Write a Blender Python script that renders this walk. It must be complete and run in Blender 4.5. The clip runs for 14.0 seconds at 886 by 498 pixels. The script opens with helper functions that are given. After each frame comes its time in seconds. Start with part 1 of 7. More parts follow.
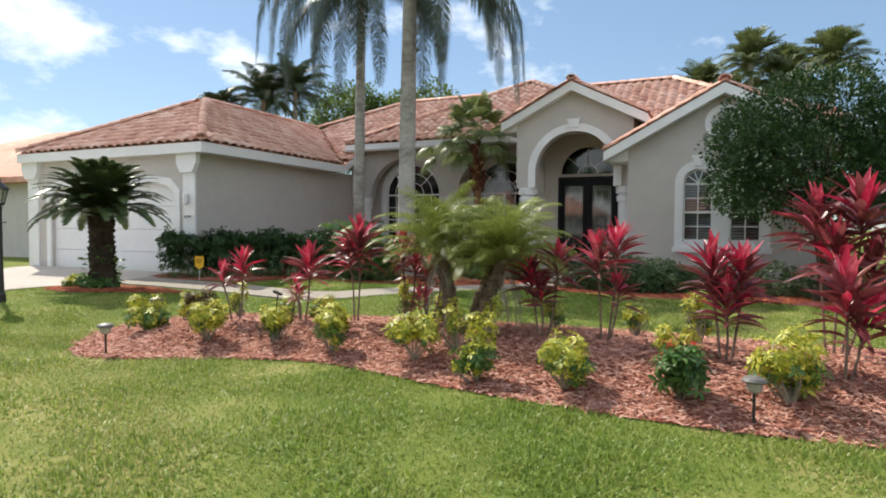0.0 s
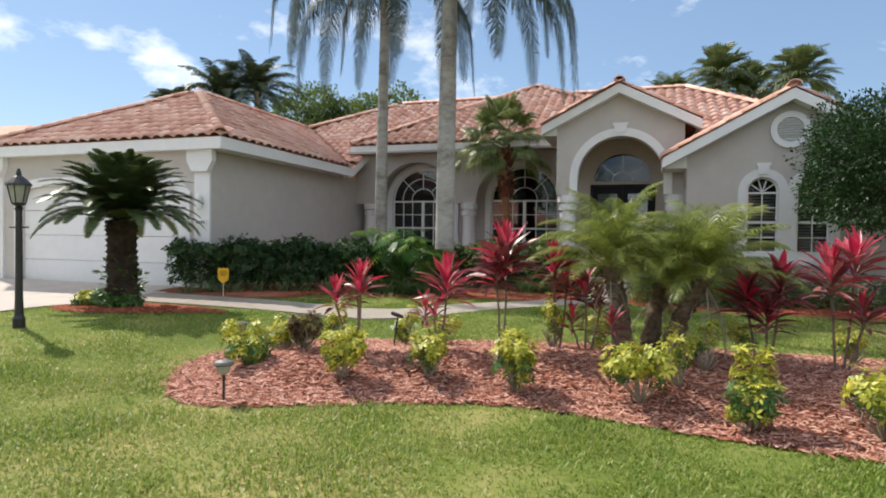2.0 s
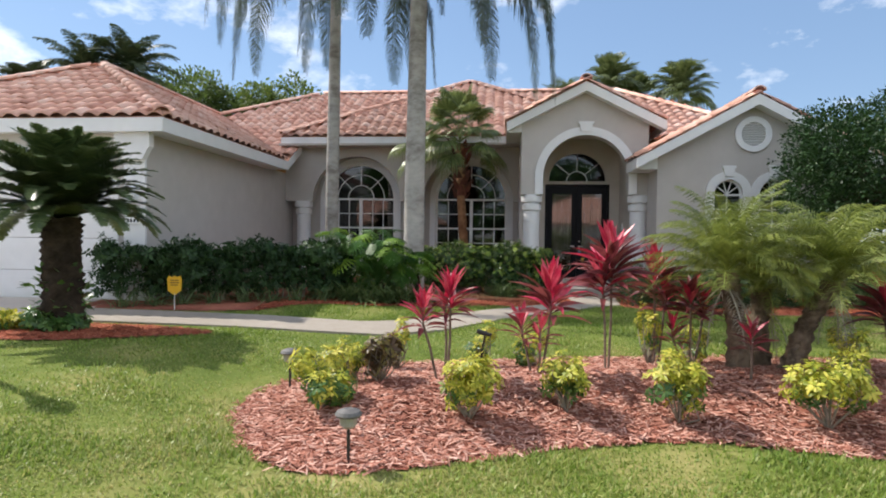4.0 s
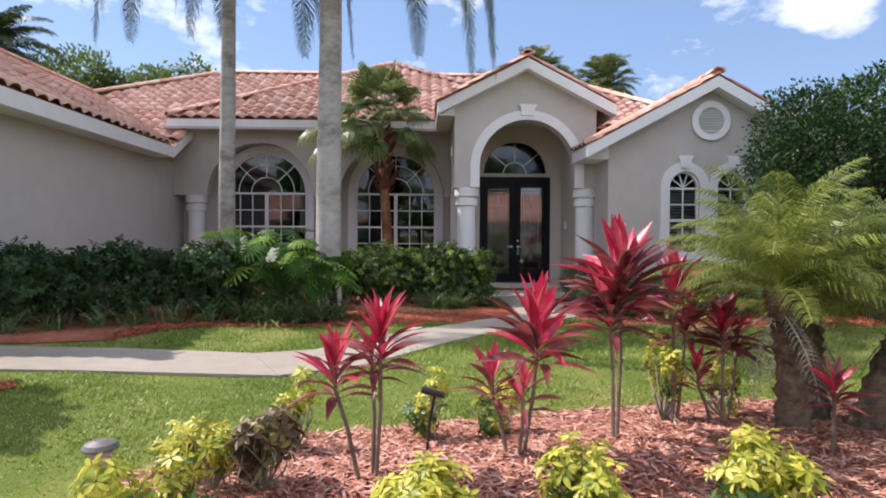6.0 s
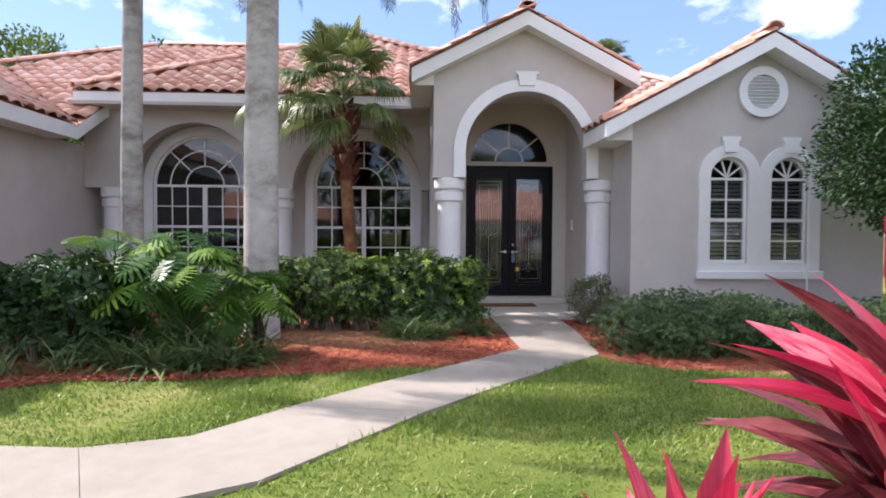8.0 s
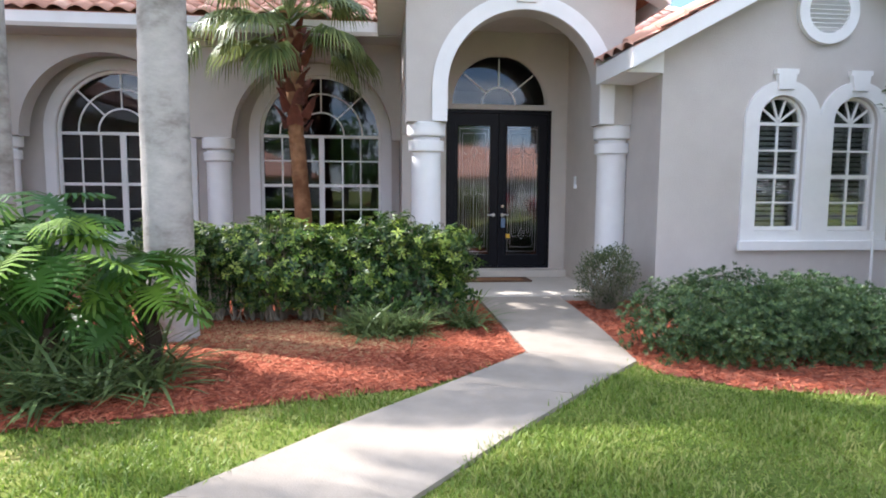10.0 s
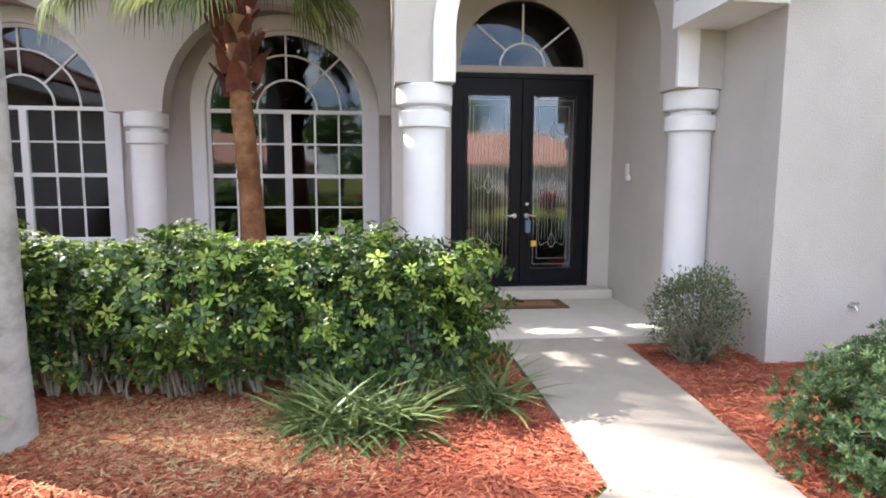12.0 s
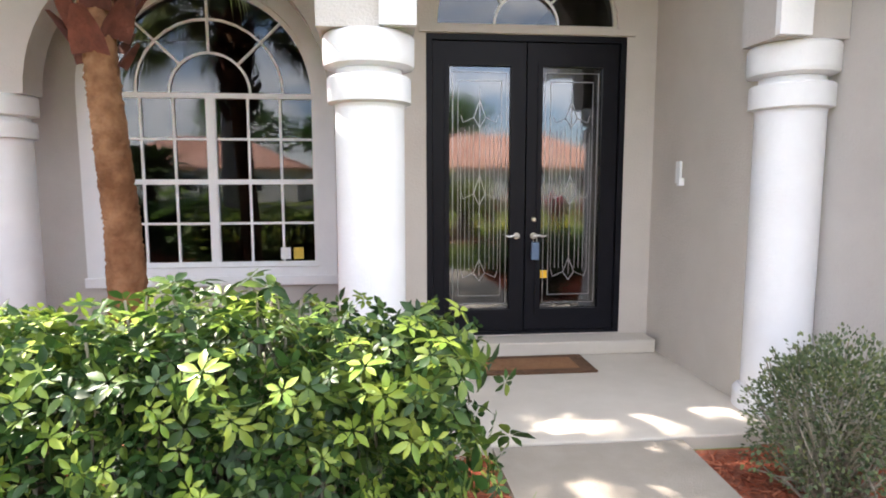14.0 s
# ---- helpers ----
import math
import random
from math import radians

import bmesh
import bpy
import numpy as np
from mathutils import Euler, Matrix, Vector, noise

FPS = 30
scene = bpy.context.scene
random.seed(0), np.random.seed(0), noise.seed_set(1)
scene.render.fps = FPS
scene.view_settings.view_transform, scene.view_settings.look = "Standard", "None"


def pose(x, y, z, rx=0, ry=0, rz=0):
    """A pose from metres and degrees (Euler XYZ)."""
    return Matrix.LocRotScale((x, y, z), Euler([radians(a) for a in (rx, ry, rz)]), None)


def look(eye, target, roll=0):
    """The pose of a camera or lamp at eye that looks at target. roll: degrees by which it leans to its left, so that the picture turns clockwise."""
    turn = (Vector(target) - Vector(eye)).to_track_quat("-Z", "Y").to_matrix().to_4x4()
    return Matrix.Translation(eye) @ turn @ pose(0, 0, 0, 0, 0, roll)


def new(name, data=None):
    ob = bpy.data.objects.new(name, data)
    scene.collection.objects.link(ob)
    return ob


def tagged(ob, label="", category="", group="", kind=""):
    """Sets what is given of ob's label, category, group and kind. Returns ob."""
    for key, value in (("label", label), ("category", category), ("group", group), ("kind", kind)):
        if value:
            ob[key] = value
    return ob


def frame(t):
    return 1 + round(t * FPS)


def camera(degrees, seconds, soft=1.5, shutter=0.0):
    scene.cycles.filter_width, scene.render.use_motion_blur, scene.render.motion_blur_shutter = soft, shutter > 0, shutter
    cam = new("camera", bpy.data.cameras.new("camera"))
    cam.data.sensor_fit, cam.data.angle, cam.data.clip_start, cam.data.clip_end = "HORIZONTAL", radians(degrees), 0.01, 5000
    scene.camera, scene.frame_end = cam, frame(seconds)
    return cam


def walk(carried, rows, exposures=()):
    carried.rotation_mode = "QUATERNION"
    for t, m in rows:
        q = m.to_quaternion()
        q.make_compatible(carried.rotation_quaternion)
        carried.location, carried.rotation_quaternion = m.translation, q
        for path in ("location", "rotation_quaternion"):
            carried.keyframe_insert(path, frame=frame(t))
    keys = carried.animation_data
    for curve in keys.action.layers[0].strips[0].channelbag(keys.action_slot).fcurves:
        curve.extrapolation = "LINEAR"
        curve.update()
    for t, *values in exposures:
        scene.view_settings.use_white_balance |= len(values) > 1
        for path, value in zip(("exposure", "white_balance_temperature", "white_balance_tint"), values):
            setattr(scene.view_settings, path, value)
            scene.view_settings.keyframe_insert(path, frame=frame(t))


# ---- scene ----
cam = camera(73.0, 14.0, 1.9)
METRES, EYE, TILT, LEAN, TURN = 17.0, 1.5, 0.0, 0.0, 24.7
ROWS = [
    (0.0, 0.0, 0.0, 0.0, 0.01, -2.11, -0.34),
    (0.5, -0.0367, 0.0187, 0.0018, -2.04, -1.88, -0.53),
    (1.0, -0.0727, 0.0394, 0.001, -3.55, -1.56, -0.49),
    (1.5, -0.11, 0.0609, 0.0002, -4.87, -1.28, -0.67),
    (2.0, -0.1494, 0.0829, -0.001, -6.39, -1.22, -0.71),
    (4.5, -0.2727, 0.1993, 0.0007, -21.98, -1.17, -0.55),
    (5.0, -0.2651, 0.2263, 0.0014, -24.21, -1.19, -0.37),
    (5.5, -0.2482, 0.2574, -0.0, -25.58, -1.32, -0.34),
    (6.0, -0.228, 0.292, 0.0025, -26.59, -1.3, -0.32),
    (6.5, -0.204, 0.3275, 0.006, -27.32, -1.34, -0.32),
    (7.0, -0.1812, 0.3634, 0.008, -27.64, -1.35, -0.33),
    (9.5, -0.1065, 0.515, 0.008, -29.16, -3.79, -0.31),
    (10.0, -0.0929, 0.5395, 0.0098, -30.53, -5.56, -0.33),
    (10.5, -0.0752, 0.5698, 0.009, -30.96, -6.63, -0.28),
    (11.0, -0.0556, 0.6018, 0.0097, -30.88, -6.62, -0.28),
    (11.5, -0.0384, 0.6354, 0.0117, -30.8, -6.66, -0.36),
    (12.0, -0.0225, 0.6663, 0.013, -30.64, -6.7, -0.28),
    (12.5, -0.0049, 0.6938, 0.0144, -30.49, -6.63, -0.13),
    (13.0, 0.0132, 0.7208, 0.0128, -30.39, -6.56, -0.03),
    (13.5, 0.034, 0.7437, 0.014, -30.34, -6.47, 0.04),
    (14.0, 0.0531, 0.7642, 0.0143, -30.36, -6.4, 0.07),
]
walk(cam, [(t, pose(0, 0, EYE, TILT, LEAN, TURN) @ pose(METRES * x, METRES * y, METRES * z, 90 + pitch, roll, yaw)) for t, x, y, z, yaw, pitch, roll in ROWS],
     [(0.0, 1.36, 6850, 8), (2.0, 1.34, 6800, 10), (5.0, 1.47, 6550, 13), (7.0, 1.68, 6500, 21), (9.5, 2.27, 6150, 16), (11.0, 2.58, 6350, 15), (12.5, 2.98, 6700, 16), (14.0, 3.2, 6950, 15)])

# ---- world, sun and exposure ----
SUN_DIR = Vector((-0.90, 0.42, 1.06)).normalized()
world = bpy.data.worlds.new("sky")
scene.world = world
world.use_nodes = True
wn, wl = world.node_tree.nodes, world.node_tree.links
wn.clear()
w_out = wn.new("ShaderNodeOutputWorld")
w_bg = wn.new("ShaderNodeBackground")
w_bg.inputs["Strength"].default_value = 0.064
w_sky = wn.new("ShaderNodeTexSky")
w_sky.sky_type = "NISHITA"
w_sky.sun_disc = False
w_sky.sun_elevation = math.asin(SUN_DIR.z)
w_sky.sun_rotation = math.atan2(SUN_DIR.x, SUN_DIR.y)
w_sky.air_density, w_sky.dust_density, w_sky.ozone_density = 1.0, 0.15, 1.6
w_tc = wn.new("ShaderNodeTexCoord")
w_map = wn.new("ShaderNodeMapping")
w_map.inputs["Scale"].default_value = (1.0, 1.0, 1.9)
w_map.inputs["Location"].default_value = (0.35, 0.1, 0.0)
w_noise = wn.new("ShaderNodeTexNoise")
w_noise.inputs["Scale"].default_value = 4.6
w_noise.inputs["Detail"].default_value = 9.0
w_noise.inputs["Roughness"].default_value = 0.58
w_sum = w_noise.outputs["Fac"]
# last row clears the sky ahead; unseen cloud elsewhere added to fill shaded walls
for way, wide, gain in (((-0.80, 0.55, 0.30), 0.90, 0.07), ((-0.62, 0.70, 0.42), 0.93, 0.03), ((0.537, 0.782, 0.317), 0.9965, 0.165), ((-0.15, 0.97, 0.25), 0.30, -0.17)):
    dot = wn.new("ShaderNodeVectorMath")
    dot.operation = "DOT_PRODUCT"
    dot.inputs[1].default_value = Vector(way).normalized()
    wl.new(w_tc.outputs["Generated"], dot.inputs[0])
    rng_n = wn.new("ShaderNodeMapRange")
    rng_n.interpolation_type = "SMOOTHSTEP"
    rng_n.inputs["From Min"].default_value = wide
    rng_n.inputs["From Max"].default_value = 1.0 if gain > 0 else 0.80
    rng_n.inputs["To Max"].default_value = gain
    wl.new(dot.outputs["Value"], rng_n.inputs["Value"])
    plus = wn.new("ShaderNodeMath")
    plus.operation = "ADD"
    wl.new(w_sum, plus.inputs[0])
    wl.new(rng_n.outputs["Result"], plus.inputs[1])
    w_sum = plus.outputs[0]
w_ramp = wn.new("ShaderNodeValToRGB")
w_ramp.color_ramp.elements[0].position = 0.42
w_ramp.color_ramp.elements[1].position = 0.63
w_mix = wn.new("ShaderNodeMixRGB")
w_mix.inputs["Color2"].default_value = (9.8, 10.0, 10.2, 1)
wl.new(w_tc.outputs["Generated"], w_map.inputs["Vector"])
wl.new(w_map.outputs["Vector"], w_noise.inputs["Vector"])
wl.new(w_sum, w_ramp.inputs["Fac"])
wl.new(w_ramp.outputs["Color"], w_mix.inputs["Fac"])
w_haze = wn.new("ShaderNodeMixRGB")
w_haze.inputs["Fac"].default_value = 0.5
w_haze.inputs["Color2"].default_value = (1.7, 2.8, 4.6, 1)
wl.new(w_sky.outputs["Color"], w_haze.inputs["Color1"])
wl.new(w_haze.outputs["Color"], w_mix.inputs["Color1"])
wl.new(w_mix.outputs["Color"], w_bg.inputs["Color"])
wl.new(w_bg.outputs["Background"], w_out.inputs["Surface"])

sun = new("sun", bpy.data.lights.new("sun", "SUN"))
sun.data.energy, sun.data.angle, sun.data.color = 2.2, radians(0.6), (1.0, 0.95, 0.87)
sun.matrix_world = look((0, 0, 30), Vector((0, 0, 30)) - SUN_DIR)


# ---- materials ----
def material(name, low, high, scale=8.0, rough=0.8, bump=0.0, bump_scale=None, random_by="", spread=0.0, detail=6.0,
             fine=0.0, metal=0.0, spec=0.5, trans=0.0, mid=None, hue=0.0):
    """A surface whose colour wanders from low to high by noise at two scales, with relief, in metres."""
    m = bpy.data.materials.new(name)
    m.use_nodes = True
    n, l = m.node_tree.nodes, m.node_tree.links
    b = n["Principled BSDF"]
    tc = n.new("ShaderNodeTexCoord")
    geo = n.new("ShaderNodeNewGeometry")
    src = geo.outputs["Position"]
    tex = n.new("ShaderNodeTexNoise")
    tex.inputs["Scale"].default_value = scale
    tex.inputs["Detail"].default_value = detail
    tex.inputs["Roughness"].default_value = 0.6
    l.new(src, tex.inputs["Vector"])
    fac = tex.outputs["Fac"]
    big = n.new("ShaderNodeTexNoise")
    big.inputs["Scale"].default_value = scale * 0.13
    big.inputs["Detail"].default_value = 3.0
    l.new(src, big.inputs["Vector"])
    add = n.new("ShaderNodeMath")
    add.operation = "ADD"
    l.new(fac, add.inputs[0])
    l.new(big.outputs["Fac"], add.inputs[1])
    mr = n.new("ShaderNodeMapRange")
    mr.inputs["From Min"].default_value = 0.72
    mr.inputs["From Max"].default_value = 1.28
    l.new(add.outputs[0], mr.inputs["Value"])
    fac = mr.outputs["Result"]
    if random_by:
        if random_by == "island":
            rnd = geo.outputs["Random Per Island"]
        else:
            rnd = n.new("ShaderNodeObjectInfo").outputs["Random"]
        mx = n.new("ShaderNodeMath")
        mx.operation = "MULTIPLY_ADD"
        l.new(rnd, mx.inputs[0])
        mx.inputs[1].default_value = spread
        sc = n.new("ShaderNodeMath")
        sc.operation = "MULTIPLY"
        l.new(fac, sc.inputs[0])
        sc.inputs[1].default_value = 1.0 - spread
        l.new(sc.outputs[0], mx.inputs[2])
        fac = mx.outputs[0]
    ramp = n.new("ShaderNodeValToRGB")
    ramp.color_ramp.elements[0].color = (*low, 1)
    ramp.color_ramp.elements[1].color = (*high, 1)
    if mid:
        e = ramp.color_ramp.elements.new(0.5)
        e.color = (*mid, 1)
    l.new(fac, ramp.inputs["Fac"])
    col = ramp.outputs["Color"]
    l.new(col, b.inputs["Base Color"])
    b.inputs["Roughness"].default_value = rough
    b.inputs["Metallic"].default_value = metal
    b.inputs["Specular IOR Level"].default_value = spec
    if bump:
        t2 = n.new("ShaderNodeTexNoise")
        t2.inputs["Scale"].default_value = bump_scale or scale * 4
        t2.inputs["Detail"].default_value = 8.0
        l.new(src, t2.inputs["Vector"])
        bp = n.new("ShaderNodeBump")
        bp.inputs["Strength"].default_value = bump
        bp.inputs["Distance"].default_value = 0.02
        l.new(t2.outputs["Fac"], bp.inputs["Height"])
        l.new(bp.outputs["Normal"], b.inputs["Normal"])
    if trans:
        out = n["Material Output"]
        tr = n.new("ShaderNodeBsdfTranslucent")
        l.new(col, tr.inputs["Color"])
        ms = n.new("ShaderNodeMixShader")
        ms.inputs["Fac"].default_value = trans
        l.new(b.outputs["BSDF"], ms.inputs[1])
        l.new(tr.outputs["BSDF"], ms.inputs[2])
        l.new(ms.outputs["Shader"], out.inputs["Surface"])
    return m


STUCCO = material("stucco_greige", (0.51, 0.475, 0.45), (0.57, 0.535, 0.505), 3.0, 0.92, 0.35, 60, spec=0.2)
STUCCO_IN = material("stucco_warm", (0.50, 0.455, 0.405), (0.56, 0.51, 0.455), 3.0, 0.92, 0.3, 60, spec=0.2)
WHITE = material("white_paint", (0.76, 0.76, 0.77), (0.83, 0.83, 0.84), 4.0, 0.6, 0.12, 50, spec=0.35)
VINYL = material("white_vinyl", (0.78, 0.78, 0.78), (0.83, 0.83, 0.83), 9.0, 0.4, 0.0)
CONCRETE = material("pale_concrete", (0.28, 0.245, 0.205), (0.35, 0.31, 0.265), 5.0, 0.85, 0.25, 90, spec=0.25)
PORCH = material("cream_painted_concrete", (0.52, 0.475, 0.41), (0.60, 0.55, 0.485), 4.0, 0.7, 0.12, 90, spec=0.3)
DRIVE = material("driveway_concrete", (0.42, 0.37, 0.335), (0.52, 0.465, 0.42), 1.8, 0.88, 0.3, 60, spec=0.25)
TILE = material("terracotta_tile", (0.50, 0.245, 0.185), (0.89, 0.67, 0.58), 5.0, 0.8, 0.25, 40, "island", 0.55, spec=0.3,
                mid=(0.73, 0.425, 0.335))
TILE_OB = material("terracotta_tile_single", (0.50, 0.245, 0.185), (0.89, 0.67, 0.58), 5.0, 0.8, 0.25, 40, "object", 0.55,
                   spec=0.3, mid=(0.73, 0.425, 0.335))
MORTAR = material("terracotta_ridge", (0.42, 0.19, 0.12), (0.58, 0.29, 0.19), 7.0, 0.85, 0.3, 40)
LAWN = material("lawn_soil", (0.075, 0.115, 0.022), (0.34, 0.29, 0.12), 1.3, 0.95, 0.6, 45, spec=0.1, mid=(0.145, 0.18, 0.04))
MULCH_SOIL = material("red_mulch_bed", (0.18, 0.06, 0.04), (0.40, 0.15, 0.10), 14.0, 0.95, 0.8, 40, spec=0.1)
BLACK = material("black_door_paint", (0.0035, 0.0035, 0.006), (0.006, 0.006, 0.0095), 6.0, 0.45, 0.03, 40, spec=0.18)
ROOM_SHADE = material("interior_shade", (0.02, 0.018, 0.016), (0.05, 0.045, 0.04), 2.0, 0.9)
STEEL = material("brushed_nickel", (0.55, 0.54, 0.52), (0.65, 0.64, 0.62), 30.0, 0.3, metal=1.0)


def glass_material(name, tint, rough, opacity=0.0):
    """Window glass: mirror gloss over a see-through pane."""
    m = bpy.data.materials.new(name)
    m.use_nodes = True
    n, l = m.node_tree.nodes, m.node_tree.links
    n.clear()
    out = n.new("ShaderNodeOutputMaterial")
    gl = n.new("ShaderNodeBsdfGlossy")
    gl.inputs["Roughness"].default_value = rough
    gl.inputs["Color"].default_value = (0.95, 0.97, 1.0, 1)
    tr = n.new("ShaderNodeBsdfTransparent")
    tr.inputs["Color"].default_value = (*tint, 1)
    fr = n.new("ShaderNodeFresnel")
    fr.inputs["IOR"].default_value = 1.5 + opacity
    mx = n.new("ShaderNodeMixShader")
    l.new(fr.outputs["Fac"], mx.inputs["Fac"])
    l.new(tr.outputs["BSDF"], mx.inputs[1])
    l.new(gl.outputs["BSDF"], mx.inputs[2])
    l.new(mx.outputs["Shader"], out.inputs["Surface"])
    return m


GLASS = glass_material("window_glass", (0.45, 0.47, 0.48), 0.02, 0.12)
GLASS_CLEAR = glass_material("clear_window_glass", (0.82, 0.84, 0.84), 0.02, 0.0)
DOOR_GLASS = glass_material("door_glass", (0.35, 0.37, 0.37), 0.05, 0.6)


# ---- mesh helpers ----
def smooth(v):
    v = np.clip(v, 0.0, 1.0)
    return v * v * (3 - 2 * v)


def ground_z(x, y):
    h1 = 0.22 * smooth((y - 4.8) / 3.6)
    h2 = 0.28 * smooth((-x - 6.5) / 3.2) * smooth((y - 0.5) / 4.0)
    dip = 0.08 * smooth(1 - np.abs(y - 8.9) / 1.9) * smooth((-x - 5.0) / 2.0)
    return h1 + h2 * (1 - h1 / 0.30) - dip


def link(name, me, mat, parent=None, label=""):
    me.materials.append(mat)
    ob = new(name, me)
    if parent:
        ob.parent = parent
    if label:
        ob["label"] = label
    return ob


def part(name, bm, mat, parent=None, label="", flat=True):
    me = bpy.data.meshes.new(name)
    bm.normal_update()
    bm.to_mesh(me)
    bm.free()
    if not flat:
        me.polygons.foreach_set("use_smooth", [True] * len(me.polygons))
    return link(name, me, mat, parent, label)


def holder(name, at, label="", category="", group="", kind=""):
    ob = new(name)
    ob.empty_display_size = 0.1
    ob.location = at
    return tagged(ob, label, category, group, kind)


def tri_mesh(name, v, f, flat=True):
    """A mesh out of computed arrays of corners and triangles."""
    me = bpy.data.meshes.new(name)
    v, f = np.asarray(v, np.float32).reshape(-1, 3), np.asarray(f, np.int32).reshape(-1, 3)
    me.vertices.add(len(v))
    me.vertices.foreach_set("co", v.ravel())
    me.loops.add(f.size)
    me.loops.foreach_set("vertex_index", f.ravel())
    me.polygons.add(len(f))
    me.polygons.foreach_set("loop_start", np.arange(0, f.size, 3, dtype=np.int32))
    if not flat:
        me.polygons.foreach_set("use_smooth", np.ones(len(f), bool))
    me.update(calc_edges=True)
    return me


def scatter(tv, tf, frames, at):
    """Copies of a template (corners, triangles), turned by 3x3 frames and moved to places, as arrays."""
    tv, frames, at = np.asarray(tv, float), np.asarray(frames, float), np.asarray(at, float)
    v = np.einsum("mij,kj->mki", frames, tv) + at[:, None, :]
    f = np.asarray(tf)[None] + (np.arange(len(at)) * len(tv))[:, None, None]
    return v.reshape(-1, 3), f.reshape(-1, 3)


def merged(*sets):
    vs, fs, n = [], [], 0
    for v, f in sets:
        vs.append(v)
        fs.append(np.asarray(f) + n)
        n += len(v)
    return np.concatenate(vs), np.concatenate(fs)


def unit(a):
    return a / np.maximum(np.linalg.norm(a, axis=-1, keepdims=True), 1e-9)


def frames_from(along, normal, size, wide=1.0):
    """3x3 frames whose y runs along, z near normal; size scales all, wide the x axis."""
    y = unit(along)
    x = unit(np.cross(y, normal))
    z = np.cross(x, y)
    size = np.broadcast_to(np.asarray(size, float), (len(y),))
    wide = np.broadcast_to(np.asarray(wide, float), (len(y),))
    return np.stack([x * (size * wide)[:, None], y * size[:, None], z * size[:, None]], axis=2)


def box(bm, x0, x1, y0, y1, z0, z1, bevel=0.0):
    r = bmesh.ops.create_cube(bm, size=1, matrix=Matrix.Translation(((x0 + x1) / 2, (y0 + y1) / 2, (z0 + z1) / 2)) @ Matrix.Diagonal((x1 - x0, y1 - y0, z1 - z0, 1)))
    if bevel:
        edges = {e for v in r["verts"] for e in v.link_edges}
        bmesh.ops.bevel(bm, geom=list(edges), offset=bevel, segments=2, affect="EDGES", profile=0.5)
    return bm


def slab_loops(bm, outer, holes, place, depth):
    """A panel from 2D loops with holes; place(u, w, d) gives the 3D point at depth d."""
    from mathutils.geometry import tessellate_polygon
    loops = [outer] + list(holes)
    flat = [p for lp in loops for p in lp]
    tris = tessellate_polygon([[Vector((u, w, 0)) for u, w in lp] for lp in loops])
    front = [bm.verts.new(place(u, w, 0.0)) for u, w in flat]
    back = [bm.verts.new(place(u, w, depth)) for u, w in flat]
    for a, b, c in tris:
        for vs, flip in ((front, False), (back, True)):
            try:
                bm.faces.new([vs[c], vs[b], vs[a]] if flip else [vs[a], vs[b], vs[c]])
            except ValueError:
                pass
    k = 0
    for lp in loops:
        n = len(lp)
        for i in range(n):
            j = (i + 1) % n
            bm.faces.new([front[k + i], back[k + i], back[k + j], front[k + j]])
        k += n
    bmesh.ops.recalc_face_normals(bm, faces=bm.faces[:])
    return bm


def facing_y(y0):
    return lambda u, w, d: (u, y0 + d, w)


def facing_x(x0):
    return lambda u, w, d: (x0 - d, u, w)


def arc(cx, cz, r, a0, a1, n):
    return [(cx + r * math.cos(radians(a0 + (a1 - a0) * i / n)), cz + r * math.sin(radians(a0 + (a1 - a0) * i / n))) for i in range(n + 1)]


def arch_loop(x0, x1, z0, spring, n=24):
    r, c = (x1 - x0) / 2, (x0 + x1) / 2
    return [(x0, z0), (x1, z0)] + arc(c, spring, r, 0, 180, n)


def lathe(bm, rings, segs=24, at=(0, 0)):
    rows = [[bm.verts.new((at[0] + r * math.cos(2 * math.pi * i / segs), at[1] + r * math.sin(2 * math.pi * i / segs), z)) for i in range(segs)] for r, z in rings]
    for a, b in zip(rows, rows[1:]):
        for i in range(segs):
            j = (i + 1) % segs
            bm.faces.new([a[i], a[j], b[j], b[i]])
    bm.faces.new(list(reversed(rows[0])))
    bm.faces.new(rows[-1])
    return bm


def tube(bm, points, radii, segs=10):
    """A round bar along points, with a radius at each."""
    pts = [Vector(p) for p in points]
    rows = []
    for i, p in enumerate(pts):
        d = (pts[min(i + 1, len(pts) - 1)] - pts[max(i - 1, 0)]).normalized()
        side = d.cross(Vector((0, 0, 1)) if abs(d.z) < 0.9 else Vector((1, 0, 0))).normalized()
        up = side.cross(d)
        rows.append([bm.verts.new(p + radii[i] * (side * math.cos(2 * math.pi * k / segs) + up * math.sin(2 * math.pi * k / segs))) for k in range(segs)])
    for a, b in zip(rows, rows[1:]):
        for k in range(segs):
            j = (k + 1) % segs
            bm.faces.new([a[k], a[j], b[j], b[k]])
    bm.faces.new(list(reversed(rows[0])))
    bm.faces.new(rows[-1])
    bmesh.ops.recalc_face_normals(bm, faces=bm.faces[:])
    return bm


def inside(poly, x, y):
    """Which of the points lie in a polygon."""
    x, y = np.asarray(x, float), np.asarray(y, float)
    hit = np.zeros(x.shape, bool)
    n = len(poly)
    for i in range(n):
        (x0, y0), (x1, y1) = poly[i], poly[(i + 1) % n]
        if y0 == y1:
            continue
        c = ((y0 > y) != (y1 > y)) & (x < (x1 - x0) * (y - y0) / (y1 - y0) + x0)
        hit ^= c
    return hit


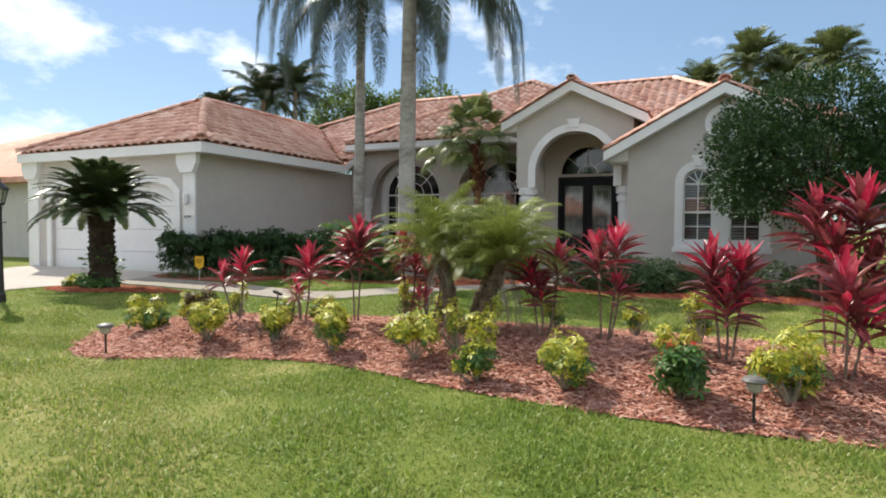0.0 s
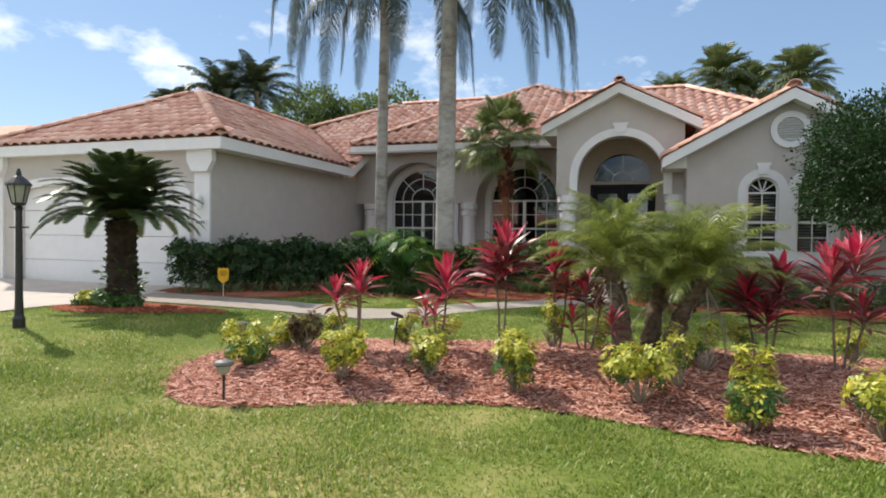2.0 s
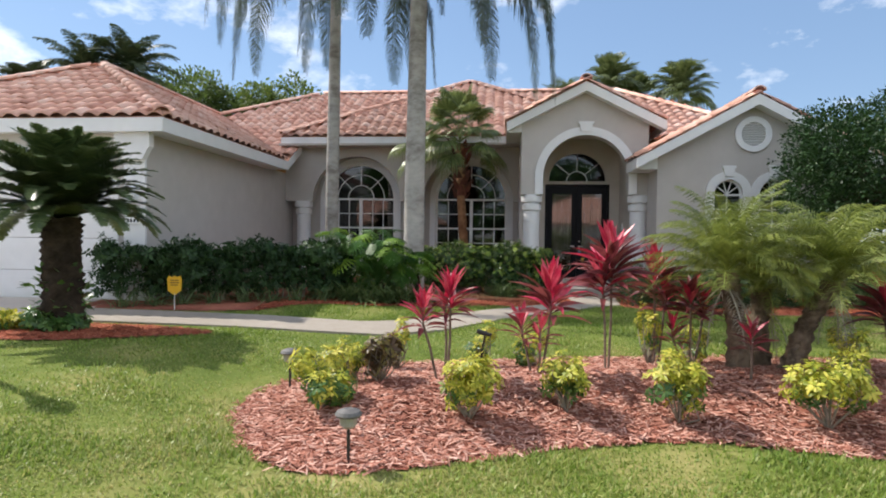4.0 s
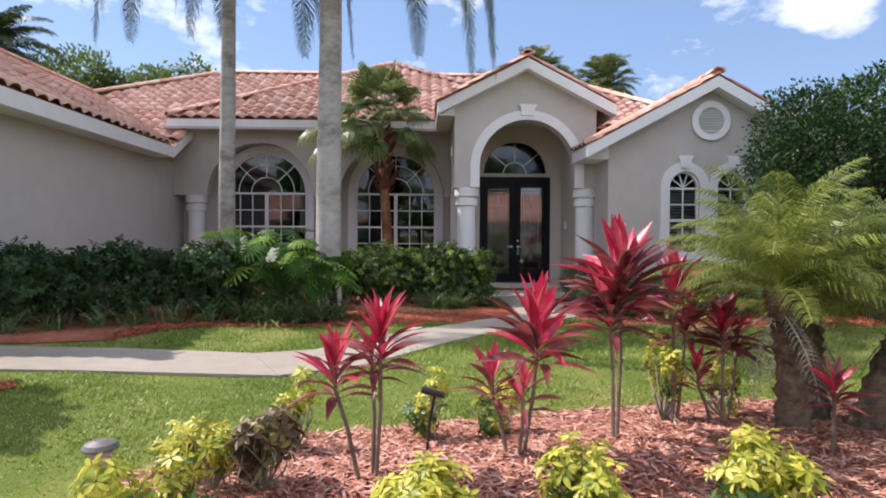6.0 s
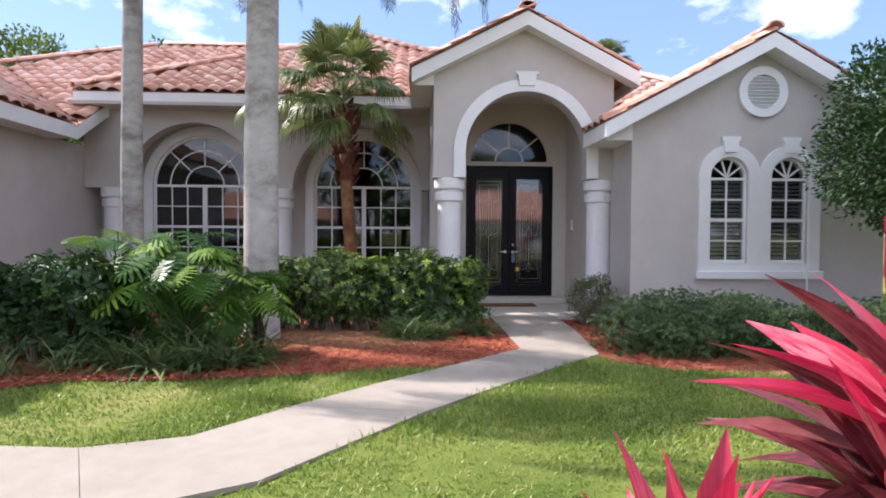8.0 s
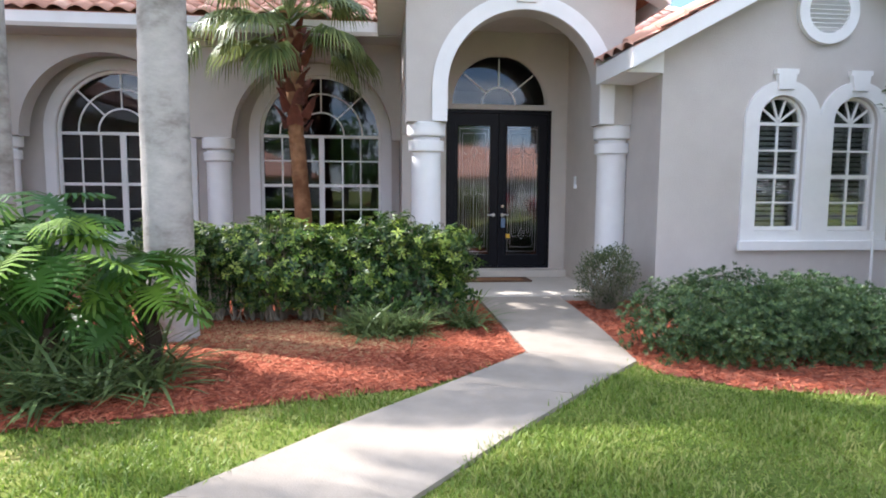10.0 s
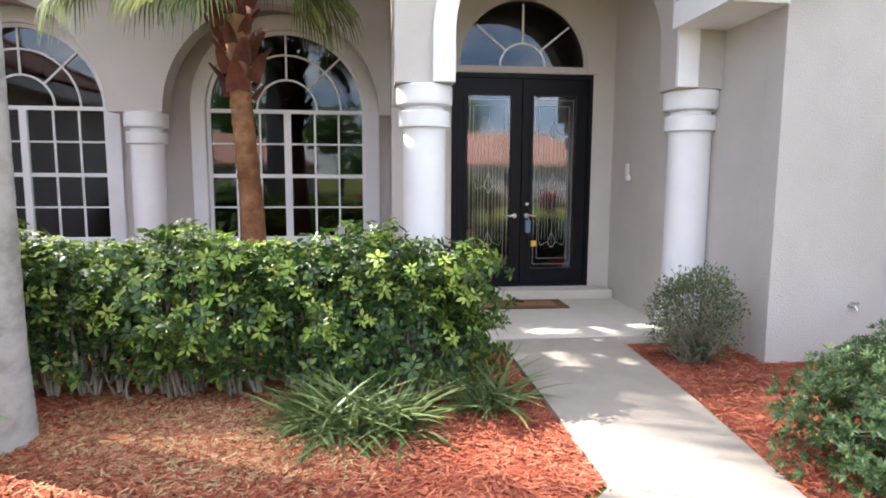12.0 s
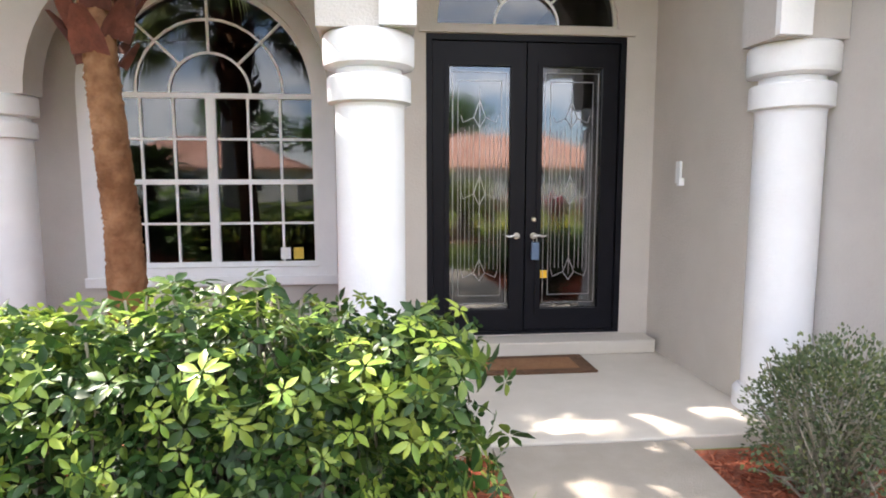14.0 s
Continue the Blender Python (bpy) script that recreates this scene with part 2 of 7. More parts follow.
def curved(points, n=8):
    """A closed outline through points, rounded off."""
    out = []
    m = len(points)
    for i in range(m):
        p0, p1, p2, p3 = (Vector(points[(i + k) % m]) for k in (-1, 0, 1, 2))
        for k in range(n):
            t = k / n
            q = 0.5 * ((2 * p1) + (p2 - p0) * t + (2 * p0 - 5 * p1 + 4 * p2 - p3) * t * t + (3 * p1 - p0 - 3 * p2 + p3) * t ** 3)
            out.append((q.x, q.y))
    return out


# ---- ground ----
BED = curved([(-7.5, 5.55), (-7.15, 4.78), (-6.55, 4.42), (-5.6, 4.72), (-4.8, 5.1), (-3.9, 5.3), (-2.9, 5.15), (-1.7, 4.95), (-0.6, 4.85), (0.4, 4.85),
              (1.3, 5.0), (2.7, 5.6), (3.0, 6.6), (2.4, 7.6), (0.4, 7.7), (-2.0, 7.7), (-4.0, 7.5), (-5.5, 7.2), (-6.75, 6.9), (-7.3, 6.3)], 6)
WALK_BACK = [(-12.2, 9.85), (-10.6, 9.75), (-9.0, 9.68), (-7.5, 9.64), (-6.85, 9.85), (-6.27, 10.45), (-5.53, 11.23), (-4.75, 12.0), (-3.99, 12.77), (-4.0, 13.83), (-4.03, 15.28)]
WALK_FRONT = [(-12.1, 8.85), (-10.6, 8.76), (-9.0, 8.7), (-7.0, 8.72), (-6.2, 9.1), (-5.2, 10.25), (-4.54, 10.98), (-3.9, 11.65), (-3.13, 12.42), (-3.0, 13.74), (-2.94, 15.28)]
WALK = WALK_BACK + WALK_FRONT[::-1]
HOUSE_BED = [(-12.4, 9.95), (-10.2, 9.92), (-9.3, 10.1), (-8.95, 10.75), (-8.4, 11.2), (-7.5, 11.32), (-6.2, 11.62), (-5.0, 11.93), (-4.45, 12.35), (-4.0, 12.80), (-4.0, 13.83), (-4.03, 15.28),
             (-4.95, 15.3), (-4.95, 18.35), (-11.68, 18.35), (-11.68, 10.85), (-12.4, 10.85)]
SIDE_BED = [(-3.12, 12.5), (-3.08, 12.15), (-2.6, 11.7), (-1.6, 11.42), (0.4, 11.5), (2.6, 11.8), (4.5, 12.4), (4.5, 14.58), (-1.98, 14.58), (-1.98, 15.3), (-2.94, 15.28), (-3.0, 13.74)]
CYCAD_BED = curved([(-11.7, 7.6), (-11.4, 7.0), (-10.4, 6.95), (-9.5, 7.4), (-9.0, 7.95), (-9.6, 8.35), (-10.8, 8.55), (-11.6, 8.3)], 6)
DRIVEWAY = [(-11.85, -14.0), (-11.85, 8.85), (-12.0, 8.85), (-12.0, 9.9), (-12.42, 9.95), (-12.42, 10.86), (-18.0, 10.86), (-18.0, -14.0)]
HARD = [WALK, DRIVEWAY]


def edge_gap(poly, x, y):
    """How far the points lie from a polygon's outline."""
    x, y = np.asarray(x, float), np.asarray(y, float)
    best = np.full(x.shape, 1e9)
    for i in range(len(poly)):
        (ax, ay), (bx, by) = poly[i], poly[(i + 1) % len(poly)]
        t = np.clip(((x - ax) * (bx - ax) + (y - ay) * (by - ay)) / max((bx - ax) ** 2 + (by - ay) ** 2, 1e-9), 0, 1)
        best = np.minimum(best, np.hypot(x - ax - t * (bx - ax), y - ay - t * (by - ay)))
    return best


def bed_mound_at(x, y):
    return 0.15 * smooth(edge_gap(BED, x, y) / 1.2) * inside(BED, x, y)


gx = np.unique(np.round(np.concatenate([np.linspace(-900, -40, 12), np.linspace(-40, -14, 27), np.linspace(-14, 6, 101), np.linspace(6, 40, 18), np.linspace(40, 900, 12)]), 3))
gy = np.unique(np.round(np.concatenate([np.linspace(-900, -40, 12), np.linspace(-40, -2, 20), np.linspace(-2, 18, 101), np.linspace(18, 40, 12), np.linspace(40, 900, 12)]), 3))
GX, GY = np.meshgrid(gx, gy)
GZ = ground_z(GX, GY)
gv = np.stack([GX, GY, GZ], -1).reshape(-1, 3)
ii = np.arange(len(gy) - 1)[:, None] * len(gx) + np.arange(len(gx) - 1)[None]
ii = ii.ravel()
gf = np.concatenate([np.stack([ii, ii + 1, ii + len(gx) + 1], 1), np.stack([ii, ii + len(gx) + 1, ii + len(gx)], 1)])
ground = link("ground", tri_mesh("ground", gv, gf, False), LAWN)
tagged(ground, "mown green lawn with dry yellowish patches", "lawn", kind="structure")


def patch(name, poly, lift, mat, label, category, cell=0.06, mound=None):
    xs, ys = [p[0] for p in poly], [p[1] for p in poly]
    ax, ay = np.arange(min(xs) - cell, max(xs) + cell, cell), np.arange(min(ys) - cell, max(ys) + cell, cell)
    AX, AY = np.meshgrid(ax, ay)
    Z = ground_z(AX, AY) + lift + (mound(AX, AY) if mound else 0)
    k = (np.arange(len(ay) - 1)[:, None] * len(ax) + np.arange(len(ax) - 1)[None])
    keep = inside(poly, AX[:-1, :-1] + cell / 2, AY[:-1, :-1] + cell / 2)
    k = k[keep]
    f = np.concatenate([np.stack([k, k + 1, k + len(ax) + 1], 1), np.stack([k, k + len(ax) + 1, k + len(ax)], 1)])
    used, back = np.unique(f, return_inverse=True)
    v = np.stack([AX, AY, Z], -1).reshape(-1, 3)[used]
    ob = link(name, tri_mesh(name, v, back.reshape(-1, 3), False), mat)
    return tagged(ob, label, category, kind="structure")


patch("mulch_bed", BED, 0.012, MULCH_SOIL, "mounded planting bed of shredded red-brown mulch", "mulch bed", mound=bed_mound_at)
patch("mulch_bed", HOUSE_BED, 0.012, MULCH_SOIL, "bed of bright red mulch along the house", "mulch bed")
patch("mulch_bed", SIDE_BED, 0.012, MULCH_SOIL, "bed of red mulch below the gable wall", "mulch bed")
patch("mulch_bed", CYCAD_BED, 0.014, MULCH_SOIL, "oval mulch ring round the sago palm", "mulch bed")

# walkway in slabs, driveway
walkway = holder("pavement_walkway", (0, 0, 0), "pale concrete garden walk leading to the porch", "walkway", kind="structure")
for i in range(len(WALK_BACK) - 1):
    bm = bmesh.new()
    q = [Vector(WALK_BACK[i]), Vector(WALK_BACK[i + 1]), Vector(WALK_FRONT[i + 1]), Vector(WALK_FRONT[i])]
    if i in (1, 3, 5, 7, 8):
        g = 0.004
        d0, d1 = (q[1] - q[0]).normalized(), (q[2] - q[3]).normalized()
        q[0], q[3] = q[0] + d0 * g, q[3] + d1 * g
    top = [bm.verts.new((p.x, p.y, ground_z(p.x, p.y) + 0.03 + 0.042 * smooth((p.y - 12.7) / 2.4))) for p in q]
    low = [bm.verts.new((p.x, p.y, ground_z(p.x, p.y) - 0.1)) for p in q]
    bm.faces.new(top[::-1])
    for k in range(4):
        bm.faces.new([top[k], top[(k + 1) % 4], low[(k + 1) % 4], low[k]])
    bmesh.ops.recalc_face_normals(bm, faces=bm.faces[:])
    part("slab", bm, CONCRETE, walkway)
patch("driveway", DRIVEWAY, 0.02, DRIVE, "pale concrete driveway before the garage", "driveway", 0.2)

# ---- the house ----
def tagged_part(ob, label="", category="", kind="structure"):
    return tagged(ob, label, category, kind=kind)


def wall(name, outer, holes, place, depth, mat, label):
    ob = part(name, slab_loops(bmesh.new(), outer, holes, place, depth), mat)
    return tagged(ob, label, "wall", kind="structure")


# garage block
GX0, GX1, GY0 = -18.2, -11.7, 10.85
wall("wall_garage_front", [(GX0, 0.0), (GX1, 0.0), (GX1, 3.3), (GX0, 3.3)], [[(-17.25, 0.05), (-12.35, 0.05), (-12.35, 2.3), (-12.6, 2.5), (-13.1, 2.56), (-16.5, 2.56), (-17.0, 2.5), (-17.25, 2.3)]],
     facing_y(GY0), 0.25, STUCCO, "greige stucco garage wall with a wide door opening")
wall("wall_garage_side", [(GY0 + 0.252, 0.0), (18.4, 0.0), (18.4, 3.3), (GY0 + 0.252, 3.3)], [], facing_x(GX1), 0.25, STUCCO, "plain greige stucco side wall of the garage")
wall("wall_garage_far", [(GY0 + 0.252, 0.0), (24.0, 0.0), (24.0, 3.3), (GY0 + 0.252, 3.3)], [], facing_x(GX0 + 0.25), 0.25, STUCCO, "greige stucco far wall of the garage")

# loggia: window wall behind, arcade in front
WIN_Y, ARC_Y = 18.4, 17.75
W1, W2, WR, WS = -9.62, -6.31, 1.04, 2.6
wall("wall_loggia_back", [(-11.7, 0.0), (-4.95, 0.0), (-4.95, 4.1), (-11.7, 4.1)], [arch_loop(W1 - WR, W1 + WR, 0.88, WS), arch_loop(W2 - WR, W2 + WR, 0.88, WS)],
     facing_y(WIN_Y), 0.2, STUCCO, "greige stucco wall with two arched windows")
A1, A2, AR = -9.60, -6.38, 1.29
arcade_low = 2.5
outer = [(-11.7, arcade_low)] + [(A1 - AR, arcade_low)] + arc(A1, arcade_low, AR, 180, 0, 28)[1:] + arc(A2, arcade_low, AR, 180, 0, 28) + [(-4.95, arcade_low), (-4.95, 4.1), (-11.7, 4.1)]
wall("wall_arcade", outer, [], facing_y(ARC_Y), 0.3, STUCCO, "greige stucco arcade wall with two round arches")
bm = box(bmesh.new(), -11.7, -4.95, 17.2, 18.4, 4.02, 4.08)
tagged(part("ceiling_loggia", bm, STUCCO), "greige loggia soffit", "ceiling", kind="structure")

# porch
PX0, PX1, PY = -4.95, -1.96, 15.45
PAX, PAZ, PAR = -3.42, 2.97, 1.01
G1X, G1Z, SL = -3.46, 5.0, 0.51


def gable_z(x, cx, top, slope):
    return top - abs(x - cx) * slope


outer = [(PX0, 2.55), (PAX - PAR, 2.55), (PAX - PAR, PAZ)] + arc(PAX, PAZ, PAR, 180, 0, 36)[1:-1] + [(PAX + PAR, PAZ), (PAX + PAR, 2.55), (PX1, 2.55), (PX1, gable_z(PX1, G1X, G1Z, SL)), (G1X, G1Z), (PX0, gable_z(PX0, G1X, G1Z, SL))]
wall("wall_porch_front", outer, [], facing_y(PY), 0.32, STUCCO, "greige stucco porch gable over a tall arch")
# side of the porch, open below an arch
sideo = [(15.772, 2.55), (15.85, 2.55)] + arc(16.5, 2.75, 0.62, 180, 0, 16) + [(17.15, 2.55), (18.4, 2.55), (18.4, 4.3), (15.772, 4.3)]
wall("wall_porch_side", sideo, [], facing_x(-4.65), 0.298, STUCCO, "greige stucco side arch of the porch")
wall("wall_porch_corner", [(17.2, 0.2), (18.4, 0.2), (18.4, 2.546), (17.2, 2.546)], [], facing_x(-4.653), 0.294, STUCCO, "greige stucco wall return beside the door")
wall("wall_porch_right", [(15.60, 0.2), (17.2, 0.2), (17.2, 4.3), (15.772, 4.3), (15.772, 2.56), (15.60, 2.56)], [], facing_x(-1.962), 0.33, STUCCO_IN, "warm greige stucco inner wall of the porch")
DX0, DX1, DZ0, DZ1, DY = -4.25, -2.55, 0.42, 2.95, 17.2
TR, TCX, TCZ = 0.78, -3.41, 3.0
wall("wall_entry", [(-4.65, 0.2), (-2.292, 0.2), (-2.292, 4.3), (-4.65, 4.3)], [[(DX0, DZ0), (DX1, DZ0), (DX1, DZ1), (DX0, DZ1)], arch_loop(TCX - TR, TCX + TR, TCZ, TCZ + 0.001)],
     facing_y(DY), 0.2, STUCCO_IN, "warm greige stucco entry wall round the double door")
bm = box(bmesh.new(), -4.65, -2.292, 15.77, 17.2, 4.15, 4.2)
tagged(part("ceiling_porch", bm, STUCCO_IN), "greige porch ceiling", "ceiling", kind="structure")
bm = box(bmesh.new(), -4.95, -2.294, 15.3, 17.198, 0.1, 0.3, 0.01)
tagged(part("floor_porch", bm, PORCH), "smooth pale concrete porch floor", "floor", kind="structure")
bm = box(bmesh.new(), -4.5, -2.33, 16.93, 17.196, 0.3, 0.415, 0.012)
tagged(part("door_step", bm, PORCH), "low white concrete step under the door", "step", kind="structure")

# gable wing
QX0, QX1, QY = -1.96, 2.08, 14.6
G2X, G2Z, SL2 = 0.06, 4.43, 0.541
TWL, TWR, TWS, TWG = -0.435, 0.525, 2.53, 0.305
outer = [(QX0, 0.0), (QX1, 0.0), (QX1, gable_z(QX1, G2X, G2Z, SL2)), (G2X, G2Z), (QX0, gable_z(QX0, G2X, G2Z, SL2))]
wall("wall_gable_front", outer, [arch_loop(TWL - TWG, TWL + TWG, 1.2, TWS), arch_loop(TWR - TWG, TWR + TWG, 1.2, TWS)], facing_y(QY), 0.22, STUCCO, "greige stucco gable wall with twin arched windows")
wall("wall_gable_left", [(QY + 0.222, 0.0), (15.598, 0.0), (15.598, 2.556), (15.448, 2.556), (15.448, 3.4), (QY + 0.222, 3.4)], [], facing_x(QX0 + 0.25), 0.25, STUCCO, "greige stucco return wall beside the porch")
wall("wall_gable_right", [(QY + 0.222, 0.0), (24.0, 0.0), (24.0, 3.4), (QY + 0.222, 3.4)], [], facing_x(QX1), 0.25, STUCCO, "greige stucco end wall of the house")
wall("wall_back", [(GX0, 0.0), (QX1, 0.0), (QX1, 3.4), (GX0, 3.4)], [], facing_y(27.8), 0.25, STUCCO, "plain rear wall of the house")


# columns
def column(at, base, label):
    x, y = at
    c = holder("column", (x, y, base), label, "column", "white porch columns")
    h = (2.55 if y < 17 else 2.5) - base
    part("shaft", lathe(bmesh.new(), [(0.2, 0), (0.195, 0.02), (0.195, h - 0.40), (0.2, h - 0.38)], 72), WHITE, c, flat=True)
    part("capital_ring", lathe(bmesh.new(), [(0.2, h - 0.378), (0.235, h - 0.37), (0.235, h - 0.24), (0.225, h - 0.23), (0.2, h - 0.228)], 72), WHITE, c)
    part("neck", lathe(bmesh.new(), [(0.185, h - 0.226), (0.185, h - 0.19)], 72), WHITE, c)
    part("capital_ring", lathe(bmesh.new(), [(0.2, h - 0.188), (0.25, h - 0.175), (0.255, h - 0.15), (0.255, h - 0.02), (0.245, h - 0.005), (0.23, h)], 72), WHITE, c)
    part("base_ring", lathe(bmesh.new(), [(0.24, 0.0), (0.24, 0.1), (0.21, 0.14)], 72), WHITE, c)
    return c


column((-4.68, 15.66), 0.3, "round white column with ringed capital beside the porch arch")
column((-2.13, 15.68), 0.3, "round white column with ringed capital beside the gable wing")
column((-7.92, 17.92), 0.2, "short round white column between the loggia arches")
column((-11.2, 17.92), 0.2, "short round white column at the garage end of the loggia")

# flat bands round openings
def band(name, outer, inner, y0, depth, label, mat=None, parent=None):
    ob = part(name, slab_loops(bmesh.new(), outer, [inner] if inner else [], facing_y(y0), depth), mat or WHITE, parent)
    return ob if parent else tagged(ob, label, "trim", kind="structure")


# porch arch band, open below
bo, bi = 1.2, PAR - 0.004
loop = [(PAX - bo, 2.556), (PAX - bi, 2.556), (PAX - bi, PAZ)] + arc(PAX, PAZ, bi, 180, 0, 36)[1:-1] + [(PAX + bi, PAZ), (PAX + bi, 2.556), (PAX + bo, 2.556), (PAX + bo, PAZ)] + arc(PAX, PAZ, bo, 0, 180, 36)[1:]
band("trim_porch_arch", loop, None, PY - 0.045, 0.043, "broad white band round the porch arch")
band("trim_keystone", [(-3.55, 4.06), (-3.29, 4.06), (-3.27, 4.24), (-3.24, 4.24), (-3.24, 4.29), (-3.60, 4.29), (-3.60, 4.24), (-3.57, 4.24)], None, PY - 0.075, 0.073, "white keystone over the porch arch")
BARH = 0.023
YELLOW0 = material("yellow_label", (0.55, 0.38, 0.05), (0.68, 0.48, 0.08), 10, 0.45)


def muntin(bm, a, b, y0, w=BARH, d=0.02):
    """A bar between two points of the window's plane."""
    a, b = Vector(a), Vector(b)
    s = (b - a).normalized()
    n = Vector((-s.y, s.x)) * w / 2
    return slab_loops(bm, [tuple(a - n), tuple(b - n), tuple(b + n), tuple(a + n)], [], facing_y(y0), d)


def bar_arc(bm, cx, cz, r, y0, w=BARH, d=0.02, n=16):
    return slab_loops(bm, arc(cx, cz, r + w / 2, 0, 180, n) + arc(cx, cz, r - w / 2, 180, 0, n), [], facing_y(y0), d)


def loggia_window(name, cx):
    w = holder(name, (0, 0, 0), "wide arched white window with fanlight and many panes", "window", kind="structure")
    g = WIN_Y + 0.06
    ri = WR - 0.05
    part("window_frame", slab_loops(bmesh.new(), arch_loop(cx - WR + 0.002, cx + WR - 0.002, 0.882, WS), [arch_loop(cx - ri, cx + ri, 0.93, WS)], facing_y(g - 0.03), 0.07), VINYL, w)
    so, si = 1.22, WR
    sur = part("surround", slab_loops(bmesh.new(), arch_loop(cx - so, cx + so, 0.70, WS), [arch_loop(cx - si, cx + si, 0.88, WS)], facing_y(WIN_Y - 0.05), 0.048), WHITE, w, "broad white stucco surround")
    part("sill", box(bmesh.new(), cx - so - 0.02, cx + so + 0.02, WIN_Y - 0.075, WIN_Y - 0.052, 0.70, 0.80, 0.008), WHITE, w)
    part("transom", box(bmesh.new(), cx - ri, cx + ri, g - 0.025, g + 0.035, WS - 0.03, WS + 0.02), VINYL, w)
    part("mullion", box(bmesh.new(), cx - 0.045, cx + 0.045, g - 0.028, g + 0.035, 0.93, WS - 0.03), VINYL, w)
    for sx in (-1, 1):
        a, b = sorted((cx + sx * 0.045, cx + sx * ri))
        part("meeting_rail", box(bmesh.new(), a, b, g - 0.022, g + 0.03, 1.72, 1.77), VINYL, w)
        for k in (1, 2):
            x = a + (b - a) * k / 3
            part("muntin", muntin(bmesh.new(), (x, 0.93), (x, WS - 0.03), g - 0.012), VINYL, w)
        for z in (1.325, 2.17):
            part("muntin", muntin(bmesh.new(), (a, z), (b, z), g - 0.014), VINYL, w)
    for r in (0.39, 0.71):
        part("muntin", bar_arc(bmesh.new(), cx, WS + 0.02, r, g - 0.012), VINYL, w)
    for ang in (45, 90, 135):
        c, s = math.cos(radians(ang)), math.sin(radians(ang))
        part("muntin", muntin(bmesh.new(), (cx + 0.39 * c, WS + 0.02 + 0.39 * s), (cx + ri * c, WS + ri * s), g - 0.014), VINYL, w)
    p = part("pane", slab_loops(bmesh.new(), arch_loop(cx - ri - 0.01, cx + ri + 0.01, 0.92, WS), [], facing_y(g + 0.01), 0.006), GLASS, w, "dark reflecting glass")
    p.visible_shadow = False
    return w


loggia_window("window_1", W1)
loggia_window("window_2", W2)


for sx, m, lab in ((-5.62, VINYL, "small white sticker in the window corner"), (-5.49, YELLOW0, "small yellow sticker in the window corner")):
    st = part("window_sticker", box(bmesh.new(), sx - 0.05, sx + 0.05, WIN_Y + 0.062, WIN_Y + 0.0655, 0.95, 1.07), m)
    tagged(st, lab, "sticker")


BLIND = material("grey_blind", (0.36, 0.36, 0.37), (0.44, 0.44, 0.45), 9.0, 0.6)


def twin_window(name, cx):
    w = holder(name, (0, 0, 0), "narrow arched white sash window with blinds behind", "window", kind="structure")
    g = QY + 0.07
    r, ri = TWG, TWG - 0.035
    part("window_frame", slab_loops(bmesh.new(), arch_loop(cx - r + 0.002, cx + r - 0.002, 1.202, TWS), [arch_loop(cx - ri, cx + ri, 1.25, TWS)], facing_y(g - 0.03), 0.07), VINYL, w)
    part("meeting_rail", box(bmesh.new(), cx - ri, cx + ri, g - 0.025, g + 0.03, 1.84, 1.89), VINYL, w)
    part("transom", box(bmesh.new(), cx - ri, cx + ri, g - 0.025, g + 0.03, 2.48, 2.52), VINYL, w)
    part("muntin", muntin(bmesh.new(), (cx, 1.25), (cx, 2.48), g - 0.012), VINYL, w)
    for z in (1.545, 2.18):
        part("muntin", muntin(bmesh.new(), (cx - ri, z), (cx + ri, z), g - 0.014), VINYL, w)
    for ang in (36, 72, 108, 144):
        c, s = math.cos(radians(ang)), math.sin(radians(ang))
        part("muntin", muntin(bmesh.new(), (cx, 2.52), (cx + ri * c, TWS + ri * s), g - 0.012), VINYL, w)
    for k in range(20):
        bm = box(bmesh.new(), cx - ri, cx + ri, -0.025, 0.025, -0.002, 0.002)
        sl = part("blind_slat", bm, BLIND, w)
        sl.matrix_basis = pose(0, g + 0.09, 1.28 + k * 0.062, 58)
    p = part("pane", slab_loops(bmesh.new(), arch_loop(cx - ri - 0.01, cx + ri + 0.01, 1.24, TWS), [], facing_y(g + 0.01), 0.006), GLASS_CLEAR, w, "reflecting glass")
    p.visible_shadow = False


twin_window("window_3", TWL)
twin_window("window_4", TWR)
tw_out = [(-0.92, 0.97), (1.01, 0.97)] + [p for p in arc(TWR, TWS, 0.485, 0, 180, 20) if p[0] > 0.045] + [(0.045, TWS + 0.09)] + [p for p in arc(TWL, TWS, 0.485, 0, 180, 20) if p[0] < 0.045]
ob = part("trim_twin_windows", slab_loops(bmesh.new(), tw_out, [arch_loop(TWL - TWG, TWL + TWG, 1.2, TWS), arch_loop(TWR - TWG, TWR + TWG, 1.2, TWS)], facing_y(QY - 0.045), 0.043), WHITE)
tagged(ob, "white double-arched surround of the twin windows", "trim", kind="structure")
for cx in (TWL, TWR):
    band("trim_keystone", [(cx - 0.1, 2.9), (cx + 0.1, 2.9), (cx + 0.115, 3.08), (cx + 0.14, 3.08), (cx + 0.14, 3.14), (cx - 0.14, 3.14), (cx - 0.14, 3.08), (cx - 0.115, 3.08)], None, QY - 0.075, 0.07, "small white keystone over an arched window")
tagged(part("trim_sill", box(bmesh.new(), -0.96, 1.05, QY - 0.09, QY - 0.047, 0.96, 1.08, 0.008), WHITE), "white sill below the twin windows", "trim", kind="structure")

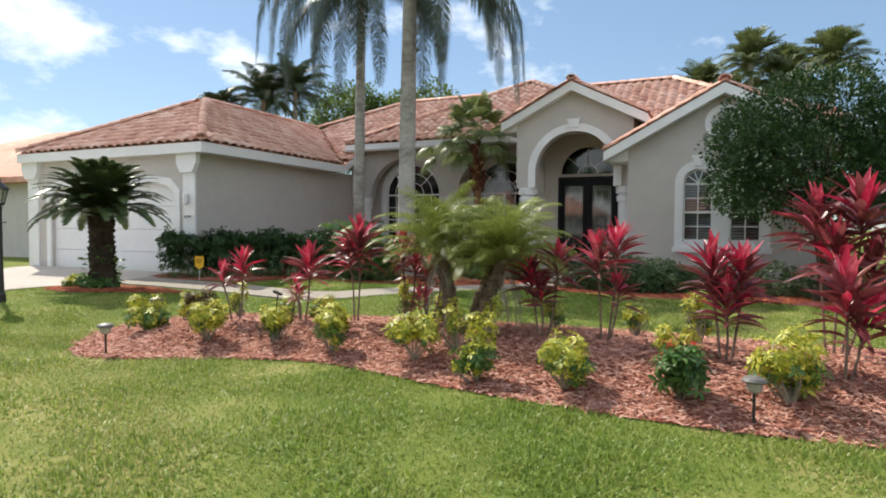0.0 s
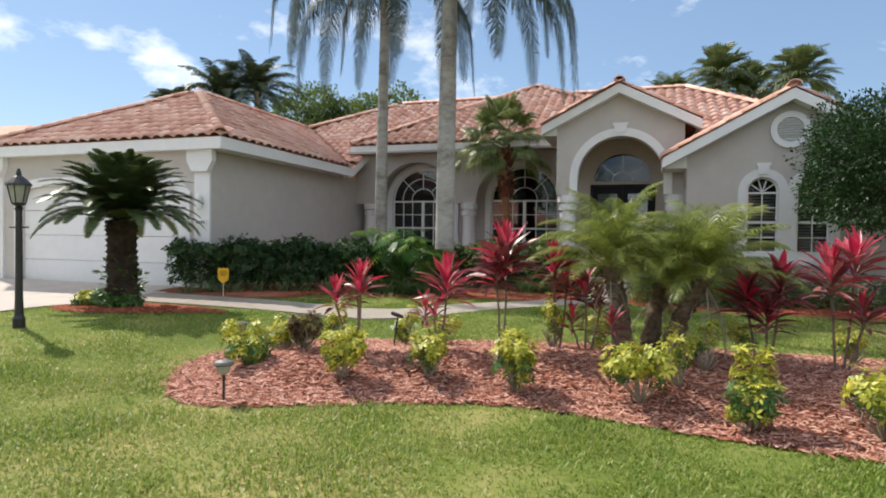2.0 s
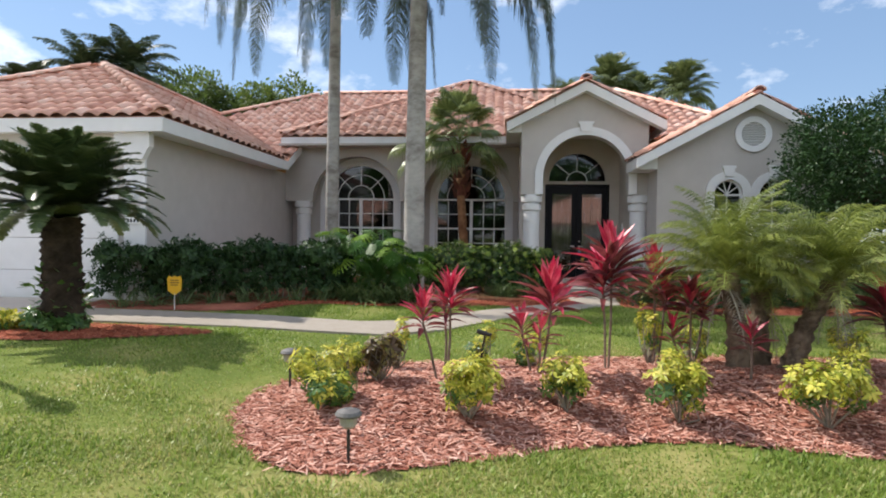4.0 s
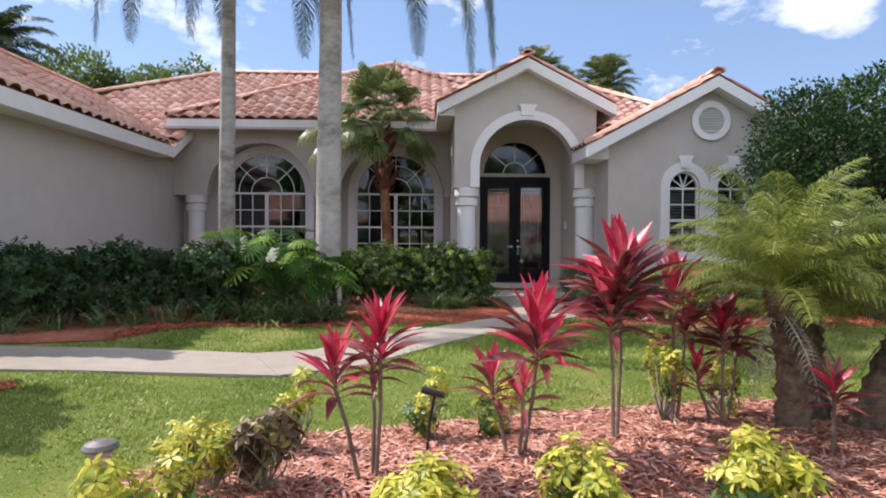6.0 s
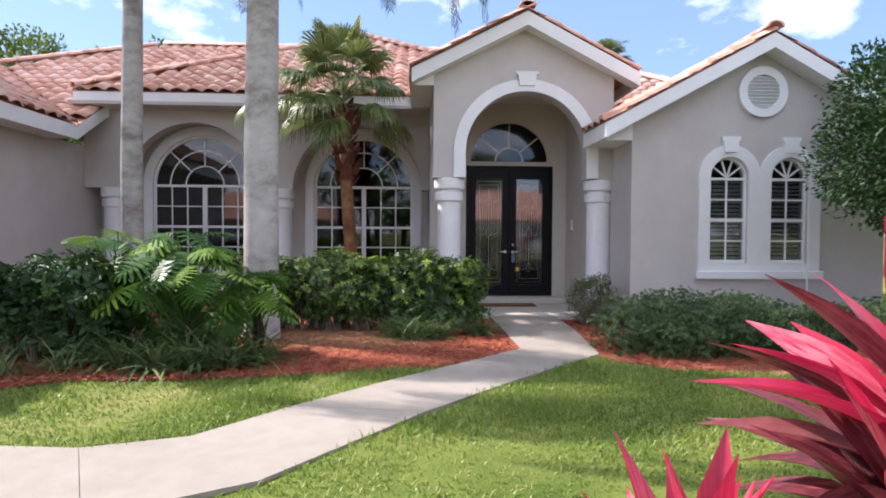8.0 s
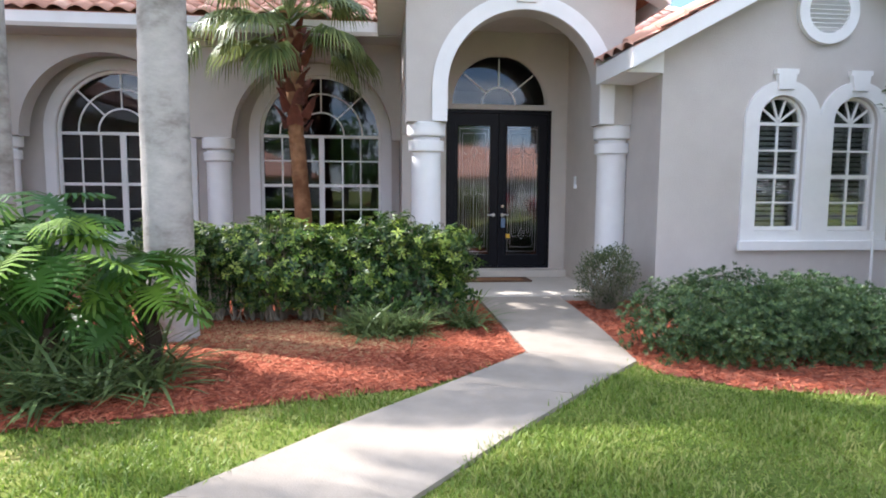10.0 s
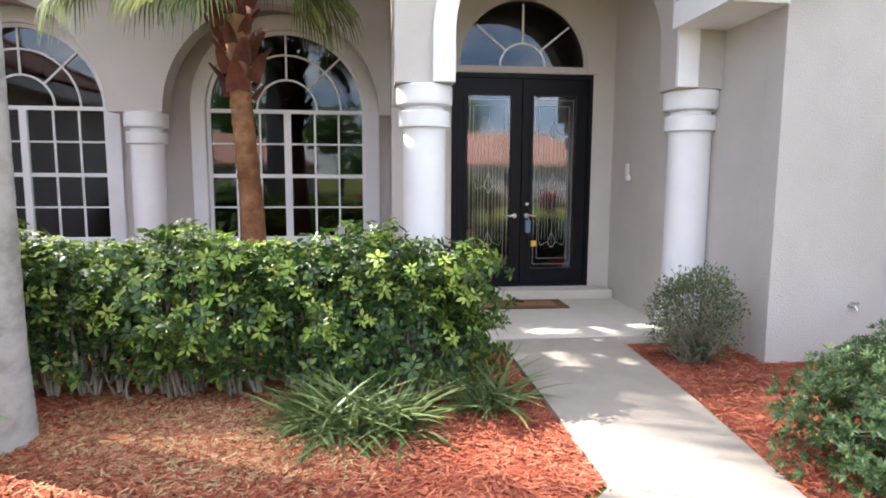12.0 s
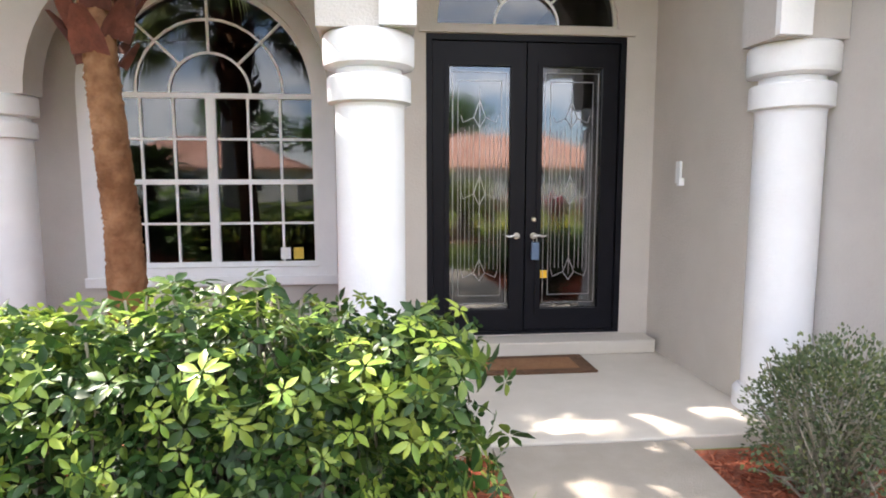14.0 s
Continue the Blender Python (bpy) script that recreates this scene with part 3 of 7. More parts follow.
# round gable vent
vent = holder("gable_vent", (G2X, QY, 3.83), "round white louvred gable vent", "vent")
circ = lambda r, n=40: [(r * math.cos(2 * math.pi * i / n), r * math.sin(2 * math.pi * i / n)) for i in range(n)]
part("frame", slab_loops(bmesh.new(), circ(0.385), [circ(0.26)], facing_y(-0.06), 0.058), WHITE, vent)
part("backing", slab_loops(bmesh.new(), circ(0.27), [], facing_y(-0.012), 0.01), material("vent_grey", (0.3, 0.3, 0.31), (0.38, 0.38, 0.39), 8.0), vent)
for k in range(9):
    z = -0.21 + k * 0.0525
    hw = math.sqrt(0.262 ** 2 - z * z)
    sl = part("slat", box(bmesh.new(), -hw, hw, -0.025, 0.025, -0.005, 0.005), WHITE, vent)
    sl.matrix_basis = pose(0, -0.034, z, -40)

# garage door, pilaster, surround, lantern and number
gd = holder("door_garage", (-14.8, GY0 + 0.1, 0.2), "wide white panelled overhead garage door, closed", "garage door", kind="structure")
for k in range(4):
    z = 0.02 + k * 0.59
    part("panel", box(bmesh.new(), -2.5, 2.5, 0.0, 0.05, z, z + 0.582, 0.008), WHITE, gd)
loop = [(-17.42, 0.2), (-17.25, 0.2), (-17.25, 2.3), (-17.0, 2.5), (-16.5, 2.56), (-13.1, 2.56), (-12.6, 2.5), (-12.35, 2.3), (-12.35, 0.2), (-12.18, 0.2), (-12.18, 2.38), (-12.5, 2.68), (-13.1, 2.76), (-16.5, 2.76), (-17.1, 2.68), (-17.42, 2.38)]
band("trim_garage_door", loop, None, GY0 - 0.05, 0.048, "white surround of the garage door")
for x0, x1 in ((-12.06, -11.66), (-18.25, -17.8)):
    p = holder("pilaster", ((x0 + x1) / 2, GY0, 0.2), "white corner pilaster with moulded capital", "pilaster", kind="structure")
    m = (x0 + x1) / 2
    hw = (x1 - x0) / 2
    part("shaft", box(bmesh.new(), -hw, hw, -0.05, -0.002, 0, 2.6), WHITE, p)
    bm = bmesh.new()
    prof = [(hw, 2.6), (hw + 0.1, 2.78), (hw + 0.13, 2.82), (hw + 0.13, 3.1), (-hw - 0.13, 3.1), (-hw - 0.13, 2.82), (-hw - 0.1, 2.78), (-hw, 2.6)]
    part("capital", slab_loops(bm, prof, [], facing_y(-0.14), 0.137), WHITE, p)
lan = holder("wall_lantern", (-11.87, GY0 - 0.055, 2.15), "white wall lantern on the garage pilaster", "lantern")
part("back_plate", box(bmesh.new(), -0.05, 0.05, -0.02, 0.0, -0.12, 0.12, 0.005), WHITE, lan)
part("shade", lathe(bmesh.new(), [(0.04, -0.16), (0.06, -0.12), (0.07, 0.12), (0.03, 0.18)], 10, (0, -0.1)), VINYL, lan)
num = holder("house_number", (-11.87, GY0 - 0.055, 1.72), "small white house number plaque with dark digits", "plaque")
part("plate", box(bmesh.new(), -0.15, 0.15, -0.02, 0.0, -0.06, 0.06, 0.01), VINYL, num)
for k in range(4):
    part("digit", box(bmesh.new(), -0.11 + k * 0.06, -0.075 + k * 0.06, -0.024, -0.021, -0.03, 0.03), BLACK, num)

# double door
door = holder("door_1", ((DX0 + DX1) / 2, DY, DZ0), "tall black double door with leaded glass, closed", "door", kind="structure")
hw, H = (DX1 - DX0) / 2, DZ1 - DZ0
part("door_frame", slab_loops(bmesh.new(), [(-hw, 0), (hw, 0), (hw, H), (-hw, H)], [[(-hw + 0.05, 0.03), (hw - 0.05, 0.03), (hw - 0.05, H - 0.05), (-hw + 0.05, H - 0.05)]], facing_y(0.004), 0.1), BLACK, door)
LEAD = material("lead_came", (0.28, 0.28, 0.29), (0.42, 0.42, 0.43), 20.0, 0.35, metal=0.8)
for sx in (-1, 1):
    a, b = (-hw + 0.055, -0.006) if sx < 0 else (0.006, hw - 0.055)
    ga, gb, gz0, gz1 = a + 0.14, b - 0.13, 0.22, H - 0.25
    if sx > 0:
        ga, gb = a + 0.13, b - 0.14
    leaf = part("leaf", slab_loops(bmesh.new(), [(a, 0.032), (b, 0.032), (b, H - 0.055), (a, H - 0.055)], [[(ga, gz0), (gb, gz0), (gb, gz1), (ga, gz1)]], facing_y(0.03), 0.05), BLACK, door)
    part("glazing_bead", slab_loops(bmesh.new(), [(ga - 0.04, gz0 - 0.04), (gb + 0.04, gz0 - 0.04), (gb + 0.04, gz1 + 0.04), (ga - 0.04, gz1 + 0.04)], [[(ga, gz0), (gb, gz0), (gb, gz1), (ga, gz1)]], facing_y(0.016), 0.012), BLACK, leaf)
    p = part("pane", box(bmesh.new(), ga - 0.005, gb + 0.005, 0.05, 0.06, gz0 - 0.005, gz1 + 0.005), DOOR_GLASS, leaf, "bevelled leaded glass")
    p.visible_shadow = False
    came = bmesh.new()
    cx = (ga + gb) / 2
    w = gb - ga
    for inset in (0.03, 0.075):
        q = [(ga + inset, gz0 + inset * 1.6), (gb - inset, gz0 + inset * 1.6), (gb - inset, gz1 - inset * 1.6), (ga + inset, gz1 - inset * 1.6)]
        for k in range(4):
            muntin(came, q[k], q[(k + 1) % 4], 0.044, 0.0045, 0.005)
    for off in (0.1, 0.17, 0.24, 0.31):
        for s in (-1, 1):
            muntin(came, (cx + s * w * off, gz0 + 0.35), (cx + s * w * off, gz1 - 0.45 - 0.3 * off), 0.044, 0.0035, 0.005)
    muntin(came, (cx, gz0 + 0.3), (cx, gz1 - 0.18), 0.044, 0.005, 0.005)
    for zz, hh in ((gz0 + 0.32, 0.12), (gz0 + 1.0, 0.16), (gz1 - 0.42, 0.14)):
        for s in (-1, 1):
            muntin(came, (cx, zz + hh), (cx + s * 0.05, zz), 0.0435, 0.0055, 0.006)
            muntin(came, (cx + s * 0.05, zz), (cx, zz - hh * 0.6), 0.0435, 0.0055, 0.006)
            muntin(came, (cx + s * 0.05, zz), (cx + s * 0.14, zz - 0.04), 0.0435, 0.0045, 0.006)
            muntin(came, (cx + s * 0.14, zz - 0.04), (cx + s * 0.16, zz + 0.02), 0.0435, 0.0045, 0.006)
    part("came", came, LEAD, leaf, "bright leaded tracery")
    hx = -0.075 if sx < 0 else 0.075
    bm = bmesh.new()
    lathe(bm, [(0.028, 0.0), (0.028, 0.012)], 16)
    bmesh.ops.rotate(bm, verts=bm.verts[:], cent=(0, 0, 0), matrix=Matrix.Rotation(radians(90), 3, "X"))
    bmesh.ops.translate(bm, verts=bm.verts[:], vec=(hx, 0.029, 0.86))
    part("rose", bm, STEEL, leaf)
    d = -1 if sx < 0 else 1
    part("door_handle", tube(bmesh.new(), [(hx, 0.02, 0.86), (hx, -0.03, 0.86), (hx + d * 0.03, -0.035, 0.868), (hx + d * 0.07, -0.035, 0.858), (hx + d * 0.1, -0.033, 0.866)], [0.009, 0.009, 0.01, 0.009, 0.006], 8), STEEL, leaf, "curved nickel lever handle")
bm = lathe(bmesh.new(), [(0.022, 0), (0.022, 0.014), (0.016, 0.02)], 14)
bmesh.ops.rotate(bm, verts=bm.verts[:], cent=(0, 0, 0), matrix=Matrix.Rotation(radians(90), 3, "X"))
bmesh.ops.translate(bm, verts=bm.verts[:], vec=(0.075, 0.029, 1.0))
part("deadbolt", bm, STEEL, door)
lock = holder("key_lock_box", (-3.40 + 0.075, DY - 0.03, DZ0 + 0.86), "small blue-grey key lock box hung on the handle", "lock box")
part("body", box(bmesh.new(), -0.032, 0.032, -0.025, 0.012, -0.2, -0.05, 0.006), material("blue_grey_plastic", (0.08, 0.13, 0.2), (0.12, 0.18, 0.27), 10, 0.4), lock)
part("shackle", tube(bmesh.new(), [(-0.015, 0, -0.05), (-0.015, 0, 0.02), (0.015, 0, 0.02), (0.015, 0, -0.05)], [0.004] * 4, 6), STEEL, lock)
YELLOW = material("yellow_sign", (0.75, 0.42, 0.02), (0.85, 0.5, 0.03), 10, 0.45)
st = part("alarm_sticker", box(bmesh.new(), -0.035, 0.035, -0.002, 0.0, -0.035, 0.035), YELLOW)
st.location = (-3.40 + 0.17, DY + 0.048, DZ0 + 0.52)
tagged(st, "small yellow sticker on the door glass", "sticker")
# fanlight over the door
fan = holder("window_5", (TCX, DY, TCZ), "half-round fanlight with sunburst bars over the door", "window", kind="structure")
part("window_frame", slab_loops(bmesh.new(), arch_loop(-TR + 0.002, TR - 0.002, 0.002, 0.003, 30), [arch_loop(-TR + 0.035, TR - 0.035, 0.035, 0.036, 30)], facing_y(0.02), 0.06), STUCCO_IN, fan)
part("muntin", bar_arc(bmesh.new(), 0, 0.03, 0.27, 0.035, 0.02), VINYL, fan)
for ang in (42, 90, 138):
    c, s = math.cos(radians(ang)), math.sin(radians(ang))
    part("muntin", muntin(bmesh.new(), (0.27 * c, 0.03 + 0.27 * s), ((TR - 0.04) * c, (TR - 0.04) * s), 0.036, 0.02), VINYL, fan)
p = part("pane", slab_loops(bmesh.new(), arch_loop(-TR + 0.03, TR - 0.03, 0.03, 0.031, 30), [], facing_y(0.05), 0.006), GLASS, fan, "dark reflecting glass")
p.visible_shadow = False
tagged(part("trim_door_head", box(bmesh.new(), DX0 - 0.06, DX1 + 0.06, DY - 0.03, DY - 0.002, DZ1 + 0.003, DZ1 + 0.055), STUCCO_IN), "stucco ledge over the door", "trim", kind="structure")
# doorbell
bell = holder("door_chime", (-2.292, 16.71, 1.8), "white doorbell plate on the porch wall", "doorbell")
part("plate", box(bmesh.new(), -0.02, 0, -0.035, 0.035, -0.07, 0.1, 0.004), VINYL, bell)
part("button", box(bmesh.new(), -0.045, 0, -0.08, -0.04, -0.09, -0.03, 0.004), VINYL, bell)
# mat
MAT_B = material("brown_coir", (0.07, 0.035, 0.018), (0.16, 0.08, 0.04), 30, 0.95, 0.6, 150)
mat_ob = part("doormat", box(bmesh.new(), -4.35, -3.0, 16.46, 16.9, 0.302, 0.318, 0.004), MAT_B)
tagged(mat_ob, "dark brown coir doormat with paler panel", "doormat")
mat_in = part("panel", box(bmesh.new(), -4.2, -3.12, 16.54, 16.82, 0.318, 0.321), material("paler_coir", (0.2, 0.09, 0.04), (0.3, 0.15, 0.07), 30, 0.95, 0.5, 150), mat_ob)

# rooms behind the glass, their unlit gloom painted on in near-black
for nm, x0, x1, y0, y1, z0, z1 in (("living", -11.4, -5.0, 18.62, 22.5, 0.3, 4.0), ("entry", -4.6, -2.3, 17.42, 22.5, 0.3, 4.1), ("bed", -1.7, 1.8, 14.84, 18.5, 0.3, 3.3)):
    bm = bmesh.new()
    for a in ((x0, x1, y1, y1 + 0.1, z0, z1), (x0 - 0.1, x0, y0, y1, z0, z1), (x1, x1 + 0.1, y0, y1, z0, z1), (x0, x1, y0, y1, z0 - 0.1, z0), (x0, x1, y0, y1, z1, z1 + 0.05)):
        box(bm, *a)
    tagged(part("wall_room_" + nm, bm, ROOM_SHADE), "room behind the windows, its dimness painted near-black", "wall", kind="structure")

# ---- roofs ----
TW, TL = 0.30, 0.36


def tile_template():
    """A barrel tile: hump and pan, a lip at the lower end; x along the eave, y up the slope, z out."""
    prof = [(-0.5, 0.012), (-0.36, 0.045), (-0.2, 0.07), (-0.02, 0.075), (0.16, 0.06), (0.3, 0.028), (0.42, 0.006), (0.52, 0.012)]
    v, f = [], []
    for yy, zz in ((-0.03, 0.028), (0.43, 0.0)):
        for px, pz in prof:
            v.append((px * TW, yy, pz + zz))
    for px, pz in prof:
        v.append((px * TW, -0.02, max(pz + 0.028 - 0.022, -0.01)))
    n = len(prof)
    for i in range(n - 1):
        f += [(i, i + 1, n + i + 1), (i, n + i + 1, n + i)]
        f += [(i + 1, i, 2 * n + i), (i + 1, 2 * n + i, 2 * n + i + 1)]
    return np.array(v), np.array(f)


TILE_V, TILE_F = tile_template()
tile_mesh = tri_mesh("roof_tile", TILE_V, TILE_F, False)
TILE_ROWS = []


def roof_plane(name, corners, eave, near=0):
    """A sloping roof face given by its corners (the eave being its first edge) covered in barrel tiles. near: how many tiles to keep single."""
    P = [Vector(c) for c in corners]
    e = (P[1] - P[0]).normalized()
    nrm = (P[1] - P[0]).cross(P[2] - P[0]).normalized()
    if nrm.z < 0:
        nrm = -nrm
    s = nrm.cross(e).normalized()
    if s.z < 0:
        s = -s
    ex = s.cross(nrm)
    bm = bmesh.new()
    top = [bm.verts.new(p - nrm * 0.01) for p in P]
    low = [bm.verts.new(p - nrm * 0.07) for p in P]
    bm.faces.new(top)
    bm.faces.new(low[::-1])
    for i in range(len(P)):
        j = (i + 1) % len(P)
        bm.faces.new([top[i], low[i], low[j], top[j]])
    bmesh.ops.recalc_face_normals(bm, faces=bm.faces[:])
    deck = tagged(part(name, bm, MORTAR), "terracotta barrel-tile roof slope", "roof", kind="structure")
    ab = [((p - P[0]).dot(ex), (p - P[0]).dot(s)) for p in P]
    a0, a1 = min(a for a, b in ab), max(a for a, b in ab)
    b1 = max(b for a, b in ab)
    A, B = np.meshgrid(np.arange(a0 + TW / 2, a1, TW), np.arange(0.0, b1, TL))
    ok = inside(ab, A + 0.001, B + 0.12)
    A, B = A[ok], B[ok]
    rng = np.random.default_rng(len(TILE_ROWS) + 3)
    pos = np.array(P[0])[None] + A[:, None] * np.array(ex)[None] + B[:, None] * np.array(s)[None] + np.array(nrm)[None] * rng.normal(0, 0.004, len(A))[:, None]
    fr = np.array([[ex.x, s.x, nrm.x], [ex.y, s.y, nrm.y], [ex.z, s.z, nrm.z]])
    TILE_ROWS.append((deck, fr, pos, near))
    return deck


def hip_tiles(a, b, label="row of rounded terracotta ridge tiles"):
    """Overlapping rounded cap tiles along a hip or ridge."""
    a, b = Vector(a), Vector(b)
    d = (b - a)
    n = max(2, int(d.length / 0.36))
    d.normalize()
    side = d.cross(Vector((0, 0, 1))).normalized()
    up = side.cross(d)
    h = holder("trim_ridge_tiles", a, label, "ridge tiles", kind="structure")
    v, f = [], []
    for yy, rr in ((0.0, 0.135), (0.43, 0.115)):
        for k in range(9):
            t = math.pi * k / 8
            v.append((rr * math.cos(t), yy, rr * 0.75 * math.sin(t) - 0.01))
    for k in range(9):
        t = math.pi * k / 8
        v.append((0.105 * math.cos(t), 0.01, 0.075 * math.sin(t) - 0.01))
    for k in range(8):
        f += [(k, k + 10, k + 1), (k, k + 9, k + 10), (k, k + 1, 18 + k), (k + 1, 19 + k, 18 + k)]
    me = tri_mesh("cap_tile", v, f, False)
    me.materials.append(TILE_OB)
    rot = Matrix(((side.x, d.x, up.x, 0), (side.y, d.y, up.y, 0), (side.z, d.z, up.z, 0), (0, 0, 0, 1)))
    for k in range(n):
        o = new("cap_tile", me)
        o.parent = h
        o.matrix_basis = Matrix.Translation(d * (k * 0.36) + up * 0.03) @ rot


def fascia(name, a, b, height=0.24, out=(0, -1, 0), depth=0.04):
    """A white board hung under the roof's edge from a to b (its top line)."""
    o = Vector(out) * depth
    a, b = Vector(a) + Vector(out) * 0.014, Vector(b) + Vector(out) * 0.014
    z = Vector((0, 0, height))
    bm = bmesh.new()
    v = [bm.verts.new(p) for p in (a, b, b - z, a - z, a - o, b - o, b - z - o, a - z - o)]
    for q in ((0, 1, 2, 3), (7, 6, 5, 4), (0, 4, 5, 1), (1, 5, 6, 2), (2, 6, 7, 3), (3, 7, 4, 0)):
        bm.faces.new([v[i] for i in q])
    bmesh.ops.recalc_face_normals(bm, faces=bm.faces[:])
    return tagged(part(name, bm, WHITE), "white painted fascia board", "fascia", kind="structure")


def soffit(corners):
    bm = bmesh.new()
    top = [bm.verts.new(Vector(c) + Vector((0, 0, 0.03))) for c in corners]
    low = [bm.verts.new(c) for c in corners]
    bm.faces.new(top)
    bm.faces.new(low[::-1])
    for i in range(len(corners)):
        j = (i + 1) % len(corners)
        bm.faces.new([top[i], low[i], low[j], top[j]])
    bmesh.ops.recalc_face_normals(bm, faces=bm.faces[:])
    return tagged(part("trim_soffit", bm, WHITE), "white painted soffit", "soffit", kind="structure")


# garage roof: eave 3.5, ridge along y
EX, EY, EZ = -11.22, 10.6, 3.52
PKX, PKY, PKZ = -14.8, 14.15, 5.40
FX = 2 * PKX - EX
VY = 20.05
roof_plane("roof_garage_south", [(FX, EY, EZ), (EX, EY, EZ), (PKX, PKY, PKZ)], None, 120)
roof_plane("roof_garage_east", [(EX, EY, EZ), (EX, 16.6, EZ), (PKX, VY, PKZ), (PKX, PKY, PKZ)], None, 240)
roof_plane("roof_garage_west", [(FX, 24.0, EZ), (FX, EY, EZ), (PKX, PKY, PKZ), (PKX, 24.0, PKZ)], None)
hip_tiles((EX, EY, EZ + 0.06), (PKX, PKY, PKZ + 0.06))
hip_tiles((FX, EY, EZ + 0.06), (PKX, PKY, PKZ + 0.06))
hip_tiles((PKX, PKY, PKZ + 0.04), (PKX, VY + 0.2, PKZ + 0.04))
fascia("trim_fascia", (FX, EY, EZ - 0.02), (EX, EY, EZ - 0.02))
fascia("trim_fascia", (EX, EY, EZ - 0.02), (EX, 16.6, EZ - 0.02), out=(1, 0, 0))
soffit([(FX, EY + 0.022, 3.27), (EX - 0.022, EY + 0.022, 3.27), (EX - 0.022, GY0 - 0.002, 3.27), (FX, GY0 - 0.002, 3.27)])
soffit([(GX1 + 0.002, GY0, 3.27), (EX - 0.022, GY0, 3.27), (EX - 0.022, 16.6, 3.27), (GX1 + 0.002, 16.6, 3.27)])
# main body: front slope, ridge 6.7
RS = 0.535
RDY = 22.45
RDZ = EZ + RS * (RDY - 16.6)
roof_plane("roof_main_front", [(EX, 16.6, EZ), (EX + 0.01, 16.6, EZ), (EX, 18.2, EZ + RS * 1.6), (3.0, 18.2, EZ + RS * 1.6), (-1.5, RDY, RDZ), (-12.0, RDY, RDZ), (PKX, VY, PKZ)], None)
roof_plane("roof_main_back", [(2.0, 28.2, EZ), (-18.0, 28.2, EZ), (-12.0, RDY, RDZ), (-1.5, RDY, RDZ)], None)
roof_plane("roof_main_east", [(3.0, 18.2, EZ + RS * 1.6), (2.0, 28.2, EZ), (-1.5, RDY, RDZ)], None)
hip_tiles((PKX, VY, PKZ + 0.06), (-12.0, RDY, RDZ + 0.06))
hip_tiles((-12.0, RDY, RDZ + 0.05), (-1.5, RDY, RDZ + 0.05))
hip_tiles((-1.5, RDY, RDZ + 0.05), (2.2, 18.3, EZ + RS * 1.7 + 0.06))
fascia("trim_fascia", (EX, 16.6, EZ - 0.02), (EX, 17.74, EZ + RS * 1.14), out=(1, 0, 0))
# front living-room roof, a hip over the loggia
LX0, LX1, LY, LZ = -11.69, -1.5, 17.37, 4.30
LPX, LPY, LPZ = -6.6, 22.45, 7.02
roof_plane("roof_loggia_front", [(LX0, LY, LZ), (LX1, LY, LZ), (LPX, LPY, LPZ)], None, 300)
roof_plane("roof_loggia_west", [(LX0, 24.0, LZ), (LX0, LY, LZ), (LPX, LPY, LPZ)], None)
roof_plane("roof_loggia_east", [(LX1, LY, LZ), (LX1, 24.0, LZ), (LPX, LPY, LPZ)], None)
hip_tiles((LX0, LY, LZ + 0.05), (LPX, LPY, LPZ + 0.05))
hip_tiles((LX1, LY, LZ + 0.05), (LPX, LPY, LPZ + 0.05))
fascia("trim_fascia", (LX0, LY, LZ - 0.02), (-5.26, LY, LZ - 0.02))
fascia("trim_fascia", (LX0, 18.4, LZ - 0.02), (LX0, LY, LZ - 0.02), out=(-1, 0, 0))
soffit([(LX0 + 0.022, LY + 0.022, 4.05), (-4.96, LY + 0.022, 4.05), (-4.96, ARC_Y - 0.002, 4.05), (LX0 + 0.022, ARC_Y - 0.002, 4.05)])
# porch gable roof
P1Y = 15.2
e1 = 5.22
ex1 = 1.84
z1 = e1 - ex1 * SL
roof_plane("roof_porch_west", [(G1X - ex1, 19.6, z1), (G1X - ex1, P1Y, z1), (G1X, P1Y, e1), (G1X, 19.6, e1)], None, 60)
roof_plane("roof_porch_east", [(G1X + ex1, P1Y, z1), (G1X + ex1, 19.6, z1), (G1X, 19.6, e1), (G1X, P1Y, e1)], None, 60)
for s in (-1, 1):
    hip_tiles((G1X + s * ex1, P1Y + 0.14, e1 - ex1 * SL), (G1X, P1Y + 0.14, e1), "row of rounded rake tiles on the gable edge")
hip_tiles((G1X, P1Y - 0.03, e1 + 0.04), (G1X, 19.4, e1 + 0.04))
for s in (-1, 1):
    fascia("trim_fascia", (G1X + s * ex1, P1Y, z1 - 0.02), (G1X, P1Y, e1 - 0.02), 0.22)
    fascia("trim_fascia", (G1X + s * ex1, P1Y, z1 - 0.02), (G1X + s * ex1, 17.3, z1 - 0.02), 0.22, out=(s, 0, 0))
    soffit([(G1X + s * ex1, P1Y + 0.022, z1 - 0.24), (G1X, P1Y + 0.022, e1 - 0.24), (G1X, PY - 0.002, e1 - 0.24), (G1X + s * ex1, PY - 0.002, z1 - 0.24)])
soffit([(G1X - ex1 + 0.01, PY, z1 - 0.235), (PX0 - 0.002, PY, z1 - 0.235), (PX0 - 0.002, 17.3, z1 - 0.235), (G1X - ex1 + 0.01, 17.3, z1 - 0.235)])
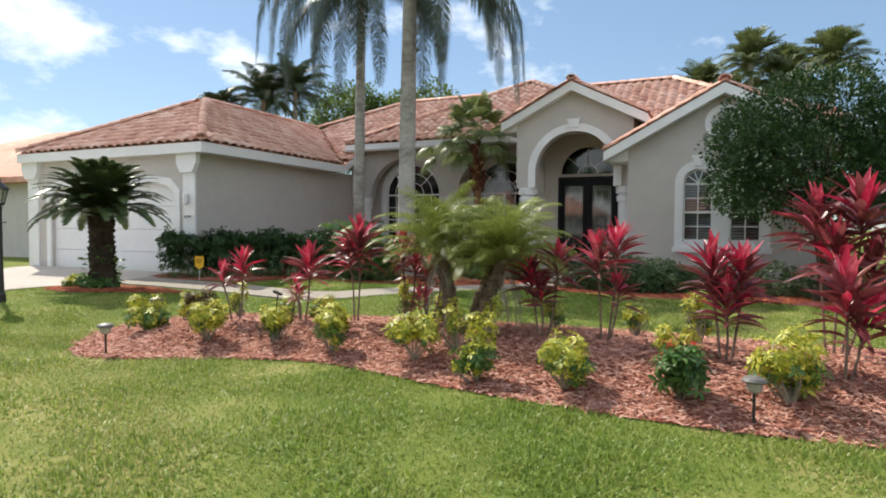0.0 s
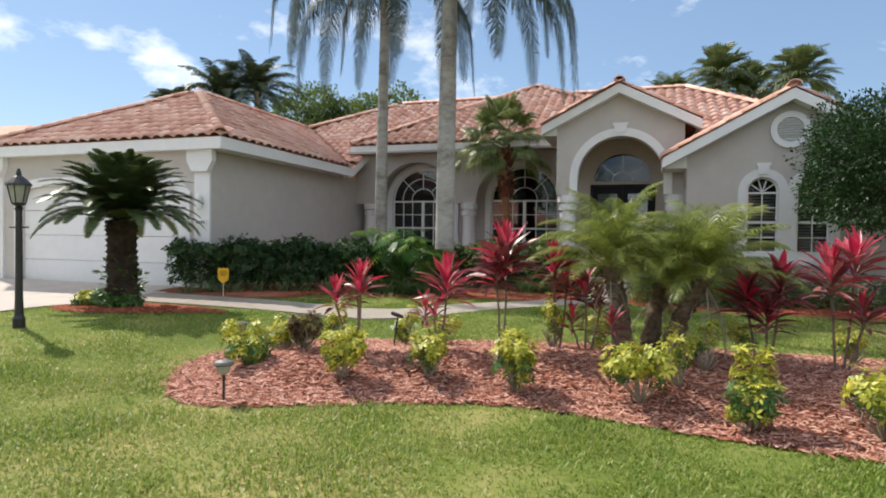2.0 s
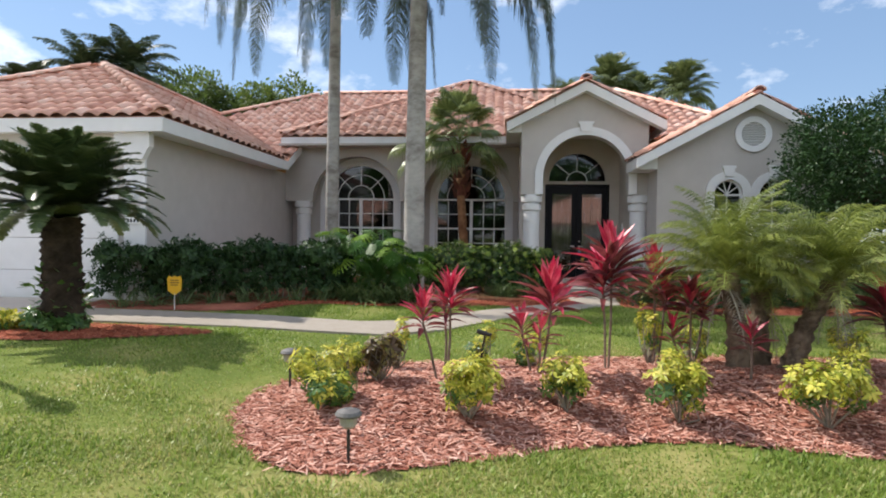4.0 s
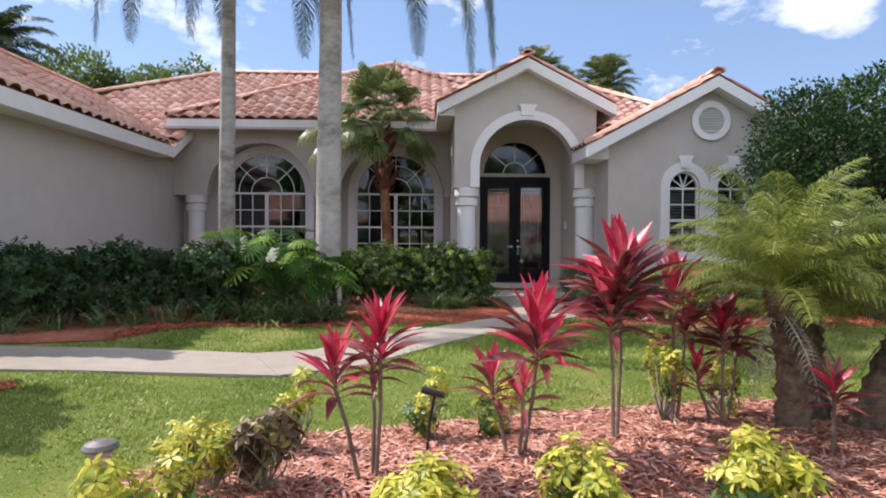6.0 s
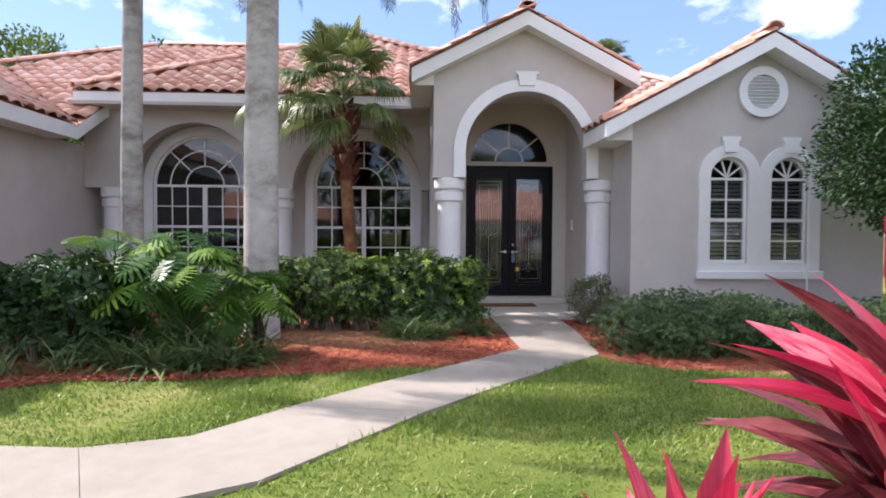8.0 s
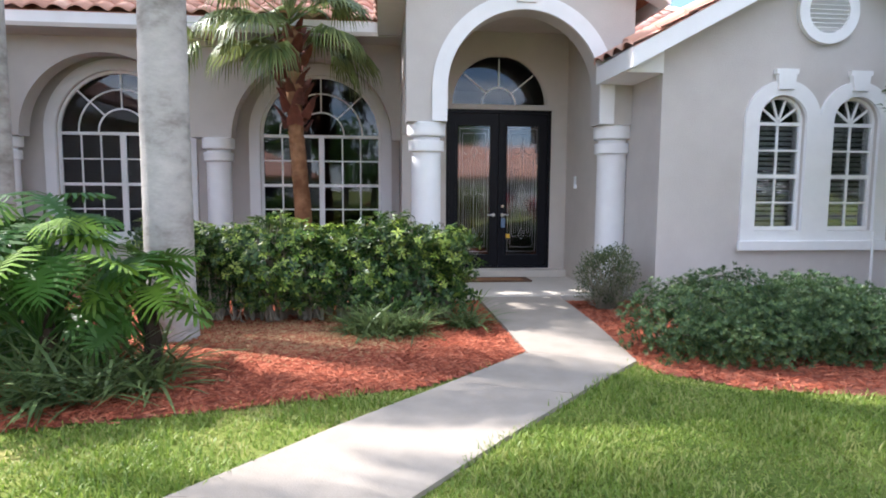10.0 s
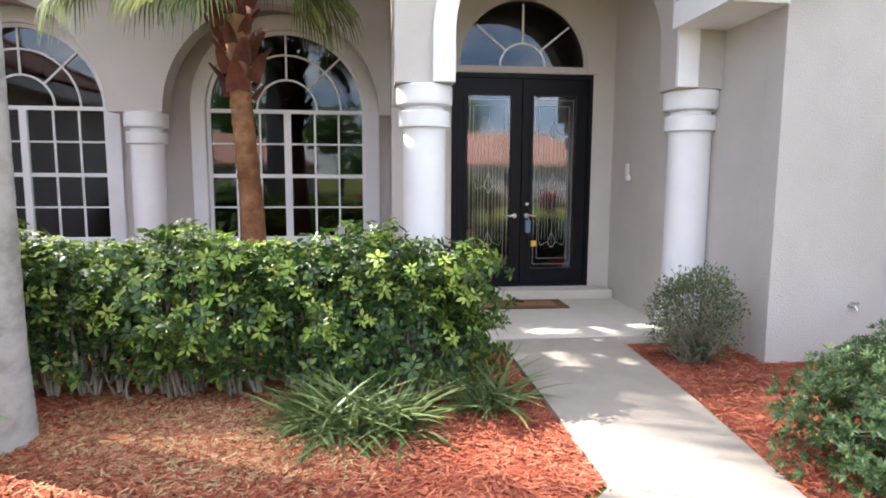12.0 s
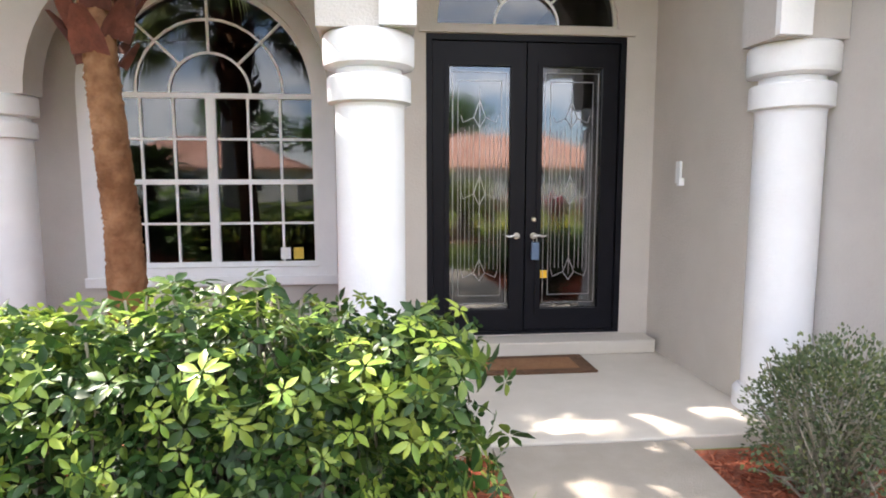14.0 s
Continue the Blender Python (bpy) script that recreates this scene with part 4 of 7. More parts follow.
# wing gable roof
P2Y = 14.28
e2 = 4.66
ex2 = 2.52
z2 = e2 - ex2 * SL2
zi = e2 - 1.95 * SL2
roof_plane("roof_wing_west", [(G2X - ex2, 15.44, z2), (G2X - ex2, P2Y, z2), (G2X, P2Y, e2), (G2X, 15.44, e2)], None, 80)
roof_plane("roof_wing_rear", [(G2X - 1.95, 21.5, zi), (G2X - 1.95, 15.445, zi), (G2X, 15.445, e2), (G2X, 21.5, e2)], None, 40)
roof_plane("roof_wing_east", [(G2X + ex2, P2Y, z2), (G2X + ex2, 21.5, z2), (G2X, 21.5, e2), (G2X, P2Y, e2)], None)
for s in (-1, 1):
    hip_tiles((G2X + s * ex2, P2Y + 0.14, e2 - ex2 * SL2), (G2X, P2Y + 0.14, e2), "row of rounded rake tiles on the gable edge")
hip_tiles((G2X, P2Y - 0.03, e2 + 0.04), (G2X, 20.5, e2 + 0.04))
for s in (-1, 1):
    fascia("trim_fascia", (G2X + s * ex2, P2Y, z2 - 0.02), (G2X, P2Y, e2 - 0.02), 0.22)
    fascia("trim_fascia", (G2X + s * ex2, P2Y, z2 - 0.02), (G2X + s * ex2, 15.43 if s < 0 else 21.5, z2 - 0.02), 0.22, out=(s, 0, 0))
    soffit([(G2X + s * ex2, P2Y + 0.022, z2 - 0.24), (G2X, P2Y + 0.022, e2 - 0.24), (G2X, QY - 0.002, e2 - 0.24), (G2X + s * ex2, QY - 0.002, z2 - 0.24)])
soffit([(G2X - ex2 + 0.01, QY, z2 - 0.235), (QX0 - 0.002, QY, z2 - 0.235), (QX0 - 0.002, 15.43, z2 - 0.235), (G2X - ex2 + 0.01, 15.43, z2 - 0.235)])

# eave returns closed between the sloping and the level soffits
for x0, x1, y, z, slope in ((G2X - ex2 + 0.012, QX0 - 0.002, QY, z2 - 0.235, SL2), (G1X - ex1 + 0.012, PX0 - 0.002, PY, z1 - 0.235, SL)):
    bm = slab_loops(bmesh.new(), [(x0, z), (x1, z), (x1, z + (x1 - x0) * slope + 0.02), (x0, z + 0.02)], [], facing_y(y - 0.02), 0.018)
    tagged(part("trim_eave_return", bm, WHITE), "white painted eave return", "trim", kind="structure")

# ---- plants: helpers ----
def leaf_template(widths, fold=0.12, droop=0.15, twist=0.0, sway=0.0):
    """A folded leaf along y from 0 to 1; widths are half-widths at even steps."""
    n = len(widths)
    v, f = [], []
    for i, w in enumerate(widths):
        t = i / (n - 1)
        z = -droop * t * t
        c, s = math.cos(twist * t), math.sin(twist * t)
        o = sway * t * t
        v += [(-w * c + o, t, z + fold * w - w * s), (o, t, z), (w * c + o, t, z + fold * w + w * s)]
    for i in range(n - 1):
        a, b = 3 * i, 3 * i + 3
        f += [(a, a + 1, b + 1), (a, b + 1, b), (a + 1, a + 2, b + 2), (a + 1, b + 2, b + 1)]
    return np.array(v, float), np.array(f)


SMALL_V = np.array([(0, 0, 0), (-0.28, 0.45, 0.06), (0.28, 0.45, 0.06), (0, 1, -0.08), (0, 0.45, 0.0)], float)
SMALL_F = np.array([(0, 4, 1), (0, 2, 4), (1, 4, 3), (4, 2, 3)])
TINY_V = np.array([(0, 0, 0), (-0.3, 0.5, 0.04), (0.3, 0.5, 0.04), (0, 1, 0)], float)
TINY_F = np.array([(0, 2, 1), (1, 2, 3)])


def whorl_template(n=7, length=1.0, wide=0.21, lift=0.15, droop=0.45):
    """A ring of oval leaflets round one point, as on an umbrella plant; z is its axis."""
    lv, lf = leaf_template([0.015, 0.85 * wide, 0.9 * wide, 0.05 * wide], 0.25, 0.2)
    vs, fs = [], []
    for k in range(n):
        a = 2 * math.pi * k / n + 0.2 * math.sin(5 * k)
        s = length * (0.85 + 0.15 * math.cos(3 * k))
        d = np.array([math.cos(a), math.sin(a), lift - droop * 0.3 * (k % 2)])
        fr = frames_from(d[None], np.array([[0, 0, 1.0]]), s)[0]
        vs.append(lv @ fr.T + d * 0.12)
        fs.append(lf + len(lv) * k)
    return np.concatenate(vs), np.concatenate(fs)


def rand_dirs(rng, n):
    return unit(rng.normal(size=(n, 3)))


def cloud(rng, at, out, size, tv, tf, loose=0.6, up=0.25, spread=0.35):
    """Leaves at places, pointing roughly outward."""
    n = len(at)
    along = unit(out + loose * rand_dirs(rng, n) + np.array([0, 0, up]))
    nrm = rand_dirs(rng, n) * 0.7 + np.array([0, 0, 1.0])
    s = size * (1 + spread * rng.uniform(-1, 1, n))
    return scatter(tv, tf, frames_from(along, nrm, s), at)


def whorls(rng, at, out, size, tv, tf, loose=0.5, up=0.5):
    """Whorls whose axis points roughly outward."""
    n = len(at)
    ax = unit(out + loose * rand_dirs(rng, n) + np.array([0, 0, up]))
    side = unit(np.cross(ax, rand_dirs(rng, n)))
    s = size * rng.uniform(0.7, 1.25, n)
    fr = np.stack([side * s[:, None], np.cross(ax, side) * s[:, None], ax * s[:, None]], axis=2)
    return scatter(tv, tf, fr, at)


def blob_points(rng, n, centre, radii, depth=0.35, rough=0.12):
    """Points in the outer shell of a lumpy ellipsoid, and the outward directions."""
    d = rand_dirs(rng, n)
    lump = 1 + rough * (np.sin(3.1 * d[:, 0] * 2 + 1.3 * centre[0]) + np.sin(4.3 * d[:, 1] * 2 + centre[1]) + np.sin(5.7 * d[:, 2] * 1.7)) * 0.6
    r = lump * (1 - depth * rng.random(n) ** 1.6)
    return np.array(centre) + d * np.array(radii) * r[:, None], d


def box_points(rng, n, x0, x1, y0, y1, z0, z1, depth=0.22, lump=0.06):
    """Points near the faces of a box with uneven faces (not the floor), and the outward directions."""
    p = np.stack([rng.uniform(x0, x1, n), rng.uniform(y0, y1, n), rng.uniform(z0, z1, n)], 1)
    area = np.array([(y1 - y0) * (z1 - z0)] * 2 + [(x1 - x0) * (z1 - z0)] * 2 + [(x1 - x0) * (y1 - y0)])
    side = rng.choice(5, n, p=area / area.sum())
    inn = depth * rng.random(n) ** 2
    wob = lump * (np.sin(p[:, 0] * 5.1 + 1) + np.sin(p[:, 1] * 6.3) + np.sin(p[:, 2] * 7.7 + 2 * p[:, 0]))
    out = np.zeros((n, 3))
    for k, (axis, face, s) in enumerate(((0, x0, -1), (0, x1, 1), (1, y0, -1), (1, y1, 1), (2, z1, 1))):
        m = side == k
        p[m, axis] = face - s * inn[m] + s * wob[m]
        out[m, axis] = s
    return p, out


def twigs(rng, base, tips, r0=0.012):
    """Bare branches from a base to the tips, as arrays."""
    vs, fs, n = [], [], 0
    for t in tips:
        b = np.array(base) if np.ndim(base) == 1 else base[rng.integers(len(base))]
        mid = (b + t) / 2 + rng.normal(0, 0.05, 3)
        pts = [b, mid, t]
        for i in range(2):
            a, c = pts[i], pts[i + 1]
            d = unit(c - a)
            s1 = unit(np.cross(d, [0.3, 0.2, 1.0]))
            s2 = np.cross(d, s1)
            ra, rc = r0 * (1 - 0.4 * i), r0 * (0.6 - 0.4 * i) + 0.002
            ring = [s1, -0.5 * s1 + 0.87 * s2, -0.5 * s1 - 0.87 * s2]
            vs += [a + ra * q for q in ring] + [c + rc * q for q in ring]
            for k in range(3):
                j = (k + 1) % 3
                fs += [(n + k, n + j, n + 3 + j), (n + k, n + 3 + j, n + 3 + k)]
            n += 6
    return np.array(vs), np.array(fs)


def frond(rng, base, heading, length, rise, droop, pairs, leaf_len, leaf_wide, hang=0.3, forward=0.6, vee=0.25, bend=1.3, sag=0.0, rib_w=1.0):
    """A feather leaf: an arching rib with leaflets down both sides, as arrays. heading in radians; rise: start angle in degrees."""
    ts = np.linspace(0, 1, 14)
    ang = np.maximum(radians(rise) - ts ** bend * radians(droop), radians(-86))
    step = length / 13
    hx = np.concatenate([[0], np.cumsum(np.cos(ang[:-1]) * step)])
    hz = np.concatenate([[0], np.cumsum(np.sin(ang[:-1]) * step)])
    dirh = np.array([math.cos(heading), math.sin(heading), 0])
    rib = np.array(base) + hx[:, None] * dirh + hz[:, None] * np.array([0, 0, 1.0])
    side = np.array([-dirh[1], dirh[0], 0])
    vs, fs = [], []
    w = rib_w * (0.016 * length * (1 - ts * 0.85) * 0.55 + 0.004)
    up = np.cross(unit(np.gradient(rib, axis=0)), side)
    up = -up if up[0, 2] < 0 else up
    rv = np.concatenate([rib - side * w[:, None], rib + up * w[:, None], rib + side * w[:, None]])
    rf = []
    for i in range(13):
        for a in (0, 14):
            rf += [(a + i, a + 14 + i, a + 15 + i), (a + i, a + 15 + i, a + 1 + i)]
    u = np.linspace(0.12, 0.99, pairs)
    pos = np.stack([np.interp(u, ts, rib[:, k]) for k in range(3)], 1)
    tan = unit(np.stack([np.interp(u, ts, np.gradient(rib[:, k])) for k in range(3)], 1))
    upn = unit(np.stack([np.interp(u, ts, up[:, k]) for k in range(3)], 1))
    L = leaf_len * np.sin(np.pi * np.clip(0.12 + 0.86 * u, 0, 1)) ** 0.6
    out = []
    for s in (-1, 1):
        d = unit(s * side[None] * (1 - 0.6 * sag) + forward * tan + vee * upn + np.array([0, 0, -sag]) + rng.normal(0, 0.09, (pairs, 3)))
        mid = pos + d * (L * 0.5)[:, None]
        tipd = unit(d + np.array([0, 0, -hang * 2.2]))
        tip = mid + tipd * (L * 0.55)[:, None]
        wv = tan * (leaf_wide * (0.7 + 0.3 * np.sin(np.pi * u)))[:, None]
        v = np.stack([pos - wv * 0.4, pos + wv * 0.4, mid - wv * 0.5, mid + wv * 0.5, tip], 1).reshape(-1, 3)
        f = (np.arange(pairs) * 5)[:, None, None] + np.array([(0, 1, 3), (0, 3, 2), (2, 3, 4)])[None]
        out.append((v, f.reshape(-1, 3)))
    return merged((rv, np.array(rf)), *out)


def trunk_mesh(path, radii, segs=16, ring=0.0, ring_step=0.1):
    """A trunk along a path with faint ring scars."""
    pts = np.array(path, float)
    n = max(8, int(np.linalg.norm(pts[-1] - pts[0]) / ring_step))
    t = np.linspace(0, 1, len(pts))
    u = np.linspace(0, 1, n)
    P = np.stack([np.interp(u, t, pts[:, k]) for k in range(3)], 1)
    R = np.interp(u, t, radii) * (1 + ring * (np.arange(n) % 2 - 0.5))
    a = np.linspace(0, 2 * np.pi, segs, endpoint=False)
    v = np.stack([P[:, None, 0] + R[:, None] * np.cos(a), P[:, None, 1] + R[:, None] * np.sin(a), np.repeat(P[:, 2:3], segs, 1)], -1).reshape(-1, 3)
    f = []
    for i in range(n - 1):
        for k in range(segs):
            j = (k + 1) % segs
            f += [(i * segs + k, i * segs + j, (i + 1) * segs + j), (i * segs + k, (i + 1) * segs + j, (i + 1) * segs + k)]
    return v, np.array(f)


def streaked(name, low, mid, high, edge):
    """A leaf coloured in streaks that run along it, each leaf a little different."""
    m = material(name, low, high, 9, 0.37, 0.0, None, "object", 0.5, trans=0.3, spec=0.6, mid=mid)
    n, l = m.node_tree.nodes, m.node_tree.links
    b = n["Principled BSDF"]
    tc = n.new("ShaderNodeTexCoord")
    mp = n.new("ShaderNodeMapping")
    mp.inputs["Scale"].default_value = (55, 2.5, 8)
    nz = n.new("ShaderNodeTexNoise")
    nz.inputs["Scale"].default_value = 1.0
    nz.inputs["Detail"].default_value = 3.0
    l.new(tc.outputs["Object"], mp.inputs["Vector"])
    l.new(mp.outputs["Vector"], nz.inputs["Vector"])
    rp = n.new("ShaderNodeValToRGB")
    rp.color_ramp.elements[0].position, rp.color_ramp.elements[1].position = 0.42, 0.66
    l.new(nz.outputs["Fac"], rp.inputs["Fac"])
    mx = n.new("ShaderNodeMixRGB")
    l.new(rp.outputs["Color"], mx.inputs["Fac"])
    old = b.inputs["Base Color"].links[0].from_socket
    l.new(old, mx.inputs["Color1"])
    mx.inputs["Color2"].default_value = (*edge, 1)
    for node in n:
        if node.type == "BSDF_TRANSLUCENT":
            l.new(mx.outputs["Color"], node.inputs["Color"])
    l.new(mx.outputs["Color"], b.inputs["Base Color"])
    return m


LEAF_TI_PINK = streaked("ti_leaf_pink", (0.36, 0.014, 0.045), (0.62, 0.035, 0.10), (0.84, 0.26, 0.30), (0.44, 0.014, 0.055))
LEAF_TI_DARK = streaked("ti_leaf_maroon", (0.035, 0.010, 0.016), (0.13, 0.022, 0.034), (0.46, 0.17, 0.15), (0.30, 0.07, 0.075))
LEAF_YELLOW = material("variegated_leaf", (0.06, 0.13, 0.014), (0.88, 0.76, 0.16), 16, 0.42, 0.0, None, "island", 0.75, trans=0.3, spec=0.4, mid=(0.46, 0.47, 0.05))
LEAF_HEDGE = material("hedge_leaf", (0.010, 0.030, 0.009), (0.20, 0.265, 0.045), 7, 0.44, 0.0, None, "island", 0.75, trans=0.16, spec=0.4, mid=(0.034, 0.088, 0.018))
LEAF_FRESH = material("young_sunlit_leaf", (0.12, 0.25, 0.03), (0.42, 0.50, 0.085), 6, 0.35, 0.0, None, "island", 0.7, trans=0.22)
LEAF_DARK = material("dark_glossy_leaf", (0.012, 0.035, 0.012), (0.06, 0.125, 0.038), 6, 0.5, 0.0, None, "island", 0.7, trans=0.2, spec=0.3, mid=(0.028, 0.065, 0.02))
LEAF_MID = material("green_leaf", (0.03, 0.085, 0.02), (0.16, 0.28, 0.06), 5, 0.4, 0.0, None, "island", 0.7, trans=0.3, mid=(0.07, 0.16, 0.035))
LEAF_GREY = material("grey_green_leaf", (0.045, 0.075, 0.025), (0.22, 0.25, 0.09), 8, 0.6, 0.0, None, "island", 0.7, trans=0.25, mid=(0.09, 0.125, 0.06))
LEAF_SHRUB = material("spreading_shrub_leaf", (0.022, 0.056, 0.018), (0.20, 0.27, 0.08), 5, 0.5, 0.0, None, "island", 0.7, trans=0.22, mid=(0.048, 0.105, 0.034))
LEAF_FAR = material("far_tree_leaf", (0.05, 0.085, 0.02), (0.24, 0.30, 0.07), 0.7, 0.6, 0.0, None, "island", 0.55, trans=0.35, mid=(0.11, 0.165, 0.04))
LEAF_PALM = material("palm_leaflet", (0.04, 0.085, 0.025), (0.36, 0.42, 0.15), 3, 0.36, 0.0, None, "island", 0.6, trans=0.3)
LEAF_QUEEN = material("queen_palm_leaflet", (0.014, 0.028, 0.014), (0.075, 0.105, 0.045), 2, 0.32, 0.0, None, "island", 0.6, trans=0.2)
LEAF_ROB = material("date_palm_leaflet", (0.028, 0.062, 0.010), (0.36, 0.41, 0.09), 3, 0.36, 0.0, None, "island", 0.7, trans=0.35)
LEAF_CYCAD = material("sago_leaflet", (0.03, 0.062, 0.022), (0.16, 0.21, 0.08), 3, 0.32, 0.0, None, "island", 0.6, trans=0.28)
LEAF_STRAP = material("strap_grass", (0.03, 0.07, 0.024), (0.24, 0.32, 0.12), 4, 0.4, 0.0, None, "object", 0.75, trans=0.25)
BARK_GREY = material("palm_trunk_grey", (0.22, 0.20, 0.18), (0.50, 0.475, 0.445), 7.0, 0.9, 0.3, 24, spec=0.2, mid=(0.40, 0.38, 0.355))
for node in [q for q in BARK_GREY.node_tree.nodes if q.type == "TEX_NOISE"]:
    link_in = node.inputs["Vector"].links[0]
    stretch = BARK_GREY.node_tree.nodes.new("ShaderNodeMapping")
    stretch.inputs["Scale"].default_value = (0.8, 0.8, 1.35)
    BARK_GREY.node_tree.links.new(link_in.from_socket, stretch.inputs["Vector"])
    BARK_GREY.node_tree.links.new(stretch.outputs["Vector"], node.inputs["Vector"])
BARK_BROWN = material("palm_trunk_brown", (0.15, 0.065, 0.03), (0.44, 0.24, 0.13), 6, 0.9, 0.8, 25, spec=0.2)
BARK_DARK = material("fibrous_bark", (0.022, 0.017, 0.012), (0.085, 0.062, 0.045), 9, 0.95, 0.9, 30, spec=0.15)
BARK_FIBRE = material("shaggy_palm_bark", (0.07, 0.05, 0.035), (0.30, 0.23, 0.165), 14, 0.95, 0.9, 40, spec=0.15)
CANE = material("ti_cane", (0.12, 0.08, 0.06), (0.26, 0.19, 0.15), 12, 0.85, 0.4, 60)
TWIG = material("pale_twig", (0.20, 0.17, 0.13), (0.42, 0.38, 0.31), 12, 0.85, 0.3, 60)
WHORL_V, WHORL_F = whorl_template(7)
WHORL6_V, WHORL6_F = whorl_template(6, 1.0, 0.25, 0.12, 0.5)


def bed_z(x, y):
    return float(ground_z(np.array(x), np.array(y)) + 0.012 + bed_mound_at(x, y))


# ---- ti plants ----
def ti_mesh(nm, v, f, m):
    me = tri_mesh(nm, v, f, False)
    me.materials.append(m)
    return me


TI_W = [0.018, 0.026, 0.05, 0.082, 0.098, 0.094, 0.07, 0.035, 0.003]
TI_SETS = {"young_leaf": [], "leaf": [], "rosy_leaf": [], "old_leaf": []}
for nm, dr, mt in (("young_leaf", 0.12, LEAF_TI_PINK), ("leaf", 0.45, LEAF_TI_DARK), ("rosy_leaf", 0.42, LEAF_TI_PINK), ("old_leaf", 0.6, LEAF_TI_DARK)):
    for tw, sw, fo in ((0.5, 0.06, 0.5), (-0.6, -0.08, 0.4), (0.1, 0.1, 0.65)):
        TI_SETS[nm].append(ti_mesh(nm, *leaf_template(TI_W, fo, dr * (0.8 + 2 * abs(sw)), tw, sw), mt))


def ti_plant(x, y, canes, seed, label, dark=0.5):
    """canes: rows of (dx, dy, cane height, leaf length, number of leaves)."""
    rng = np.random.default_rng(seed)
    z = bed_z(x, y)
    t = holder("ti_plant", (x, y, z), label, "ti plant", "ti plants in the bed")
    for dx, dy, h, L, n in canes:
        n = int(n * 1.45)
        L = L * 0.92
        h = h + 0.03
        foot = np.array([dx * 0.35, dy * 0.35, -0.03])
        top = np.array([dx, dy, h])
        part("cane", tube(bmesh.new(), [foot, foot * 0.4 + top * 0.6 + np.array([0.01, 0.01, 0]), top, top + np.array([0, 0, 0.5 * L])], [0.013, 0.012, 0.011, 0.006], 7), CANE, t)
        for k in range(n):
            u = k / n
            a = k * 2.39996 + rng.uniform(-0.25, 0.25)
            el = radians(88 - 66 * (1 - u) ** 0.9 + rng.uniform(-13, 13))
            lenk = L * (0.54 + 0.38 * math.sin(math.pi * (0.25 + 0.5 * u))) * rng.uniform(0.88, 1.1)
            d = np.array([[math.cos(a) * math.cos(el), math.sin(a) * math.cos(el), math.sin(el)]])
            n0 = np.array([[-math.cos(a) * math.sin(el), -math.sin(a) * math.sin(el), math.cos(el)]]) + rng.normal(0, 0.3, (1, 3))
            fr = frames_from(d, n0, lenk, rng.uniform(0.8, 1.15))[0]
            kind = "young_leaf" if u > dark + 0.25 else ("old_leaf" if u < 0.3 else "leaf")
            if u <= dark + 0.22 and rng.random() < (0.26 if u > 0.35 else 0.06):
                kind = "rosy_leaf"
            o = new(kind, TI_SETS[kind][int(rng.integers(3))])
            o.parent = t
            o.matrix_basis = Matrix.Translation((top + np.array([0, 0, L * (0.62 * u - 0.2)])).tolist()) @ Matrix(fr.tolist()).to_4x4()
    return t


ti_plant(-5.86, 6.13, [(-0.2, -0.05, 0.47, 0.33, 17), (0.03, 0.08, 0.6, 0.37, 22), (-0.02, 0.12, 0.52, 0.3, 10)], 1, "young ti plant with bright pink-red leaves on thin canes", 0.38)
ti_plant(-5.03, 6.45, [(0.12, 0.0, 0.58, 0.45, 28), (-0.14, 0.05, 0.32, 0.3, 14), (0.02, -0.1, 0.3, 0.28, 10)], 2, "ti plant with pink-red leaf rosette and a small low shoot", 0.42)
ti_plant(-4.34, 6.71, [(0.03, 0.02, 0.86, 0.52, 34), (-0.06, -0.05, 0.72, 0.42, 22)], 3, "tall ti plant with crimson crown over maroon skirt leaves", 0.5)
ti_plant(-3.47, 7.05, [(0.0, 0.0, 0.55, 0.36, 22), (0.15, 0.1, 0.45, 0.3, 16), (-0.15, 0.05, 0.22, 0.28, 12)], 4, "dark maroon ti plant half hidden under the date palms", 0.75)
ti_plant(-3.8, 7.1, [(-0.03, -0.05, 0.78, 0.42, 24), (0.1, 0.05, 0.6, 0.36, 18)], 12, "tall orange-pink ti plant beside the date palms", 0.3)
ti_plant(-1.77, 6.57, [(-0.15, 0.0, 0.52, 0.4, 26), (0.14, 0.05, 0.66, 0.4, 26), (0.0, -0.12, 0.38, 0.36, 22)], 5, "bushy dark maroon ti plant on several canes", 0.72)
ti_plant(-1.12, 6.68, [(-0.08, 0.0, 0.72, 0.44, 26), (0.12, 0.03, 0.86, 0.42, 24), (0.16, -0.1, 0.42, 0.34, 16)], 6, "red ti plant with rosettes at two heights", 0.5)
ti_plant(0.09, 6.32, [(-0.14, 0.0, 0.68, 0.46, 28), (0.12, 0.02, 0.62, 0.46, 28), (0.0, -0.12, 0.38, 0.42, 24)], 7, "bushy crimson ti plant with many crowded leaves", 0.55)
ti_plant(1.05, 6.95, [(-0.15, 0.1, 1.12, 0.52, 34), (0.22, 0.05, 1.2, 0.55, 34), (0.0, -0.12, 0.82, 0.5, 30), (0.3, -0.05, 0.7, 0.45, 24)], 8, "large tall ti plant with red crowns and purple leaves", 0.62)
ti_plant(1.0, 6.0, [(0.0, 0.0, 0.52, 0.52, 26), (0.12, 0.08, 0.3, 0.5, 16)], 9, "low ti plant with red heart and broad maroon leaves", 0.62)
ti_plant(2.05, 6.6, [(0.0, 0.0, 0.8, 0.5, 28), (0.15, 0.1, 0.55, 0.45, 22)], 10, "crimson ti plant at the end of the bed", 0.55)
